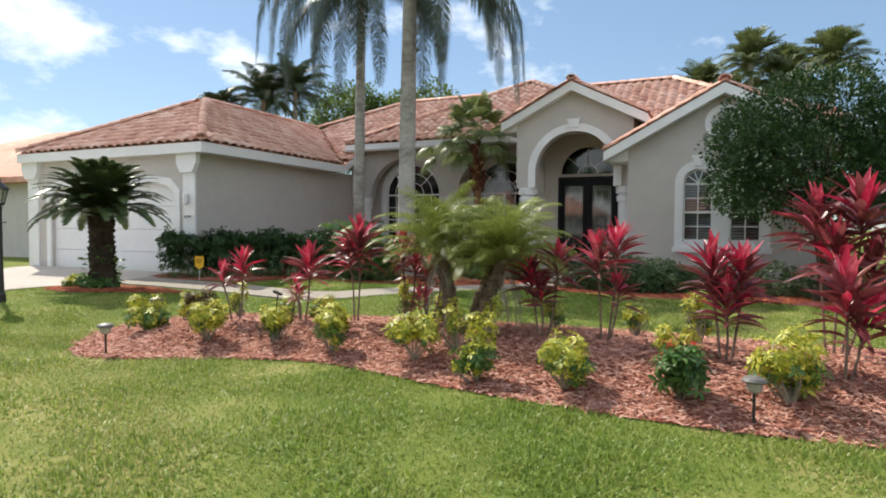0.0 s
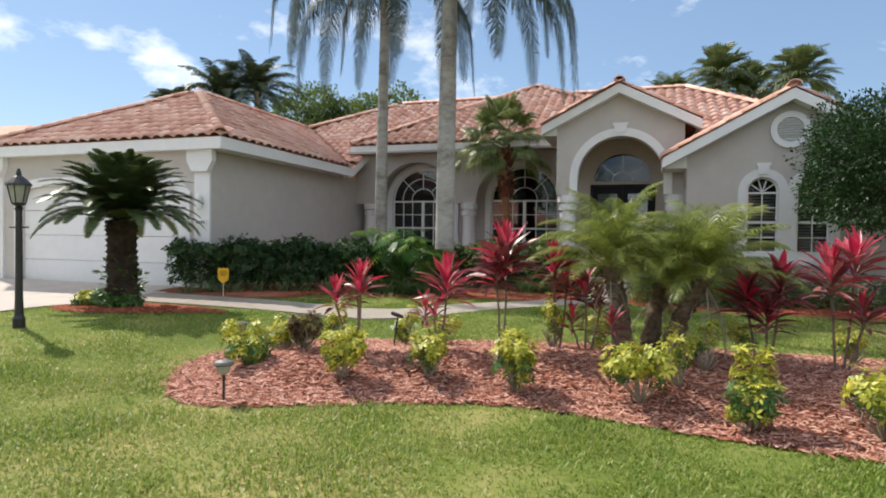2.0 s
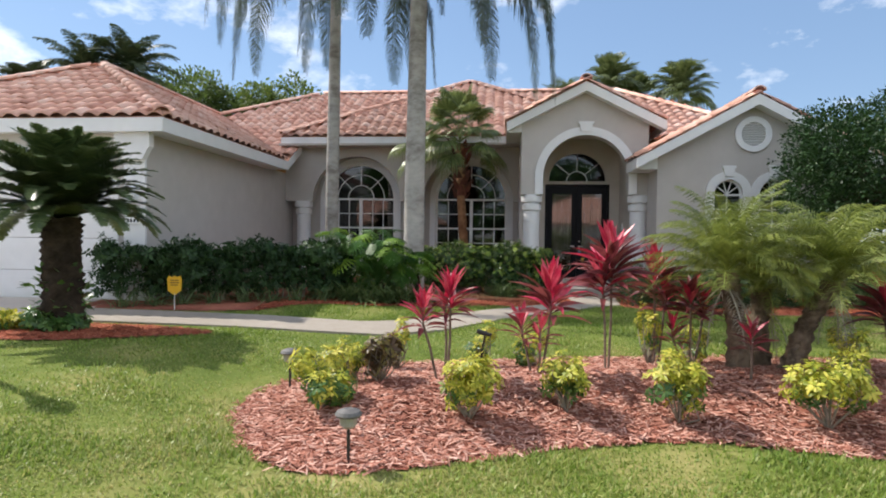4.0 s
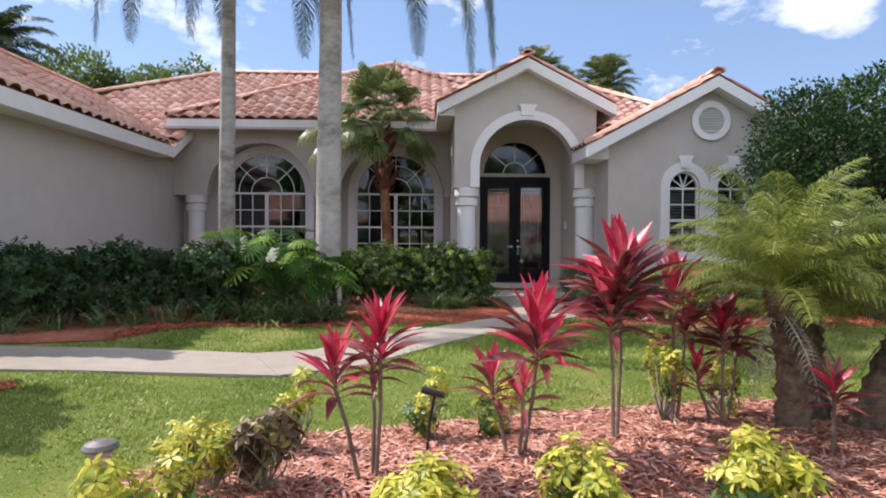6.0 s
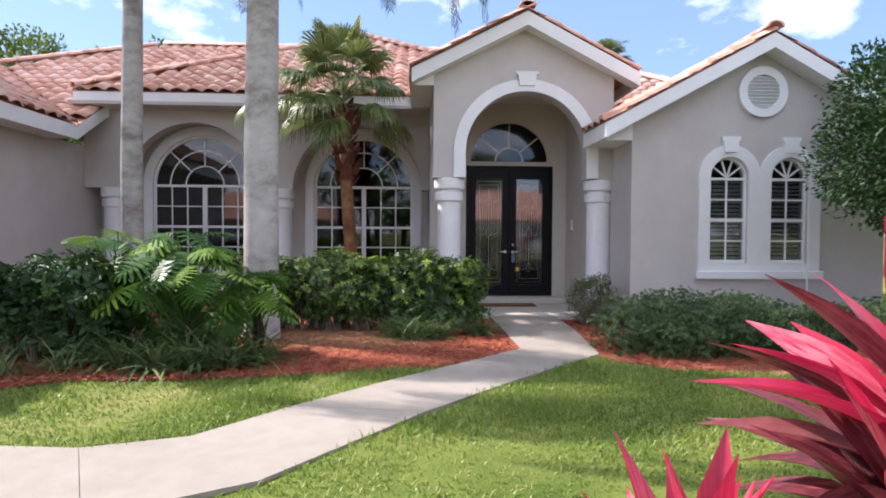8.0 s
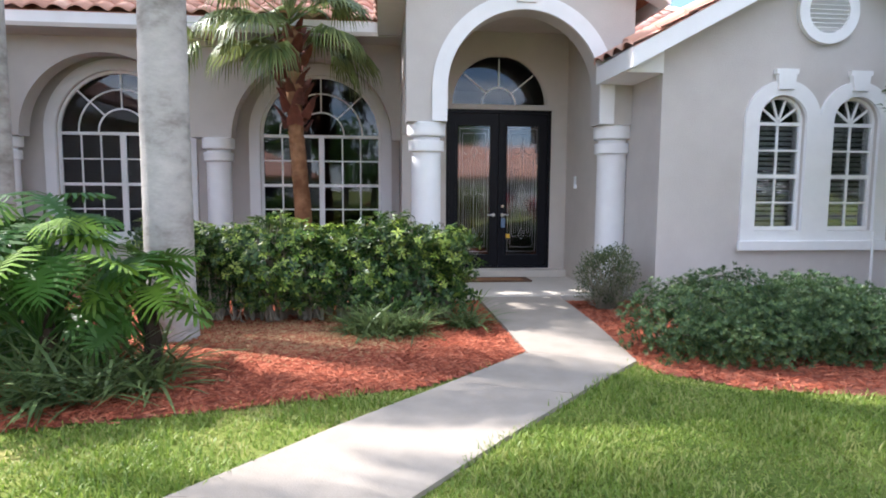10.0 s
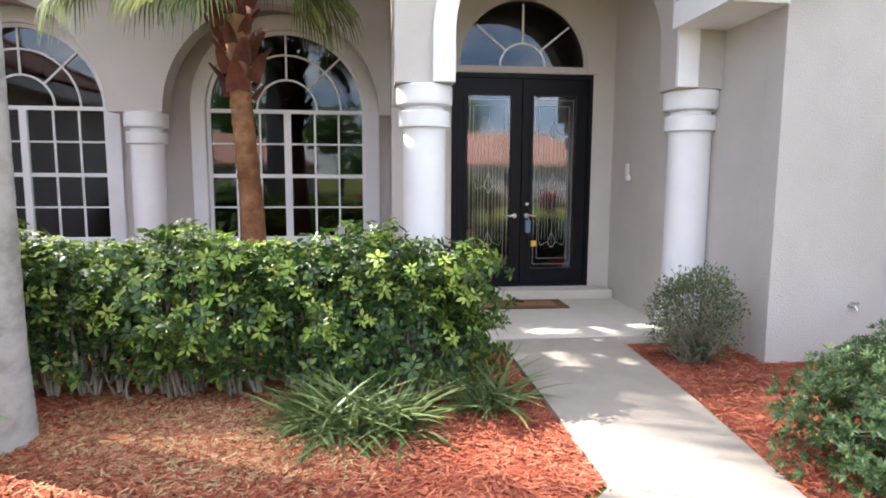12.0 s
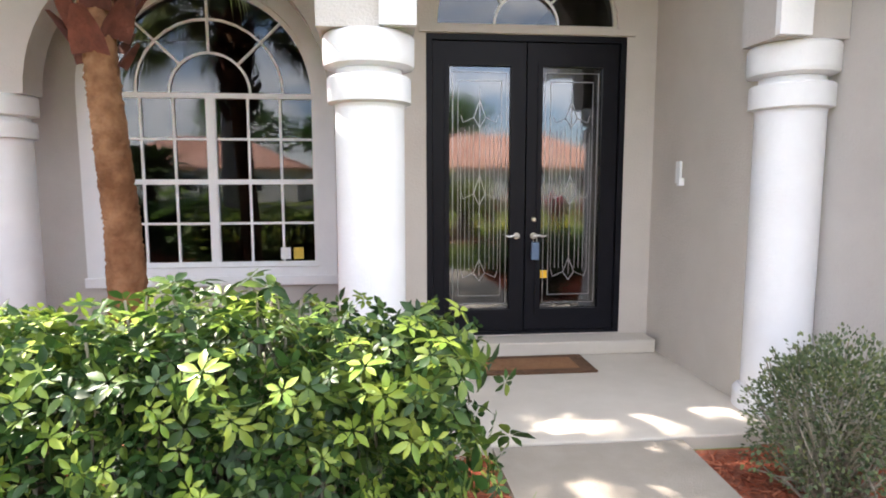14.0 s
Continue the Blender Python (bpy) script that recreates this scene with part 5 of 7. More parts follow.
ti_plant(-3.15, 6.35, [(0.0, 0.0, 0.28, 0.26, 14)], 11, "small dark ti shoot at the palm's foot", 0.8)


# ---- yellow-green variegated shrubs ----
def shrub(name, x, y, r, h, n, seed, mat, label, category, size=0.1, group="", flowers=0, lobes=6, zbase=None):
    rng = np.random.default_rng(seed)
    z = bed_z(x, y) if zbase is None else zbase
    r = r * 0.84
    n = int(n * 1.5)
    t = holder(name, (x, y, z), label, category, group)
    pts, outs = [], []
    for k in range(lobes):
        a = 2 * math.pi * k / lobes + rng.uniform(0, 1)
        c = (0.55 * r * math.cos(a) * rng.uniform(0.5, 1.25), 0.55 * r * math.sin(a) * rng.uniform(0.5, 1.25), h * rng.uniform(0.32, 0.75))
        p, d = blob_points(rng, n // lobes, c, (0.46 * r, 0.46 * r, h * rng.uniform(0.24, 0.36)), 0.55)
        pts.append(p)
        outs.append(d)
    pts, outs = np.concatenate(pts), np.concatenate(outs)
    pts[:, 2] = np.maximum(pts[:, 2], 0.05)
    low = (pts[:, 2] < 0.5 * h) & (rng.random(len(pts)) < 0.6)
    if mat is LEAF_YELLOW and low.any() and not low.all():
        v, f = whorls(rng, pts[low], outs[low], size, WHORL_V, WHORL_F)
        link("lower_foliage", tri_mesh("lower_foliage", v, f), LEAF_MID, t, "older plain green lower leaves")
        v, f = whorls(rng, pts[~low], outs[~low], size, WHORL_V, WHORL_F)
    else:
        v, f = whorls(rng, pts, outs, size, WHORL_V, WHORL_F)
    link("foliage", tri_mesh("foliage", v, f), mat, t)
    tips = pts[rng.choice(len(pts), min(16, len(pts)), False)]
    v, f = twigs(rng, np.array([0, 0, -0.02]), tips, 0.009)
    link("stemwork", tri_mesh("stemwork", v, f), TWIG, t)["kind"] = "stuff"
    if flowers:
        top = pts[pts[:, 2] > h * 0.55]
        at = top[rng.choice(len(top), flowers)] + np.array([0, 0, 0.05])
        at = np.repeat(at, 14, 0) + rng.normal(0, 0.022, (flowers * 14, 3))
        v, f = cloud(rng, at, rand_dirs(rng, len(at)), 0.028, SMALL_V, SMALL_F, 0.4, 0.8)
        link("flower_head", tri_mesh("flower_head", v, f), material("red_petals", (0.55, 0.03, 0.02), (0.8, 0.1, 0.06), 20, 0.5, 0, None, "island", 0.7, trans=0.3), t, "clusters of small red flowers")["kind"] = "stuff"
    return t


YL = "bushy umbrella plant with yellow-green variegated leaves"
for i, (x, y, r, h, n) in enumerate(((-6.78, 5.45, 0.33, 0.5, 140), (-5.6, 5.38, 0.32, 0.48, 140), (-4.83, 5.66, 0.26, 0.5, 110), (-3.97, 5.62, 0.3, 0.6, 140), (-2.88, 5.58, 0.38, 0.52, 150),
                                     (-2.07, 5.25, 0.26, 0.66, 130), (-1.21, 5.27, 0.36, 0.54, 150), (0.55, 5.45, 0.36, 0.66, 160), (-6.98, 6.42, 0.24, 0.36, 44), (-6.72, 6.12, 0.2, 0.4, 34))):
    shrub("umbrella_plant", x, y, r, h, n, 40 + i, LEAF_YELLOW, YL, "shrub", 0.06, "variegated shrubs in the bed")
for i, (x, y, r, h, n) in enumerate(((-5.55, 6.9, 0.22, 0.46, 40), (-5.1, 6.95, 0.24, 0.42, 40), (-3.85, 7.15, 0.18, 0.62, 44), (-3.35, 7.3, 0.18, 0.5, 34), (-2.55, 5.9, 0.2, 0.66, 40), (-1.85, 7.3, 0.18, 0.42, 30),
                                     (-0.85, 7.25, 0.18, 0.4, 30), (-0.15, 6.9, 0.24, 0.62, 44), (-0.35, 5.95, 0.26, 0.42, 50), (-6.42, 6.75, 0.16, 0.6, 34), (-2.3, 6.3, 0.14, 0.5, 24), (2.0, 5.9, 0.3, 0.55, 60))):
    shrub("umbrella_plant", x, y, r, h, n, 60 + i, LEAF_YELLOW, "small leggy umbrella plant with yellow-green leaves", "shrub", 0.056, "variegated shrubs in the bed", lobes=3)
shrub("ixora_bush", -0.25, 5.3, 0.33, 0.52, 130, 80, LEAF_MID, "green bush with clusters of small red flowers", "flowering shrub", 0.08, "", 9)
shrub("croton_bush", -6.43, 6.05, 0.25, 0.5, 46, 81, material("bronze_leaf", (0.06, 0.05, 0.03), (0.4, 0.36, 0.08), 9, 0.45, 0, None, "island", 0.8, trans=0.3, mid=(0.14, 0.09, 0.05)), "sparse bronze and yellow croton bush", "shrub", 0.085, lobes=3)


# ---- pygmy date palms ----
def date_palm(x, y, top, seed, label):
    rng = np.random.default_rng(seed)
    z = bed_z(x, y)
    t = holder("pygmy_date_palm", (x, y, z), label, "palm", "pygmy date palms")
    dx, dy, dz = top[0] - x, top[1] - y, top[2] - z
    v, f = trunk_mesh([(0, 0, -0.05), (dx * 0.35, dy * 0.35, dz * 0.5), (dx * 0.8, dy * 0.8, dz * 0.85), (dx, dy, dz)], [0.12, 0.085, 0.095, 0.10], 14, 0.22, 0.035)
    v += rng.normal(0, 0.008, v.shape)
    link("trunk", tri_mesh("trunk", v, f), BARK_FIBRE, t)
    for k in range(44):
        u = k / 44
        rise = 82 - 72 * u + rng.uniform(-8, 8)
        v, f = frond(rng, (dx, dy, dz - 0.05 + 0.1 * (1 - u)), k * 2.4 + rng.uniform(-0.3, 0.3), rng.uniform(0.8, 1.02), rise, rng.uniform(55, 90), 46, 0.25, 0.0095, 0.42, 1.15, 0.3, 1.5, 0.0, 0.6)
        link("frond", tri_mesh("frond", v, f), LEAF_ROB, t)
    # dead skirt
    for k in range(6):
        v, f = frond(rng, (dx, dy, dz - 0.12), k * 2.4, rng.uniform(0.45, 0.8), rng.uniform(-60, -30), 45, 20, 0.13, 0.008, 0.4)
        link("dead_frond", tri_mesh("dead_frond", v, f), TWIG, t)
    return t


date_palm(-3.03, 6.91, (-3.2, 6.84, 1.19), 21, "pygmy date palm with leaning rough trunk and feathery crown")
date_palm(-2.62, 6.81, (-2.27, 6.72, 1.13), 22, "pygmy date palm with rough trunk and feathery yellow-green crown")
date_palm(-2.8, 7.05, (-2.65, 7.4, 1.0), 23, "shorter pygmy date palm behind the pair")


# ---- sago palm ----
rng = np.random.default_rng(31)
cx, cy = -10.87, 7.78
cz = float(ground_z(np.array(cx), np.array(cy)))
sago = holder("sago_palm", (cx, cy, cz), "sago palm with stout dark trunk and stiff arching fronds", "cycad")
v, f = trunk_mesh([(0, 0, -0.05), (0.02, 0, 0.6), (0.0, 0, 1.1), (0, 0, 1.42)], [0.25, 0.22, 0.21, 0.24], 18, 0.16, 0.05)
v += rng.normal(0, 0.014, v.shape)
link("trunk", tri_mesh("trunk", v, f), BARK_DARK, sago)
for k in range(104):
    u = k / 104
    v, f = frond(rng, (0, 0, 1.38 + 0.06 * (1 - u)), k * 2.4 + rng.uniform(-0.2, 0.2), rng.uniform(1.25, 1.42) * (0.85 + 0.15 * min(1, 3 * u)), 90 - 72 * u + rng.uniform(-4, 4), rng.uniform(58, 74) + 16 * u, 90, 0.2, 0.034, 0.06, 0.7, 0.2, 1.5)
    link("frond", tri_mesh("frond", v, f), LEAF_CYCAD, sago)
shrub("groundcover", cx - 0.05, cy - 0.1, 0.5, 0.3, 110, 33, LEAF_MID, "low green leaves round the sago palm's foot", "plant", 0.1, zbase=cz)
shrub("groundcover", cx - 0.55, cy - 0.15, 0.28, 0.24, 50, 34, LEAF_YELLOW, "low pale green plant beside the sago palm", "plant", 0.1, zbase=cz)
# short growth up the trunk
p, d = blob_points(rng, 190, (0, 0, 0.36), (0.3, 0.3, 0.55), 0.25)
v, f = cloud(rng, p, d, 0.12, SMALL_V, SMALL_F)
link("trunk_growth", tri_mesh("trunk_growth", v, f), LEAF_MID, sago)["kind"] = "stuff"


# ---- queen palms ----
def queen_palm(x, y, base_r, top_r, h, seed, label, headings):
    rng = np.random.default_rng(seed)
    z = float(ground_z(np.array(x), np.array(y)))
    t = holder("queen_palm", (x, y, z), label, "palm", "tall queen palms")
    v, f = trunk_mesh([(0, 0, -0.05), (0, 0, 0.5), (0.0, 0, h * 0.3), (0.03, 0.02, h * 0.65), (0.05, 0.05, h)], [base_r * 1.12, base_r, base_r * 0.97, (base_r + top_r) / 2, top_r], 22, 0.014, 0.08)
    link("trunk", tri_mesh("trunk", v, f, False), BARK_GREY, t)
    for hd, L, rise, droop in headings:
        L = L * 1.27
        droop = rise + 132
        v, f = frond(rng, (0.05, 0.05, h - 0.05), radians(hd), L, rise, droop, 130, 0.8, 0.028, 1.2, 0.45, 0.0, 0.92, 0.45, 0.25)
        v2, f2 = frond(rng, (0.05, 0.05, h - 0.02), radians(hd) + 0.03, L * 0.98, rise, droop, 80, 0.6, 0.026, 0.7, 0.7, 0.2, 0.92, 0.2, 0.25)
        v, f = merged((v, f), (v2, f2))
        link("frond", tri_mesh("frond", v, f), LEAF_QUEEN, t)
    return t


queen_palm(-9.4, 14.65, 0.155, 0.11, 8.0, 51, "tall slender queen palm with grey trunk and drooping fronds",
           [(192, 3.7, 10, 114), (176, 4.1, 50, 108), (10, 3.7, 10, 130), (240, 3.8, 30, 114), (300, 3.6, 20, 120), (60, 4.0, 45, 110), (110, 4.0, 50, 110), (150, 4.2, 40, 110), (335, 4.0, 50, 115), (270, 4.0, 60, 120), (215, 4.0, 45, 112)])
queen_palm(-7.27, 13.56, 0.222, 0.165, 7.5, 52, "stout tall queen palm with pale grey trunk and drooping fronds",
           [(8, 4.2, 30, 124), (0, 4.3, 20, 98), (350, 3.4, 30, 140), (320, 2.9, 10, 138), (200, 3.6, 30, 130), (18, 4.0, 20, 118), (250, 4.0, 40, 120), (160, 4.2, 45, 115), (60, 4.2, 50, 110), (110, 4.2, 50, 110), (225, 4.2, 55, 118), (285, 4.2, 60, 120)])

# ---- fan palm by the loggia ----
rng = np.random.default_rng(61)
fx, fy = -6.38, 16.5
fz = 0.22
fanp = holder("fan_palm", (fx, fy, fz), "small fan palm with brown trunk and pleated leaves before the window", "palm")
v, f = trunk_mesh([(0, 0, -0.05), (-0.02, 0, 1.2), (-0.09, 0, 2.2), (-0.15, 0, 3.7)], [0.15, 0.118, 0.105, 0.11], 18, 0.05, 0.022)
v += rng.normal(0, 0.004, v.shape)
link("trunk", tri_mesh("trunk", v, f, False), BARK_BROWN, fanp)
BOOT = material("leaf_boot", (0.06, 0.02, 0.015), (0.22, 0.075, 0.05), 9, 0.9, 0.6, 40)
for k in range(40):
    a = k * 2.4
    zz = 2.3 + 1.4 * k / 40
    d = np.array([math.cos(a) * 0.5, math.sin(a) * 0.5, 0.85])
    b = np.array([-0.09 - 0.05 * (zz - 2.2) + 0.1 * math.cos(a), 0.1 * math.sin(a), zz])
    v, f = scatter(*leaf_template([0.36, 0.34, 0.26, 0.12], 0.6, -0.2), frames_from(d[None], np.array([[math.cos(a), math.sin(a), -0.5]]), 0.2 + 0.06 * (k % 3)), b[None])
    link("leaf_boot", tri_mesh("leaf_boot", v, f), BOOT, fanp)


def fan_leaf(rng, base, heading, rise, stalk, radius, segs=26, spread=250, droop=0.5):
    """A pleated fan leaf on a stalk, as arrays."""
    dh = np.array([math.cos(heading), math.sin(heading), 0])
    d = dh * math.cos(radians(rise)) + np.array([0, 0, math.sin(radians(rise))])
    side = np.array([-dh[1], dh[0], 0])
    up = np.cross(d, side)
    up = -up if up[2] < 0 else up
    hub = np.array(base) + d * stalk + np.array([0, 0, -0.12 * stalk])
    sv, sf = twigs(rng, np.array(base), [hub], 0.016)
    d2 = unit(d + np.array([0, 0, -0.45]))
    up2 = unit(np.cross(d2, side)) * (1 if np.cross(d2, side)[2] > 0 else -1)
    vs, fs = [], []
    for k in range(segs):
        a = radians(-spread / 2 + spread * (k + 0.5) / segs)
        q = d2 * math.cos(a) + side * math.sin(a)
        p = -d2 * math.sin(a) + side * math.cos(a)
        r = radius * (0.75 + 0.25 * math.cos(a * 0.6)) * rng.uniform(0.92, 1.05)
        wm = radius * radians(spread / segs) * 0.42
        z = 0.02 * (1 if k % 2 else -1)
        m1 = hub + q * r * 0.55 + up2 * (z - 0.04 * radius)
        m2 = hub + q * r * 0.82 + np.array([0, 0, -droop * 0.22 * radius])
        tip = hub + q * r * 0.97 + np.array([0, 0, -droop * radius * rng.uniform(0.45, 0.8)])
        n = 8 * k
        vs += [hub, m1 - p * wm, m1 + up2 * 0.02, m1 + p * wm, m2 - p * wm * 0.5, m2 + up2 * 0.012, m2 + p * wm * 0.5, tip]
        fs += [(n, n + 1, n + 2), (n, n + 2, n + 3), (n + 1, n + 4, n + 5), (n + 1, n + 5, n + 2), (n + 2, n + 5, n + 6), (n + 2, n + 6, n + 3), (n + 4, n + 7, n + 5), (n + 5, n + 7, n + 6)]
    return merged((sv, sf), (np.array(vs), np.array(fs)))


fans = []
for k in range(31):
    u = k / 31
    fans.append((k * 2.4 + rng.uniform(-0.2, 0.2), 88 - 96 * u + rng.uniform(-8, 8), rng.uniform(0.8, 1.1) * (1 - 0.2 * u), rng.uniform(0.5, 0.6), 0.2 + 0.85 * u))
fans += [(3.25, 6, 1.45, 0.5, 1.0), (3.5, -10, 1.3, 0.48, 1.2), (4.4, -25, 0.6, 0.48, 1.2), (0.2, -20, 0.7, 0.48, 1.2)]
for heading, rise, stalk, radius, hang in fans:
    v, f = fan_leaf(rng, (-0.15, 0, 3.68 + 0.3 * max(0.0, rise) / 90), heading, rise, stalk, radius, 34, 215, hang)
    link("fan_leaf", tri_mesh("fan_leaf", v, f), LEAF_PALM, fanp)


# ---- hedges ----
def hedge(name, place, x0, x1, d, h, n, seed, mat, label, size=0.11, branches=40, fresh=0):
    """A clipped hedge d deep along its own x axis, at the pose place."""
    rng = np.random.default_rng(seed)
    t = tagged(new(name), label, "hedge")
    t.matrix_basis = place
    p, o = box_points(rng, n, x0, x1, 0.0, d, 0.2, h, 0.34, 0.085)
    bare = np.sin(4.1 * p[:, 0] + 2.2 * np.sin(3.0 * p[:, 2])) * np.sin(6.3 * p[:, 2] + 1.7 * p[:, 0])
    keep = (p[:, 2] > 0.72 * h) | (rng.random(len(p)) > 0.4 * smooth((bare - 0.3) / 0.5))
    p, o = p[keep], o[keep]
    v, f = whorls(rng, p, o, size * rng.choice([0.7, 0.95, 1.2], len(p)), WHORL6_V, WHORL6_F, 1.15, 0.4)
    link("foliage", tri_mesh("foliage", v, f), mat, t)
    # a darker leaf within puts the front hedge's inner shade into colour
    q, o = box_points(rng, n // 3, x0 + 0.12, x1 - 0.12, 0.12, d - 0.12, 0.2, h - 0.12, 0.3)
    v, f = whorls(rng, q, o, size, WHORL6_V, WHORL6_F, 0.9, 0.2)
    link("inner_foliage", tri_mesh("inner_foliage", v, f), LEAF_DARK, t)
    # paler young whorls, which also carry the sunlit top's brightness in their colour
    if fresh:
        q, o = box_points(rng, fresh, x0, x1, 0.0, d, 0.45, h + 0.03, 0.02)
        v, f = whorls(rng, q, o, size * 1.0, WHORL_V, WHORL_F, 0.5, 0.6)
        link("new_growth", tri_mesh("new_growth", v, f), LEAF_FRESH, t, "yellow-green young whorls with sunlit brightness in their colour")
    m = max(4, branches)
    bases = np.stack([rng.uniform(x0 + 0.1, x1 - 0.1, m), rng.uniform(0.22, d - 0.2, m), np.full(m, -0.04)], 1)
    vs = []
    for b in bases:
        tips = p[np.argsort(((p[:, :2] - b[:2]) ** 2).sum(1))[rng.integers(0, 60, 4)]]
        vs.append(twigs(rng, b, tips, 0.016))
    v, f = merged(*vs)
    link("branchwork", tri_mesh("branchwork", v, f), TWIG, t)["kind"] = "stuff"
    return t


gz = 0.21
hedge("hedge", pose(-7.75, 14.02, gz, 0, 0, -2), 0, 3.36, 0.85, 1.0, 5000, 71, LEAF_HEDGE, "clipped umbrella-plant hedge with glossy green whorled leaves before the loggia", 0.06, 130, 480)
hedge("hedge", pose(-12.1, 10.15, 0.25, 0, 0, 26), 0, 4.2, 1.0, 1.0, 2900, 72, LEAF_DARK, "dark green clipped hedge beside the garage", 0.085, 30)


# ---- round ligustrum tree ----
def leafy_tree(name, x, y, z, trunk_pts, trunk_r, clumps, per, size, mat, seed, label, group="", tv=SMALL_V, tf=SMALL_F, rough=0.14, depth=0.35):
    rng = np.random.default_rng(seed)
    t = holder(name, (x, y, z), label, "tree", group)
    v, f = trunk_mesh(trunk_pts, trunk_r, 10, 0.05, 0.12)
    link("trunk", tri_mesh("trunk", v, f, False), BARK_DARK, t)
    tips = np.array([c[:3] for c in clumps], float)
    v, f = twigs(rng, np.array(trunk_pts[-1], float), tips, trunk_r[-1] * 0.6)
    link("limbwork", tri_mesh("limbwork", v, f), BARK_DARK, t)["kind"] = "stuff"
    vs = []
    for c in clumps:
        p, d = blob_points(rng, int(per * c[3] ** 2), c[:3], (c[3], c[3], c[3] * c[4]), depth, rough)
        vs.append(cloud(rng, p, d, size, tv, tf, 0.8, 0.1))
    v, f = merged(*vs)
    link("crown", tri_mesh("crown", v, f), mat, t)
    return t


rng = np.random.default_rng(5)
cl = [(0, 0, 2.55, 1.75, 0.78)]
for k in range(26):
    a = k * 2.4
    u = ((k * 11) % 26) / 26
    zz = 1.75 + 1.75 * u
    rr = 1.35 * math.sqrt(max(0.1, 1 - ((zz - 2.3) / 1.7) ** 2))
    cl.append((rr * math.cos(a), rr * math.sin(a), zz, rng.uniform(0.5, 0.68), 0.8))
leafy_tree("ligustrum_tree", 1.6, 12.2, 0.22, [(0, 0, -0.05), (0.1, 0, 0.5), (0.0, 0, 1.1), (0, 0, 1.9)], [0.12, 0.1, 0.09, 0.06], cl, 3900, 0.066, LEAF_DARK, 91, "dense round-headed tree with small dark glossy leaves")


# ---- low shrubs right of the walk ----
def mound_shrub(name, x, y, z, clumps, per, size, mat, seed, label, tv, tf, whorled=False, stems=30):
    rng = np.random.default_rng(seed)
    t = holder(name, (x, y, z), label, "shrub")
    vs, allp = [], []
    for c in clumps:
        p, d = blob_points(rng, int(per * c[3] * c[3]), c[:3], (c[3], c[3], c[4]), 0.4, 0.16)
        k = p[:, 2] > 0.01
        p, d = p[k], d[k]
        allp.append(p)
        vs.append(whorls(rng, p, d, size, tv, tf, 0.6, 0.5) if whorled else cloud(rng, p, d, size, tv, tf, 0.7, 0.3))
    v, f = merged(*vs)
    link("foliage", tri_mesh("foliage", v, f), mat, t)
    p = np.concatenate(allp)
    bases = np.array([[c[0] * 0.9, c[1] * 0.9, -0.03] for c in clumps])
    v, f = twigs(rng, bases, p[rng.choice(len(p), stems)], 0.01)
    link("stemwork", tri_mesh("stemwork", v, f), TWIG, t)["kind"] = "stuff"
    return t


def needle_tuft(n=9):
    """A tuft of narrow leaves round an axis."""
    vs, fs = [], []
    for k in range(n):
        a = k * 2.4
        d = np.array([math.cos(a), math.sin(a), 0.35 + 0.9 * k / n])
        vs.append(TINY_V @ frames_from(d[None], np.array([[0, 0, 1.0]]), 0.9 - 0.03 * k, 0.42)[0].T)
        fs.append(TINY_F + 4 * k)
    return np.concatenate(vs), np.concatenate(fs)


NEEDLE_V, NEEDLE_F = needle_tuft()
cl = [(0, 0, 0.3, 0.58, 0.38), (0.5, 0.3, 0.34, 0.6, 0.38), (0.95, -0.1, 0.32, 0.58, 0.37), (1.4, 0.3, 0.3, 0.58, 0.35), (1.75, 0.0, 0.25, 0.5, 0.32), (0.4, -0.25, 0.26, 0.5, 0.33), (1.2, -0.3, 0.24, 0.45, 0.31), (2.2, 0.2, 0.2, 0.45, 0.28)]
mound_shrub("spreading_shrub", -2.5, 12.68, 0.22, cl, 4600, 0.055, LEAF_SHRUB, 95, "broad low shrub of dense dull green needle-like leaves", NEEDLE_V, NEEDLE_F, True, 60)
cl = [(0, 0, 0.25, 0.5, 0.32), (0.7, 0.1, 0.28, 0.55, 0.34), (1.4, 0.0, 0.24, 0.5, 0.3), (2.1, 0.1, 0.26, 0.55, 0.32), (2.9, 0, 0.24, 0.5, 0.3)]
mound_shrub("spreading_shrub", 0.3, 12.9, 0.22, cl, 2600, 0.064, LEAF_SHRUB, 96, "low spreading green shrub along the gable wall", NEEDLE_V, NEEDLE_F, True, 40)
cl = [(0, 0, 0.38, 0.36, 0.36), (0.08, 0.05, 0.5, 0.3, 0.28), (-0.1, -0.05, 0.42, 0.3, 0.3)]
mound_shrub("boxwood_bush", -2.5, 14.72, 0.22, cl, 26000, 0.024, LEAF_GREY, 97, "rounded grey-green bush of tiny leaves beside the walk", TINY_V, TINY_F, False, 160)


# ---- strap-leaved clumps ----
STRAP_ME = []
for tw, sw in ((0.3, 0.05), (-0.3, -0.06), (0.0, 0.1)):
    sv, sf = leaf_template([0.022, 0.026, 0.026, 0.024, 0.018, 0.002], 0.3, 0.8, tw, sw)
    STRAP_ME.append(ti_mesh("blade", sv, sf, LEAF_STRAP))


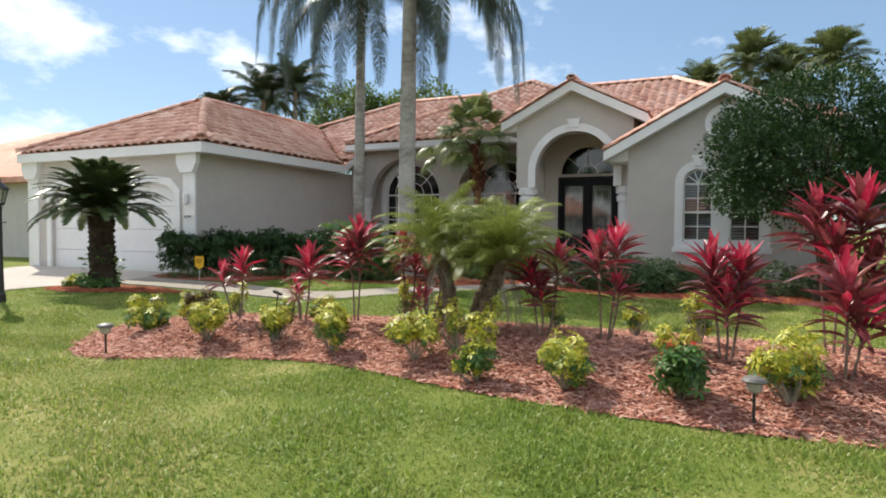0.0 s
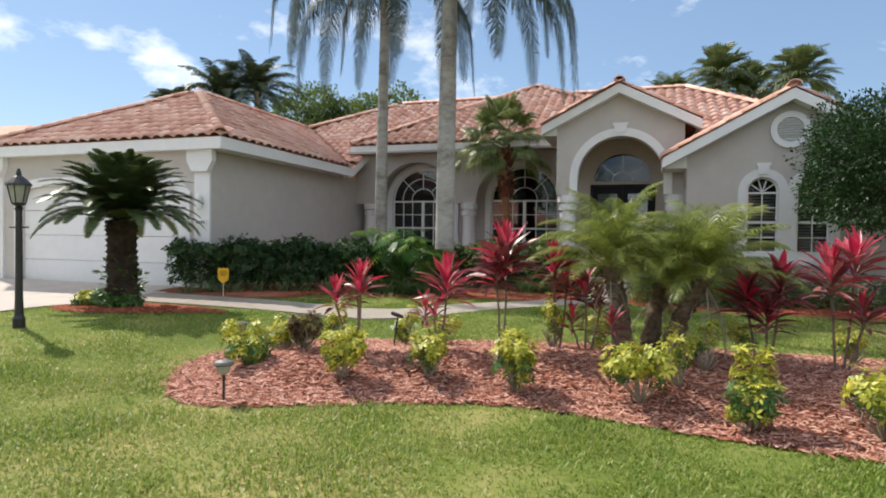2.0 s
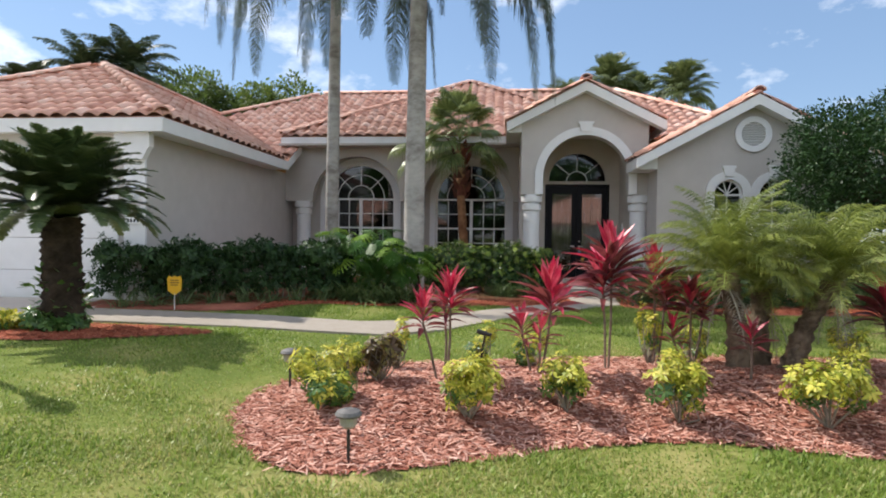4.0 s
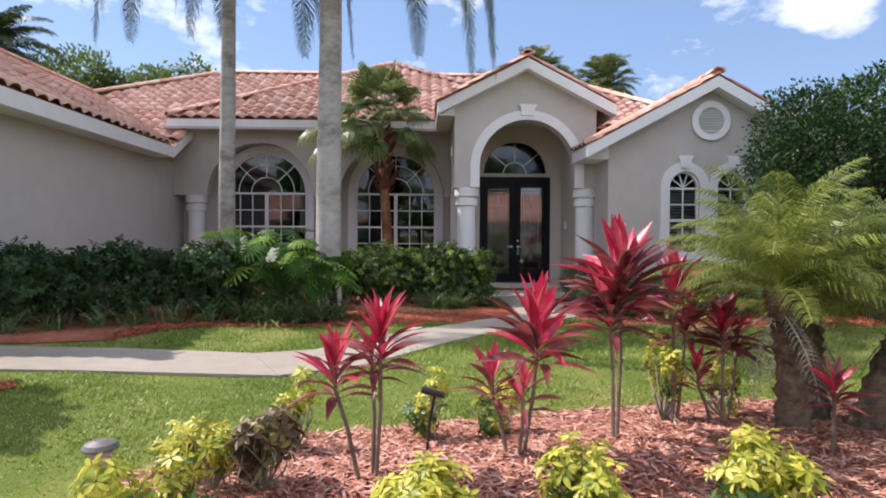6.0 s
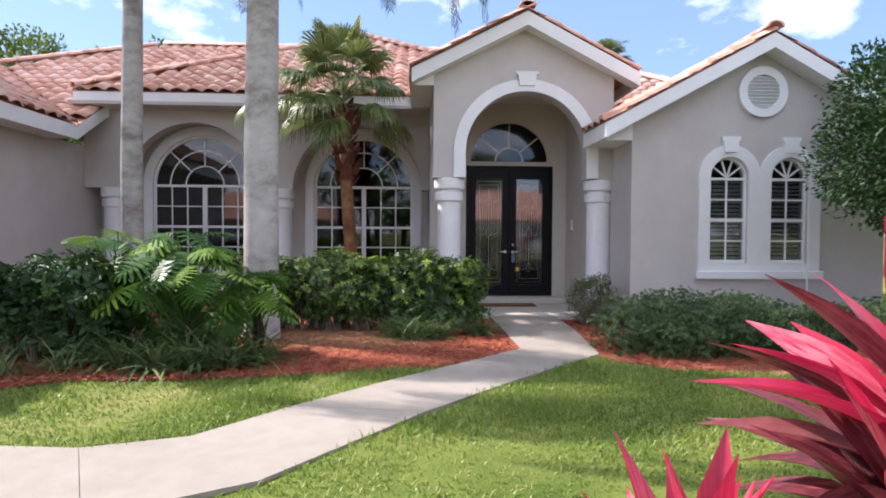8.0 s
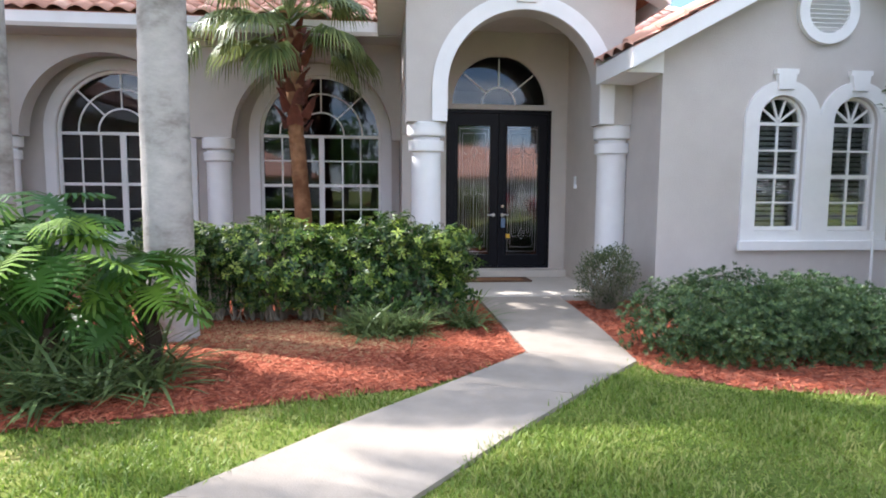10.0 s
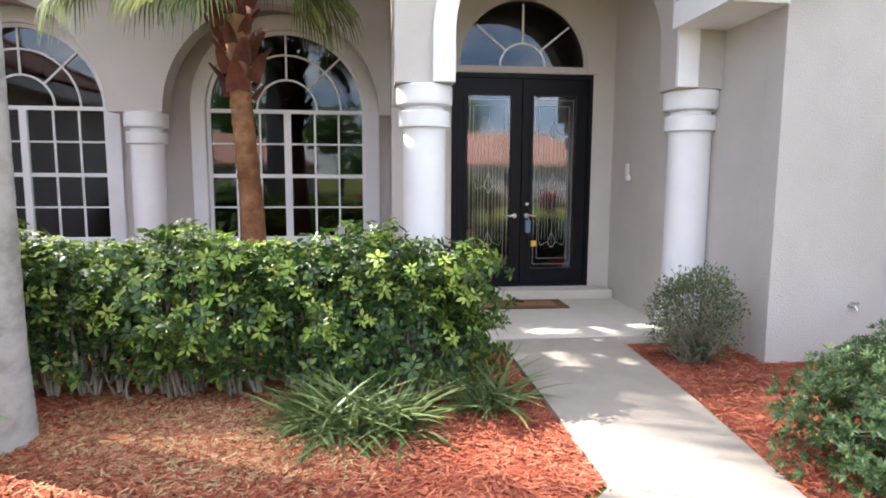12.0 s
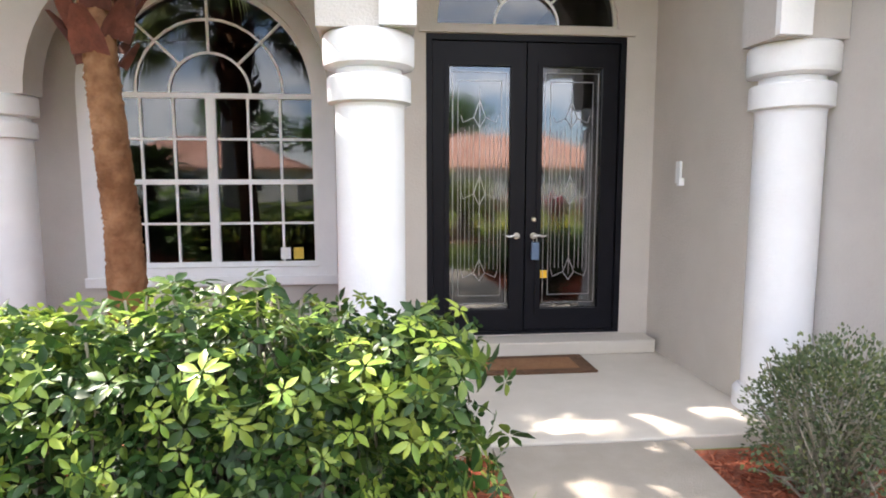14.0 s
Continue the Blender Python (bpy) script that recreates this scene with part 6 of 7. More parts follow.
def strap_clump(x, y, n, L, seed, label="clump of arching dark green strap leaves", zz=None):
    rng = np.random.default_rng(seed)
    z = float(ground_z(np.array(x), np.array(y))) + 0.01 if zz is None else zz
    t = holder("strap_clump", (x, y, z), label, "grass clump", "strap-leaved clumps")
    for k in range(int(n * 0.6)):
        a, el = rng.uniform(0, 2 * math.pi), radians(rng.uniform(28, 85))
        d = np.array([[math.cos(a) * math.cos(el), math.sin(a) * math.cos(el), math.sin(el)]])
        n0 = np.array([[-math.cos(a) * math.sin(el), -math.sin(a) * math.sin(el), math.cos(el)]])
        fr = frames_from(d, n0, L * rng.uniform(0.6, 1.15), 0.95)[0]
        o = new("blade", STRAP_ME[int(rng.integers(3))])
        o.parent = t
        o.matrix_basis = Matrix.Translation((rng.normal(0, 0.07), rng.normal(0, 0.07), -0.01)) @ Matrix(fr.tolist()).to_4x4()
    return t


rng = np.random.default_rng(8)
for i, (x, y) in enumerate(((-5.45, 13.6), (-5.22, 13.52), (-5.0, 13.58), (-5.3, 13.72), (-4.4, 13.85))):
    strap_clump(x, y, 250, 0.38, 300 + i, "clump of arching striped strap leaves before the hedge")
for i, (x, y) in enumerate(((-8.2, 11.75), (-7.85, 11.65), (-7.5, 11.7), (-7.2, 11.85), (-6.95, 12.05), (-7.0, 12.35), (-7.65, 12.0), (-8.4, 12.1), (-8.7, 11.9), (-7.3, 12.2))):
    strap_clump(x, y, 130, 0.5, 320 + i)
for i in range(9):
    strap_clump(-11.6 + 0.42 * i, 10.12 + 0.2 * i, 90, 0.36, 340 + i, "clump of strap leaves at the hedge's foot")


# ---- tree philodendron ----
def lobed_leaf():
    """A deeply cut leaf, fingers down both sides of a rib."""
    vs, fs = [], []

    def quad(a, b, c, d):
        n = len(vs)
        vs.extend([a, b, c, d])
        fs.extend([(n, n + 1, n + 2), (n, n + 2, n + 3)])
    N = 9
    for s in (-1, 1):
        for k in range(N):
            t = k / (N - 1)
            y0 = 0.03 + 0.5 * t
            L = (0.46 - 0.05 * (k % 2)) * math.sin(math.pi * (0.3 + 0.6 * t)) ** 0.8 + 0.03
            ang = radians(-35 + 105 * t)
            w = 0.034 + 0.008 * (k % 2)
            q = (s * L * math.cos(ang), y0 + L * math.sin(ang), -0.3 * L - 0.35 * y0 * y0)
            m = (s * L * 0.5 * math.cos(ang), y0 + L * 0.5 * math.sin(ang), -0.03 * L - 0.35 * y0 * y0)
            b0 = (0, y0 - w, -0.35 * y0 * y0)
            b1 = (0, y0 + w * 1.3, -0.35 * y0 * y0)
            mm0 = (m[0], m[1] - w, m[2])
            mm1 = (m[0], m[1] + w, m[2])
            e = tuple(m[i] + 0.75 * (q[i] - m[i]) for i in range(3))
            e0, e1 = (e[0], e[1] - 0.6 * w, e[2]), (e[0], e[1] + 0.7 * w, e[2])
            quad(b0, mm0, mm1, b1)
            quad(mm0, e0, e1, mm1)
            n = len(vs)
            vs.extend([e0, q, e1])
            fs.append((n, n + 1, n + 2))
    return np.array(vs), np.array(fs)


LEAF_PHIL = material("philodendron_leaf", (0.03, 0.085, 0.014), (0.26, 0.42, 0.05), 5, 0.42, 0.0, None, "object", 0.75, trans=0.28, spec=0.35, mid=(0.06, 0.15, 0.024))
PH_V, PH_F = lobed_leaf()
ph_me = tri_mesh("lobed_leaf", PH_V, PH_F)
ph_me.materials.append(LEAF_PHIL)


def philodendron(x, y, seed, n, hmax, label):
    rng = np.random.default_rng(seed)
    z = float(ground_z(np.array(x), np.array(y)))
    t = holder("philodendron", (x, y, z), label, "plant")
    part("stem", tube(bmesh.new(), [(0, 0, -0.05), (0.05, 0, 0.3), (0, 0.05, 0.55)], [0.07, 0.06, 0.05], 10), BARK_DARK, t)
    for k in range(n):
        u = k / n
        a = k * 2.4 + rng.uniform(-0.3, 0.3)
        el = radians(82 - 46 * u + rng.uniform(-8, 8))
        b = np.array([0, 0, 0.25 + 0.3 * (1 - u)])
        L = hmax * rng.uniform(0.55, 0.8)
        tip = b + np.array([math.cos(a) * math.cos(el), math.sin(a) * math.cos(el), math.sin(el)]) * L
        pet = part("petiole", tube(bmesh.new(), [b, (b + tip) / 2 + np.array([0, 0, 0.06]), tip], [0.014, 0.011, 0.007], 6), LEAF_MID, t)
        d = np.array([[math.cos(a), math.sin(a), rng.uniform(-0.7, 0.1)]])
        fr = frames_from(d, np.array([[0, 0, 1.0]]) + rng.normal(0, 0.4, (1, 3)), rng.uniform(0.42, 0.56))[0]
        o = new("lobed_leaf", ph_me)
        o.parent = t
        o.matrix_basis = Matrix.Translation(tip.tolist()) @ Matrix(fr.tolist()).to_4x4()
    return t


philodendron(-7.75, 12.25, 401, 38, 1.15, "big tree philodendron with deeply cut glossy leaves")
philodendron(-8.5, 12.4, 402, 22, 1.1, "tree philodendron with deeply cut leaves beside the palm")
philodendron(-7.05, 12.35, 403, 16, 0.6, "young philodendron with cut leaves at the palm's foot")
p3 = holder("understory_bush", (-8.0, 12.75, 0.21), "dense dark green bush behind the philodendron", "shrub")
rng = np.random.default_rng(404)
p, d = blob_points(rng, 500, (0, 0, 0.42), (0.85, 0.5, 0.46), 0.4)
v, f = whorls(rng, p[p[:, 2] > 0.03], d[p[:, 2] > 0.03], 0.09, WHORL6_V, WHORL6_F)
link("foliage", tri_mesh("foliage", v, f), LEAF_MID, p3)


# ---- small fixtures ----
IRON = material("black_iron", (0.012, 0.012, 0.013), (0.03, 0.03, 0.032), 12, 0.45, 0.1, 60)
FROST = material("frosted_lens", (0.28, 0.27, 0.24), (0.38, 0.37, 0.33), 10, 0.3, spec=0.6)


def path_light(x, y, seed):
    z = bed_z(x, y)
    t = holder("path_light", (x, y, z), "small solar garden light on a black stake", "garden light", "solar lights along the bed")
    part("stake", lathe(bmesh.new(), [(0.011, -0.05), (0.012, 0.24)], 8), IRON, t)
    part("lens", lathe(bmesh.new(), [(0.035, 0.24), (0.055, 0.26), (0.062, 0.32)], 16), FROST, t)
    part("cap", lathe(bmesh.new(), [(0.085, 0.318), (0.09, 0.33), (0.075, 0.35), (0.03, 0.365)], 18), material("grey_cap", (0.09, 0.085, 0.08), (0.17, 0.16, 0.15), 9, 0.5), t, "grey cap")
    return t


for i, (x, y) in enumerate(((-6.34, 4.57), (-7.26, 6.02), (0.27, 5.05))):
    path_light(x, y, i)
sp = holder("spotlight", (-5.57, 6.55, bed_z(-5.57, 6.55)), "black garden spotlight on a tilted stake", "garden light")
part("stake", tube(bmesh.new(), [(0, 0, -0.04), (0.02, 0, 0.2), (0.05, 0.0, 0.36)], [0.01, 0.01, 0.01], 8), IRON, sp)
part("head", tube(bmesh.new(), [(-0.03, 0.0, 0.40), (0.0, 0, 0.39), (0.11, 0, 0.36)], [0.02, 0.024, 0.018], 12), IRON, sp)

# yard sign
sz = float(ground_z(np.array(-10.62), np.array(9.92)))
sign = holder("yard_sign", (-10.62, 9.95, sz), "yellow shield-shaped yard sign on a thin stake", "sign")
part("stake", lathe(bmesh.new(), [(0.008, -0.05), (0.008, 0.3)], 8), VINYL, sign)
part("board", slab_loops(bmesh.new(), [(-0.13, 0.34), (0, 0.26), (0.13, 0.34), (0.14, 0.55), (0.11, 0.6), (0.04, 0.57), (0, 0.6), (-0.04, 0.57), (-0.11, 0.6), (-0.14, 0.55)], [], facing_y(-0.006), 0.012), YELLOW, sign)
for k, (w, zz) in enumerate(((0.16, 0.51), (0.18, 0.47), (0.14, 0.43))):
    part("lettering", box(bmesh.new(), -w / 2, w / 2, -0.0085, -0.0065, zz, zz + 0.016), material("dark_print", (0.12, 0.07, 0.02), (0.18, 0.1, 0.03), 9, 0.6), sign)
sign.rotation_euler = (0, 0, radians(18))
sign.scale = (0.78, 1.0, 0.94)

# lamp post
lx, ly = -10.2, 5.6
lz = float(ground_z(np.array(lx), np.array(ly)))
lamp = holder("lamp_post", (lx, ly, lz), "black iron post lantern on the lawn by the drive", "lamp post")
part("post", lathe(bmesh.new(), [(0.07, -0.05), (0.07, 0.12), (0.05, 0.16), (0.042, 0.5), (0.036, 1.45), (0.05, 1.48), (0.03, 1.5)], 16), IRON, lamp)
part("ladder_bar", tube(bmesh.new(), [(-0.16, 0, 1.25), (0.16, 0, 1.25)], [0.012, 0.012], 8), IRON, lamp)
part("gallery", lathe(bmesh.new(), [(0.03, 1.5), (0.075, 1.53), (0.08, 1.55)], 12), IRON, lamp)
part("glass", lathe(bmesh.new(), [(0.07, 1.552), (0.115, 1.76)], 6), FROST, lamp, "clear bevelled lantern glass")
for k in range(6):
    a = k * math.pi / 3
    part("rib", tube(bmesh.new(), [(0.073 * math.cos(a), 0.073 * math.sin(a), 1.55), (0.12 * math.cos(a), 0.12 * math.sin(a), 1.765)], [0.008, 0.008], 6), IRON, lamp)
part("roof", lathe(bmesh.new(), [(0.145, 1.762), (0.14, 1.785), (0.07, 1.86), (0.03, 1.89), (0.03, 1.92), (0.012, 1.97)], 12), IRON, lamp)

# thin white pole by the twin windows
pole = part("white_stake", lathe(bmesh.new(), [(0.015, 0.0), (0.015, 0.92), (0.022, 0.925), (0.022, 0.98)], 10), VINYL)
pole.location = (0.71, 14.4, 0.22)
tagged(pole, "thin white plastic pole beside the wall", "pole")
tap = holder("hose_tap", (-1.25, QY, 0.7), "small metal hose tap on the gable wall", "tap")
part("pipe", tube(bmesh.new(), [(0, 0, 0), (0, -0.07, 0), (0, -0.09, -0.03)], [0.012, 0.012, 0.01], 8), STEEL, tap)
part("wheel", lathe(bmesh.new(), [(0.03, 0.03), (0.03, 0.04)], 12, (0, -0.06)), STEEL, tap)


# ---- distance: trees, palms and houses ----
def far_tree(x, y, h, r, seed, mat, label="leafy tree far behind the house", per=170, leaf=0.36):
    rng = np.random.default_rng(seed)
    cl = [(rng.uniform(-0.8, 0.8) * r, rng.uniform(-0.5, 0.5) * r, h * rng.uniform(0.55, 0.88), r * rng.uniform(0.32, 0.55), 0.75) for _ in range(14)]
    return leafy_tree("tree", x, y, 0.0, [(0, 0, -0.1), (0.1, 0, h * 0.3), (0, 0, h * 0.6)], [0.3, 0.25, 0.18], cl, per, leaf, mat, seed, label, "trees behind the house", SMALL_V, SMALL_F, 0.2, 0.45)


def far_palm(x, y, h, seed, mat, label, fan=False, L=3.0):
    rng = np.random.default_rng(seed)
    t = holder("palm_tree", (x, y, 0), label, "palm", "palms behind the house")
    v, f = trunk_mesh([(0, 0, -0.1), (0.1, 0, h * 0.5), (0, 0, h)], [0.24, 0.18, 0.16], 10, 0.05, 0.3)
    link("trunk", tri_mesh("trunk", v, f, False), BARK_GREY, t)
    for k in range(90 if fan else 30):
        u = k / (90 if fan else 30)
        if fan and k % 2:
            v, f = fan_leaf(rng, (0, 0, h - 0.6 * u), k * 2.4 + rng.uniform(-0.4, 0.4), 92 - 110 * u + rng.uniform(-15, 15), rng.uniform(0.7, 1.5), rng.uniform(0.9, 1.3), 11, 100, 0.1 + 0.9 * u)
        elif fan:
            v, f = frond(rng, (0, 0, h - 0.3), k * 2.4 + rng.uniform(-0.4, 0.4), rng.uniform(1.9, 2.7), 88 - 90 * u + rng.uniform(-12, 12), rng.uniform(30, 90), 26, 0.6, 0.06, 0.25, 0.9, 0.5, 1.6)
        else:
            v, f = frond(rng, (0, 0, h), k * 2.4, L * rng.uniform(0.85, 1.1), 80 - 95 * u, rng.uniform(60, 95), 40, 0.7, 0.085, 0.35, 0.5, 0.3)
        link("frond", tri_mesh("frond", v, f), mat, t)
    return t


FAN_FAR = material("far_fan_leaf", (0.035, 0.06, 0.022), (0.22, 0.26, 0.10), 2, 0.45, 0, None, "island", 0.6, trans=0.3)
PALM_FAR = material("far_palm_leaf", (0.018, 0.034, 0.016), (0.075, 0.105, 0.045), 2, 0.5, 0, None, "island", 0.6, trans=0.25)
far_palm(-29.5, 33.5, 10.4, 501, PALM_FAR, "royal palm with feathery crown beyond the garage", L=3.4)
far_palm(-27.5, 34.5, 11.0, 502, PALM_FAR, "tall royal palm beyond the garage", L=3.4)
far_palm(-31.5, 31.5, 9.2, 503, PALM_FAR, "shorter palm beyond the garage", L=2.4)
far_palm(1.6, 42.0, 11.9, 504, FAN_FAR, "tall fan palm with full crown behind the house", True)
far_palm(5.6, 40.0, 11.0, 505, FAN_FAR, "fan palm leaning over the roof line", True)
far_palm(-1.2, 43.0, 10.6, 507, FAN_FAR, "lower fan palm behind the porch roof", True)
far_palm(3.6, 44.0, 11.2, 506, FAN_FAR, "fan palm behind its neighbours", True)
far_tree(-27.5, 44.0, 14.2, 5.4, 510, LEAF_FAR, "broad pale green tree behind the garage", 260, 0.3)
far_tree(-22.0, 44.5, 13.8, 4.2, 511, LEAF_FAR, "broad pale green tree behind the main roof", 260, 0.3)
far_tree(-17.5, 48.0, 13.2, 2.6, 512, LEAF_MID, "dark green treetop behind the main roof")
far_tree(-12.5, 50.0, 13.0, 2.2, 513, LEAF_MID, "small dark treetop behind the main roof")
far_tree(9.5, 30.0, 6.5, 4.0, 514, LEAF_DARK, "dark tree beyond the garden's end")
far_tree(5.6, 13.6, 4.0, 2.0, 515, LEAF_DARK, "dark shrubby tree beside the gable wing", 700, 0.14)
far_tree(14.0, 26.0, 7.5, 4.5, 516, LEAF_MID, "green tree beyond the garden's end")
far_tree(-40.0, 30.0, 7.0, 4.5, 517, LEAF_MID, "green tree beyond the next house")

PALE_WALL = material("pale_house_wall", (0.50, 0.48, 0.46), (0.60, 0.58, 0.55), 2, 0.9, 0.2, 40)
FAR_ROOF = material("far_tile_roof", (0.50, 0.24, 0.17), (0.72, 0.42, 0.33), 3.0, 0.85, 0.6, 14, mid=(0.60, 0.31, 0.22))


def plain_house(x0, x1, y0, y1, wall_h, ridge, label, door_side):
    h = holder("house", ((x0 + x1) / 2, (y0 + y1) / 2, 0), label, "house", "neighbouring houses")
    w, d = (x1 - x0) / 2, (y1 - y0) / 2
    part("wall", box(bmesh.new(), -w, w, -d, d, 0, wall_h), PALE_WALL, h)
    o = 0.5
    bm = bmesh.new()
    k = min(w, d) + o
    A = [(-w - o, -d - o, wall_h), (w + o, -d - o, wall_h), (w + o, d + o, wall_h), (-w - o, d + o, wall_h)]
    R = [(-w - o + k, 0, ridge), (w + o - k, 0, ridge)] if w > d else [(0, -d - o + k, ridge), (0, d + o - k, ridge)]
    va = [bm.verts.new(p) for p in A]
    vb = [bm.verts.new((p[0], p[1], p[2] - 0.2)) for p in A]
    vr = [bm.verts.new(p) for p in R]
    if w > d:
        for q in ((va[0], va[1], vr[1], vr[0]), (va[1], va[2], vr[1]), (va[2], va[3], vr[0], vr[1]), (va[3], va[0], vr[0])):
            bm.faces.new(q)
    else:
        for q in ((va[0], va[1], vr[0]), (va[1], va[2], vr[1], vr[0]), (va[2], va[3], vr[1]), (va[3], va[0], vr[0], vr[1])):
            bm.faces.new(q)
    for i in range(4):
        j = (i + 1) % 4
        bm.faces.new([va[i], va[j], vb[j], vb[i]])
    bm.faces.new(vb)
    bmesh.ops.recalc_face_normals(bm, faces=bm.faces[:])
    part("roof", bm, FAR_ROOF, h, "terracotta tile roof")
    s = door_side * (d + 0.02)
    for k in range(3):
        cx = -w * 0.6 + k * w * 0.6
        win = part("window", box(bmesh.new(), cx - 0.7, cx + 0.7, min(s, s - door_side * 0.06), max(s, s - door_side * 0.06), 1.0, 2.3), BLACK, h)
        part("frame", slab_loops(bmesh.new(), [(cx - 0.8, 0.9), (cx + 0.8, 0.9), (cx + 0.8, 2.4), (cx - 0.8, 2.4)], [[(cx - 0.7, 1.0), (cx + 0.7, 1.0), (cx + 0.7, 2.3), (cx - 0.7, 2.3)]], facing_y(s - 0.03), 0.06), WHITE, win)
    return h


plain_house(-38.0, -22.5, 13.5, 26.0, 3.2, 6.2, "pale single-storey house with a tile roof beyond the driveway", -1)
plain_house(-4.0, 16.0, -38.0, -26.0, 3.0, 6.0, "pale single-storey house with an orange tile roof across the street", 1)
plain_house(-30.0, -12.0, -40.0, -28.0, 3.0, 6.0, "single-storey house with a tile roof across the street", 1)
for i, (x, y, h, r) in enumerate(((-9, -34, 9, 4), (-6, -24, 4.5, 2.2), (20, -34, 9, 4.5), (-34, -30, 9, 4.5), (4, -46, 11, 5), (-20, -46, 11, 5))):
    far_tree(x, y, h, r, 530 + i, LEAF_MID, "leafy tree across the street", 60, 0.55)
ROAD = material("asphalt", (0.04, 0.04, 0.042), (0.065, 0.064, 0.062), 3, 0.95, 0.5, 60)
road = part("road", box(bmesh.new(), -200, 200, -21.0, -14.5, 0.004, 0.012), ROAD)
tagged(road, "grey asphalt street before the garden", "road", kind="structure")

# ---- mulch chips and grass ----
rng = np.random.default_rng(900)
CHIP_V = np.array([(-0.5, 0, 0), (0.5, -0.07, 0.02), (0.46, 0.09, 0.0), (-0.45, 0.12, 0.03), (0, 0.02, 0.09)], float)
CHIP_F = np.array([(0, 1, 4), (1, 2, 4), (2, 3, 4), (3, 0, 4)])
CHIP_PALE = material("weathered_mulch_chip", (0.16, 0.055, 0.04), (0.70, 0.45, 0.37), 8, 0.9, 0, None, "island", 0.85, spec=0.15, mid=(0.44, 0.19, 0.135))
CHIP_RED = material("red_mulch_chip", (0.14, 0.03, 0.018), (0.56, 0.21, 0.125), 3, 0.9, 0, None, "island", 0.75, spec=0.15, mid=(0.34, 0.09, 0.048))


def chips(name, poly, n, size, mat, label, mound=None, window=None, ragged=0.03):
    xs, ys = [p[0] for p in poly], [p[1] for p in poly]
    x0, x1, y0, y1 = window or (min(xs) - 0.05, max(xs) + 0.05, min(ys) - 0.05, max(ys) + 0.05)
    x, y = rng.uniform(x0, x1, n), rng.uniform(y0, y1, n)
    k = inside(poly, x + rng.normal(0, ragged, n), y + rng.normal(0, ragged, n))
    x, y = x[k], y[k]
    z = ground_z(x, y) + 0.014 + (mound(x, y) if mound else 0) + rng.uniform(0, 0.018, len(x))
    m = len(x)
    a = rng.uniform(0, 2 * np.pi, m)
    al = np.stack([np.cos(a), np.sin(a), rng.normal(0, 0.22, m)], 1)
    fr = frames_from(al, np.stack([rng.normal(0, 0.3, m), rng.normal(0, 0.3, m), np.ones(m)], 1), size * rng.uniform(0.5, 1.5, m), 1.0)
    fr = fr[:, :, [1, 0, 2]]
    v, f = scatter(CHIP_V, CHIP_F, fr, np.stack([x, y, z], 1))
    return tagged(link(name, tri_mesh(name, v, f), mat), label, "mulch", kind="stuff")


chips("mulch_chips", BED, 80000, 0.07, CHIP_PALE, "loose shredded red-brown wood mulch, weathered pale", bed_mound_at)
chips("mulch_chips", HOUSE_BED, 90000, 0.055, CHIP_RED, "loose bright red wood mulch by the house", None, (-9.4, -3.9, 9.8, 15.4))
chips("mulch_chips", SIDE_BED, 28000, 0.055, CHIP_RED, "loose red wood mulch below the gable", None, (-3.2, 2.0, 11.6, 15.2))
chips("mulch_chips", CYCAD_BED, 9000, 0.05, CHIP_RED, "loose red mulch round the sago palm")

STRAW = [(-7.05, 13.5), (-6.5, 13.15), (-5.9, 12.95), (-5.2, 13.1), (-5.0, 13.5), (-5.6, 14.15), (-6.9, 14.2)]
CHIP_TAN = material("dry_straw_mulch", (0.24, 0.11, 0.06), (0.60, 0.41, 0.23), 4, 0.95, 0, None, "island", 0.75, spec=0.1, mid=(0.45, 0.27, 0.14))
chips("pine_straw", STRAW, 60000, 0.042, CHIP_TAN, "dry tan straw mulch before the hedge", None, (-7.6, -4.5, 12.5, 14.7), 0.2)

BLADE = material("grass_blade", (0.075, 0.155, 0.02), (0.56, 0.49, 0.22), 1.1, 0.45, 0, None, "island", 0.55, trans=0.42, spec=0.35, mid=(0.24, 0.335, 0.055))
BLADE_V = np.array([(-0.5, 0, 0), (0.5, 0, 0), (-0.32, 0.55, 0.05), (0.32, 0.55, 0.05), (0, 1, -0.12)], float)
BLADE_F = np.array([(0, 1, 3), (0, 3, 2), (2, 3, 4)])
GRASS_HOLES = [BED, WALK, HOUSE_BED, SIDE_BED, CYCAD_BED, DRIVEWAY]


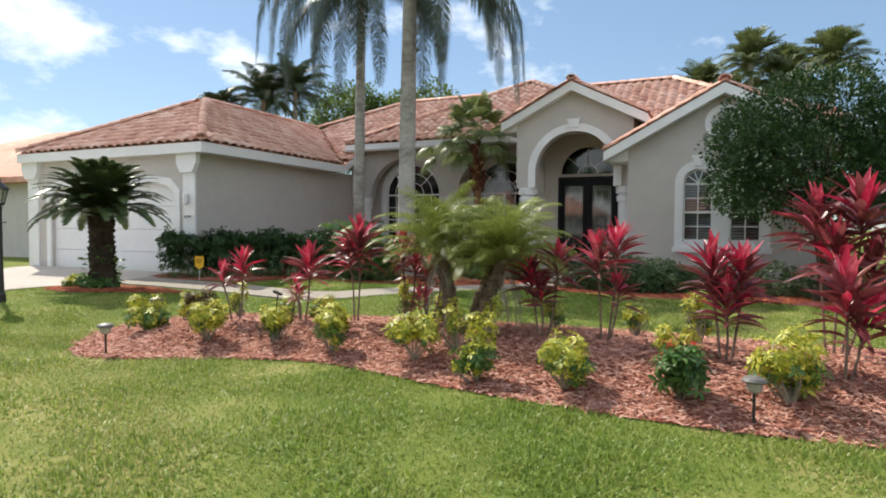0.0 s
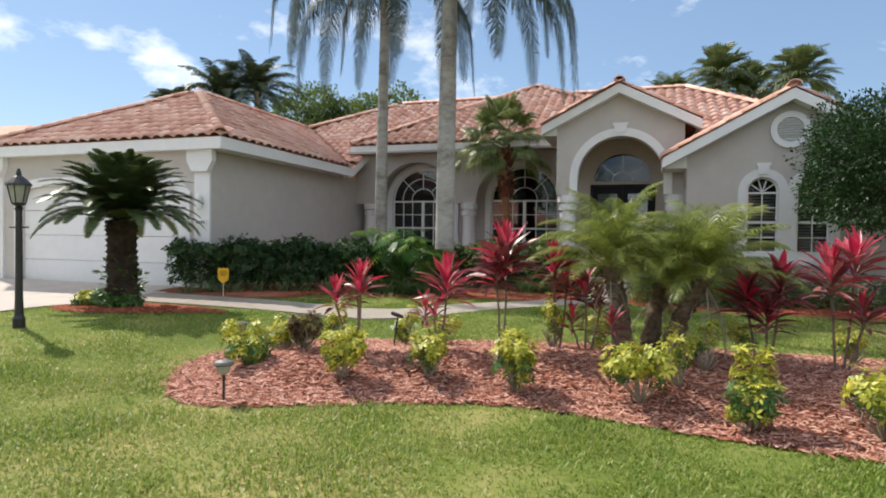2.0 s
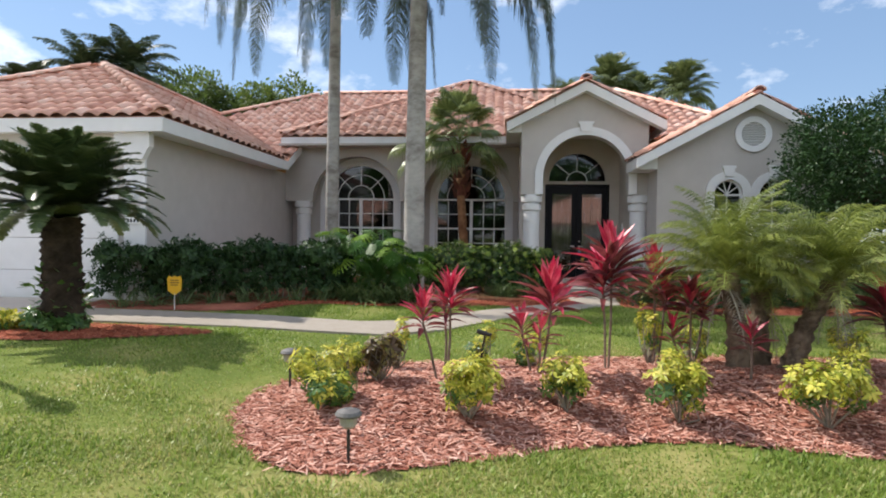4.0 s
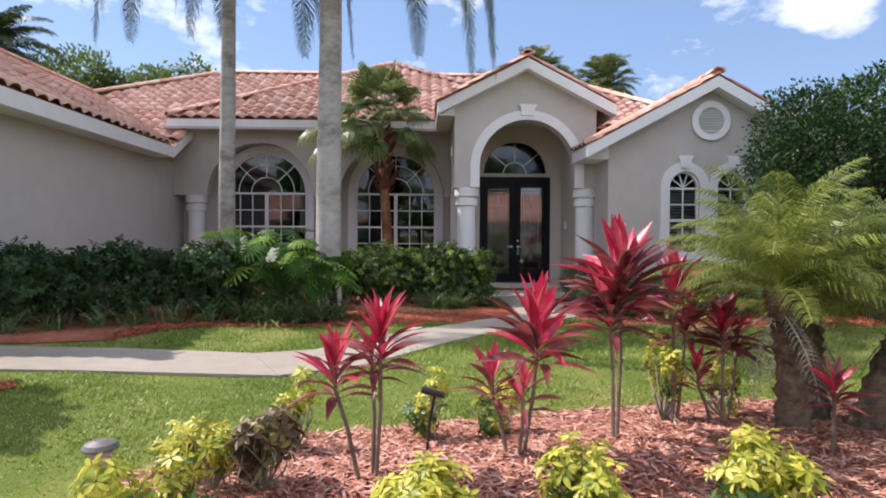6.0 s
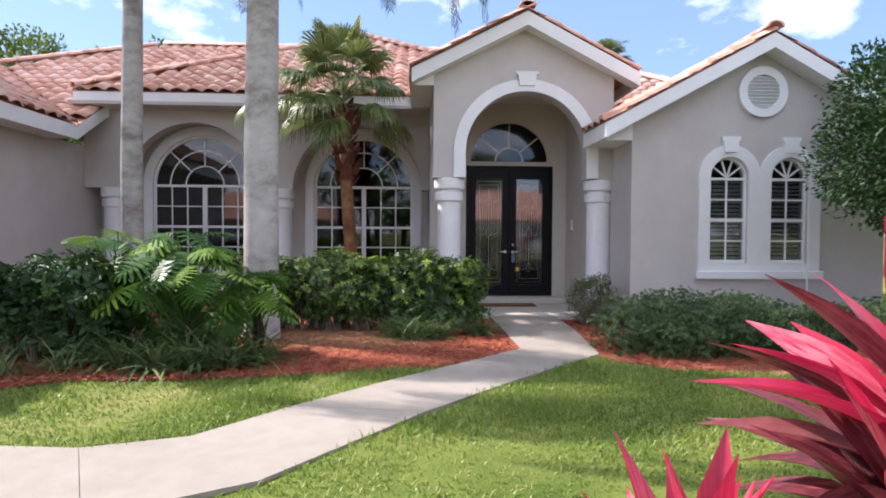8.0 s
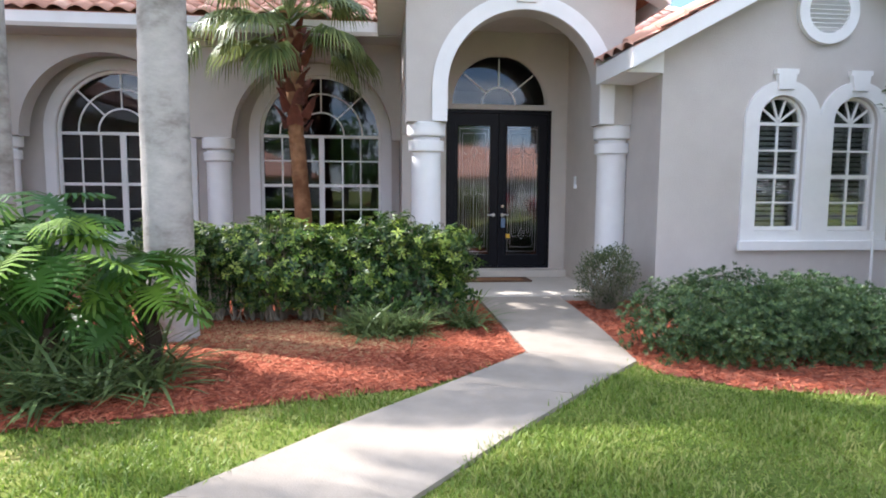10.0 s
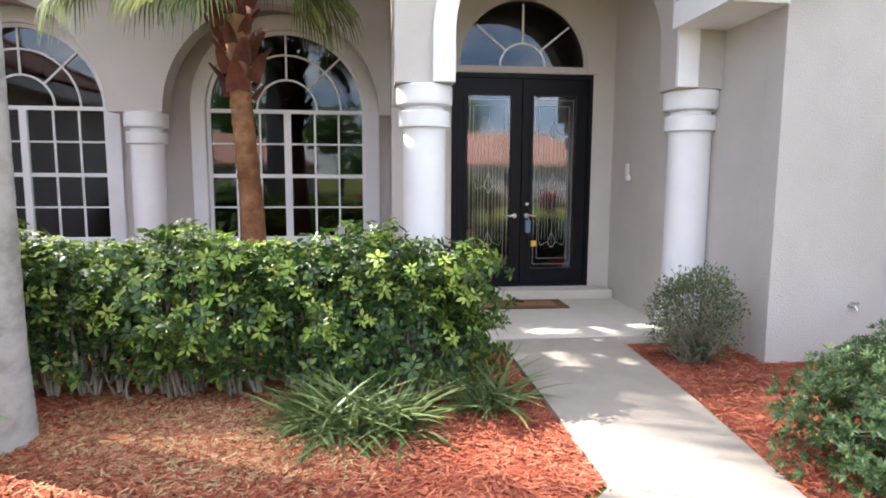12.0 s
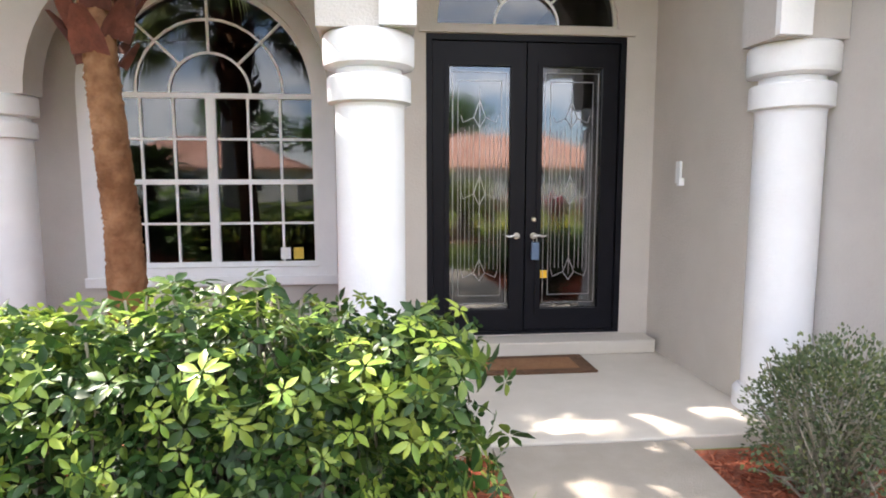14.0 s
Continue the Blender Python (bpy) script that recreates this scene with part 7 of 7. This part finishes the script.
def grass(n, x0, x1, y0, y1, length, wide):
    x, y = rng.uniform(x0, x1, n), rng.uniform(y0, y1, n)
    ok = np.ones(n, bool)
    jx, jy = x + rng.normal(0, 0.035, n), y + rng.normal(0, 0.035, n)
    for poly in GRASS_HOLES:
        ok &= ~inside(poly, jx, jy)
    ok &= ~((y > 14.5) & (x < 2.2) & (x > -12)) & ~((x > -4.1) & (x < -2.9) & (y > 12.7))
    thin = np.sin(1.7 * x + 1.3 * np.sin(2.1 * y)) * np.sin(1.9 * y + 1.1 * np.sin(1.3 * x)) + 0.35 * np.sin(5.3 * x + 2 * y) * np.sin(4.7 * y - x)
    ok &= rng.random(n) < smooth(np.minimum(np.minimum(x - x0, x1 - x), np.minimum(y - y0, y1 - y)) / 0.9)
    ok &= rng.random(n) > 0.55 * smooth((thin - 0.15) / 0.6)
    x, y = x[ok], y[ok]
    m = len(x)
    a = rng.uniform(0, 2 * np.pi, m)
    el = np.radians(rng.uniform(18, 78, m))
    al = np.stack([np.cos(a) * np.cos(el), np.sin(a) * np.cos(el), np.sin(el)], 1)
    nr = np.stack([-np.cos(a) * np.sin(el), -np.sin(a) * np.sin(el), np.cos(el)], 1)
    lump = 0.75 + 0.35 * np.sin(x * 3.1 + np.sin(y * 2.3)) * np.sin(y * 2.7 + 1)
    L = length * rng.uniform(0.5, 1.2, m) * lump
    fr = frames_from(al, nr, L, 1.0)
    fr[:, :, 0] *= (wide / L)[:, None]
    return scatter(BLADE_V, BLADE_F, fr, np.stack([x, y, ground_z(x, y) - 0.004], 1))


for nm, args in (("near", (250000, -9.2, 4.0, 0.4, 6.2, 0.068, 0.0125)), ("middle", (120000, -9.5, 2.6, 6.2, 13.0, 0.062, 0.0125)), ("left", (45000, -12.5, -7.0, 3.0, 10.2, 0.045, 0.012)),
                 ("walk", (90000, -7.6, -1.0, 9.3, 12.7, 0.08, 0.0105)), ("far", (30000, 2.0, 9.0, 4.0, 13.0, 0.07, 0.016))):
    v, f = grass(*args)
    tagged(link("grass", tri_mesh("grass", v, f), BLADE), "short mown green grass with yellowish blades", "grass", kind="stuff")

# ---- roof tiles ----
for deck, fr, pos, near in TILE_ROWS:
    order = np.argsort(((pos - np.array([-5.5, 8.0, 2.0])) ** 2).sum(1))
    single, rest = pos[order[:near]], pos[order[near:]]
    if near and "roof_tile" in bpy.data.meshes and not tile_mesh.materials:
        tile_mesh.materials.append(TILE_OB)
    m3 = Matrix([list(map(float, r)) for r in fr]).to_4x4()
    for p in single:
        o = new("roof_tile", tile_mesh)
        o.parent = deck
        o.matrix_basis = Matrix.Translation(p.tolist()) @ m3
    if len(rest):
        v, f = scatter(TILE_V, TILE_F, np.repeat(fr[None], len(rest), 0), rest)
        ob = link("roof_tiles", tri_mesh("roof_tiles", v, f, False), TILE, deck)
        ob["kind"] = "stuff"
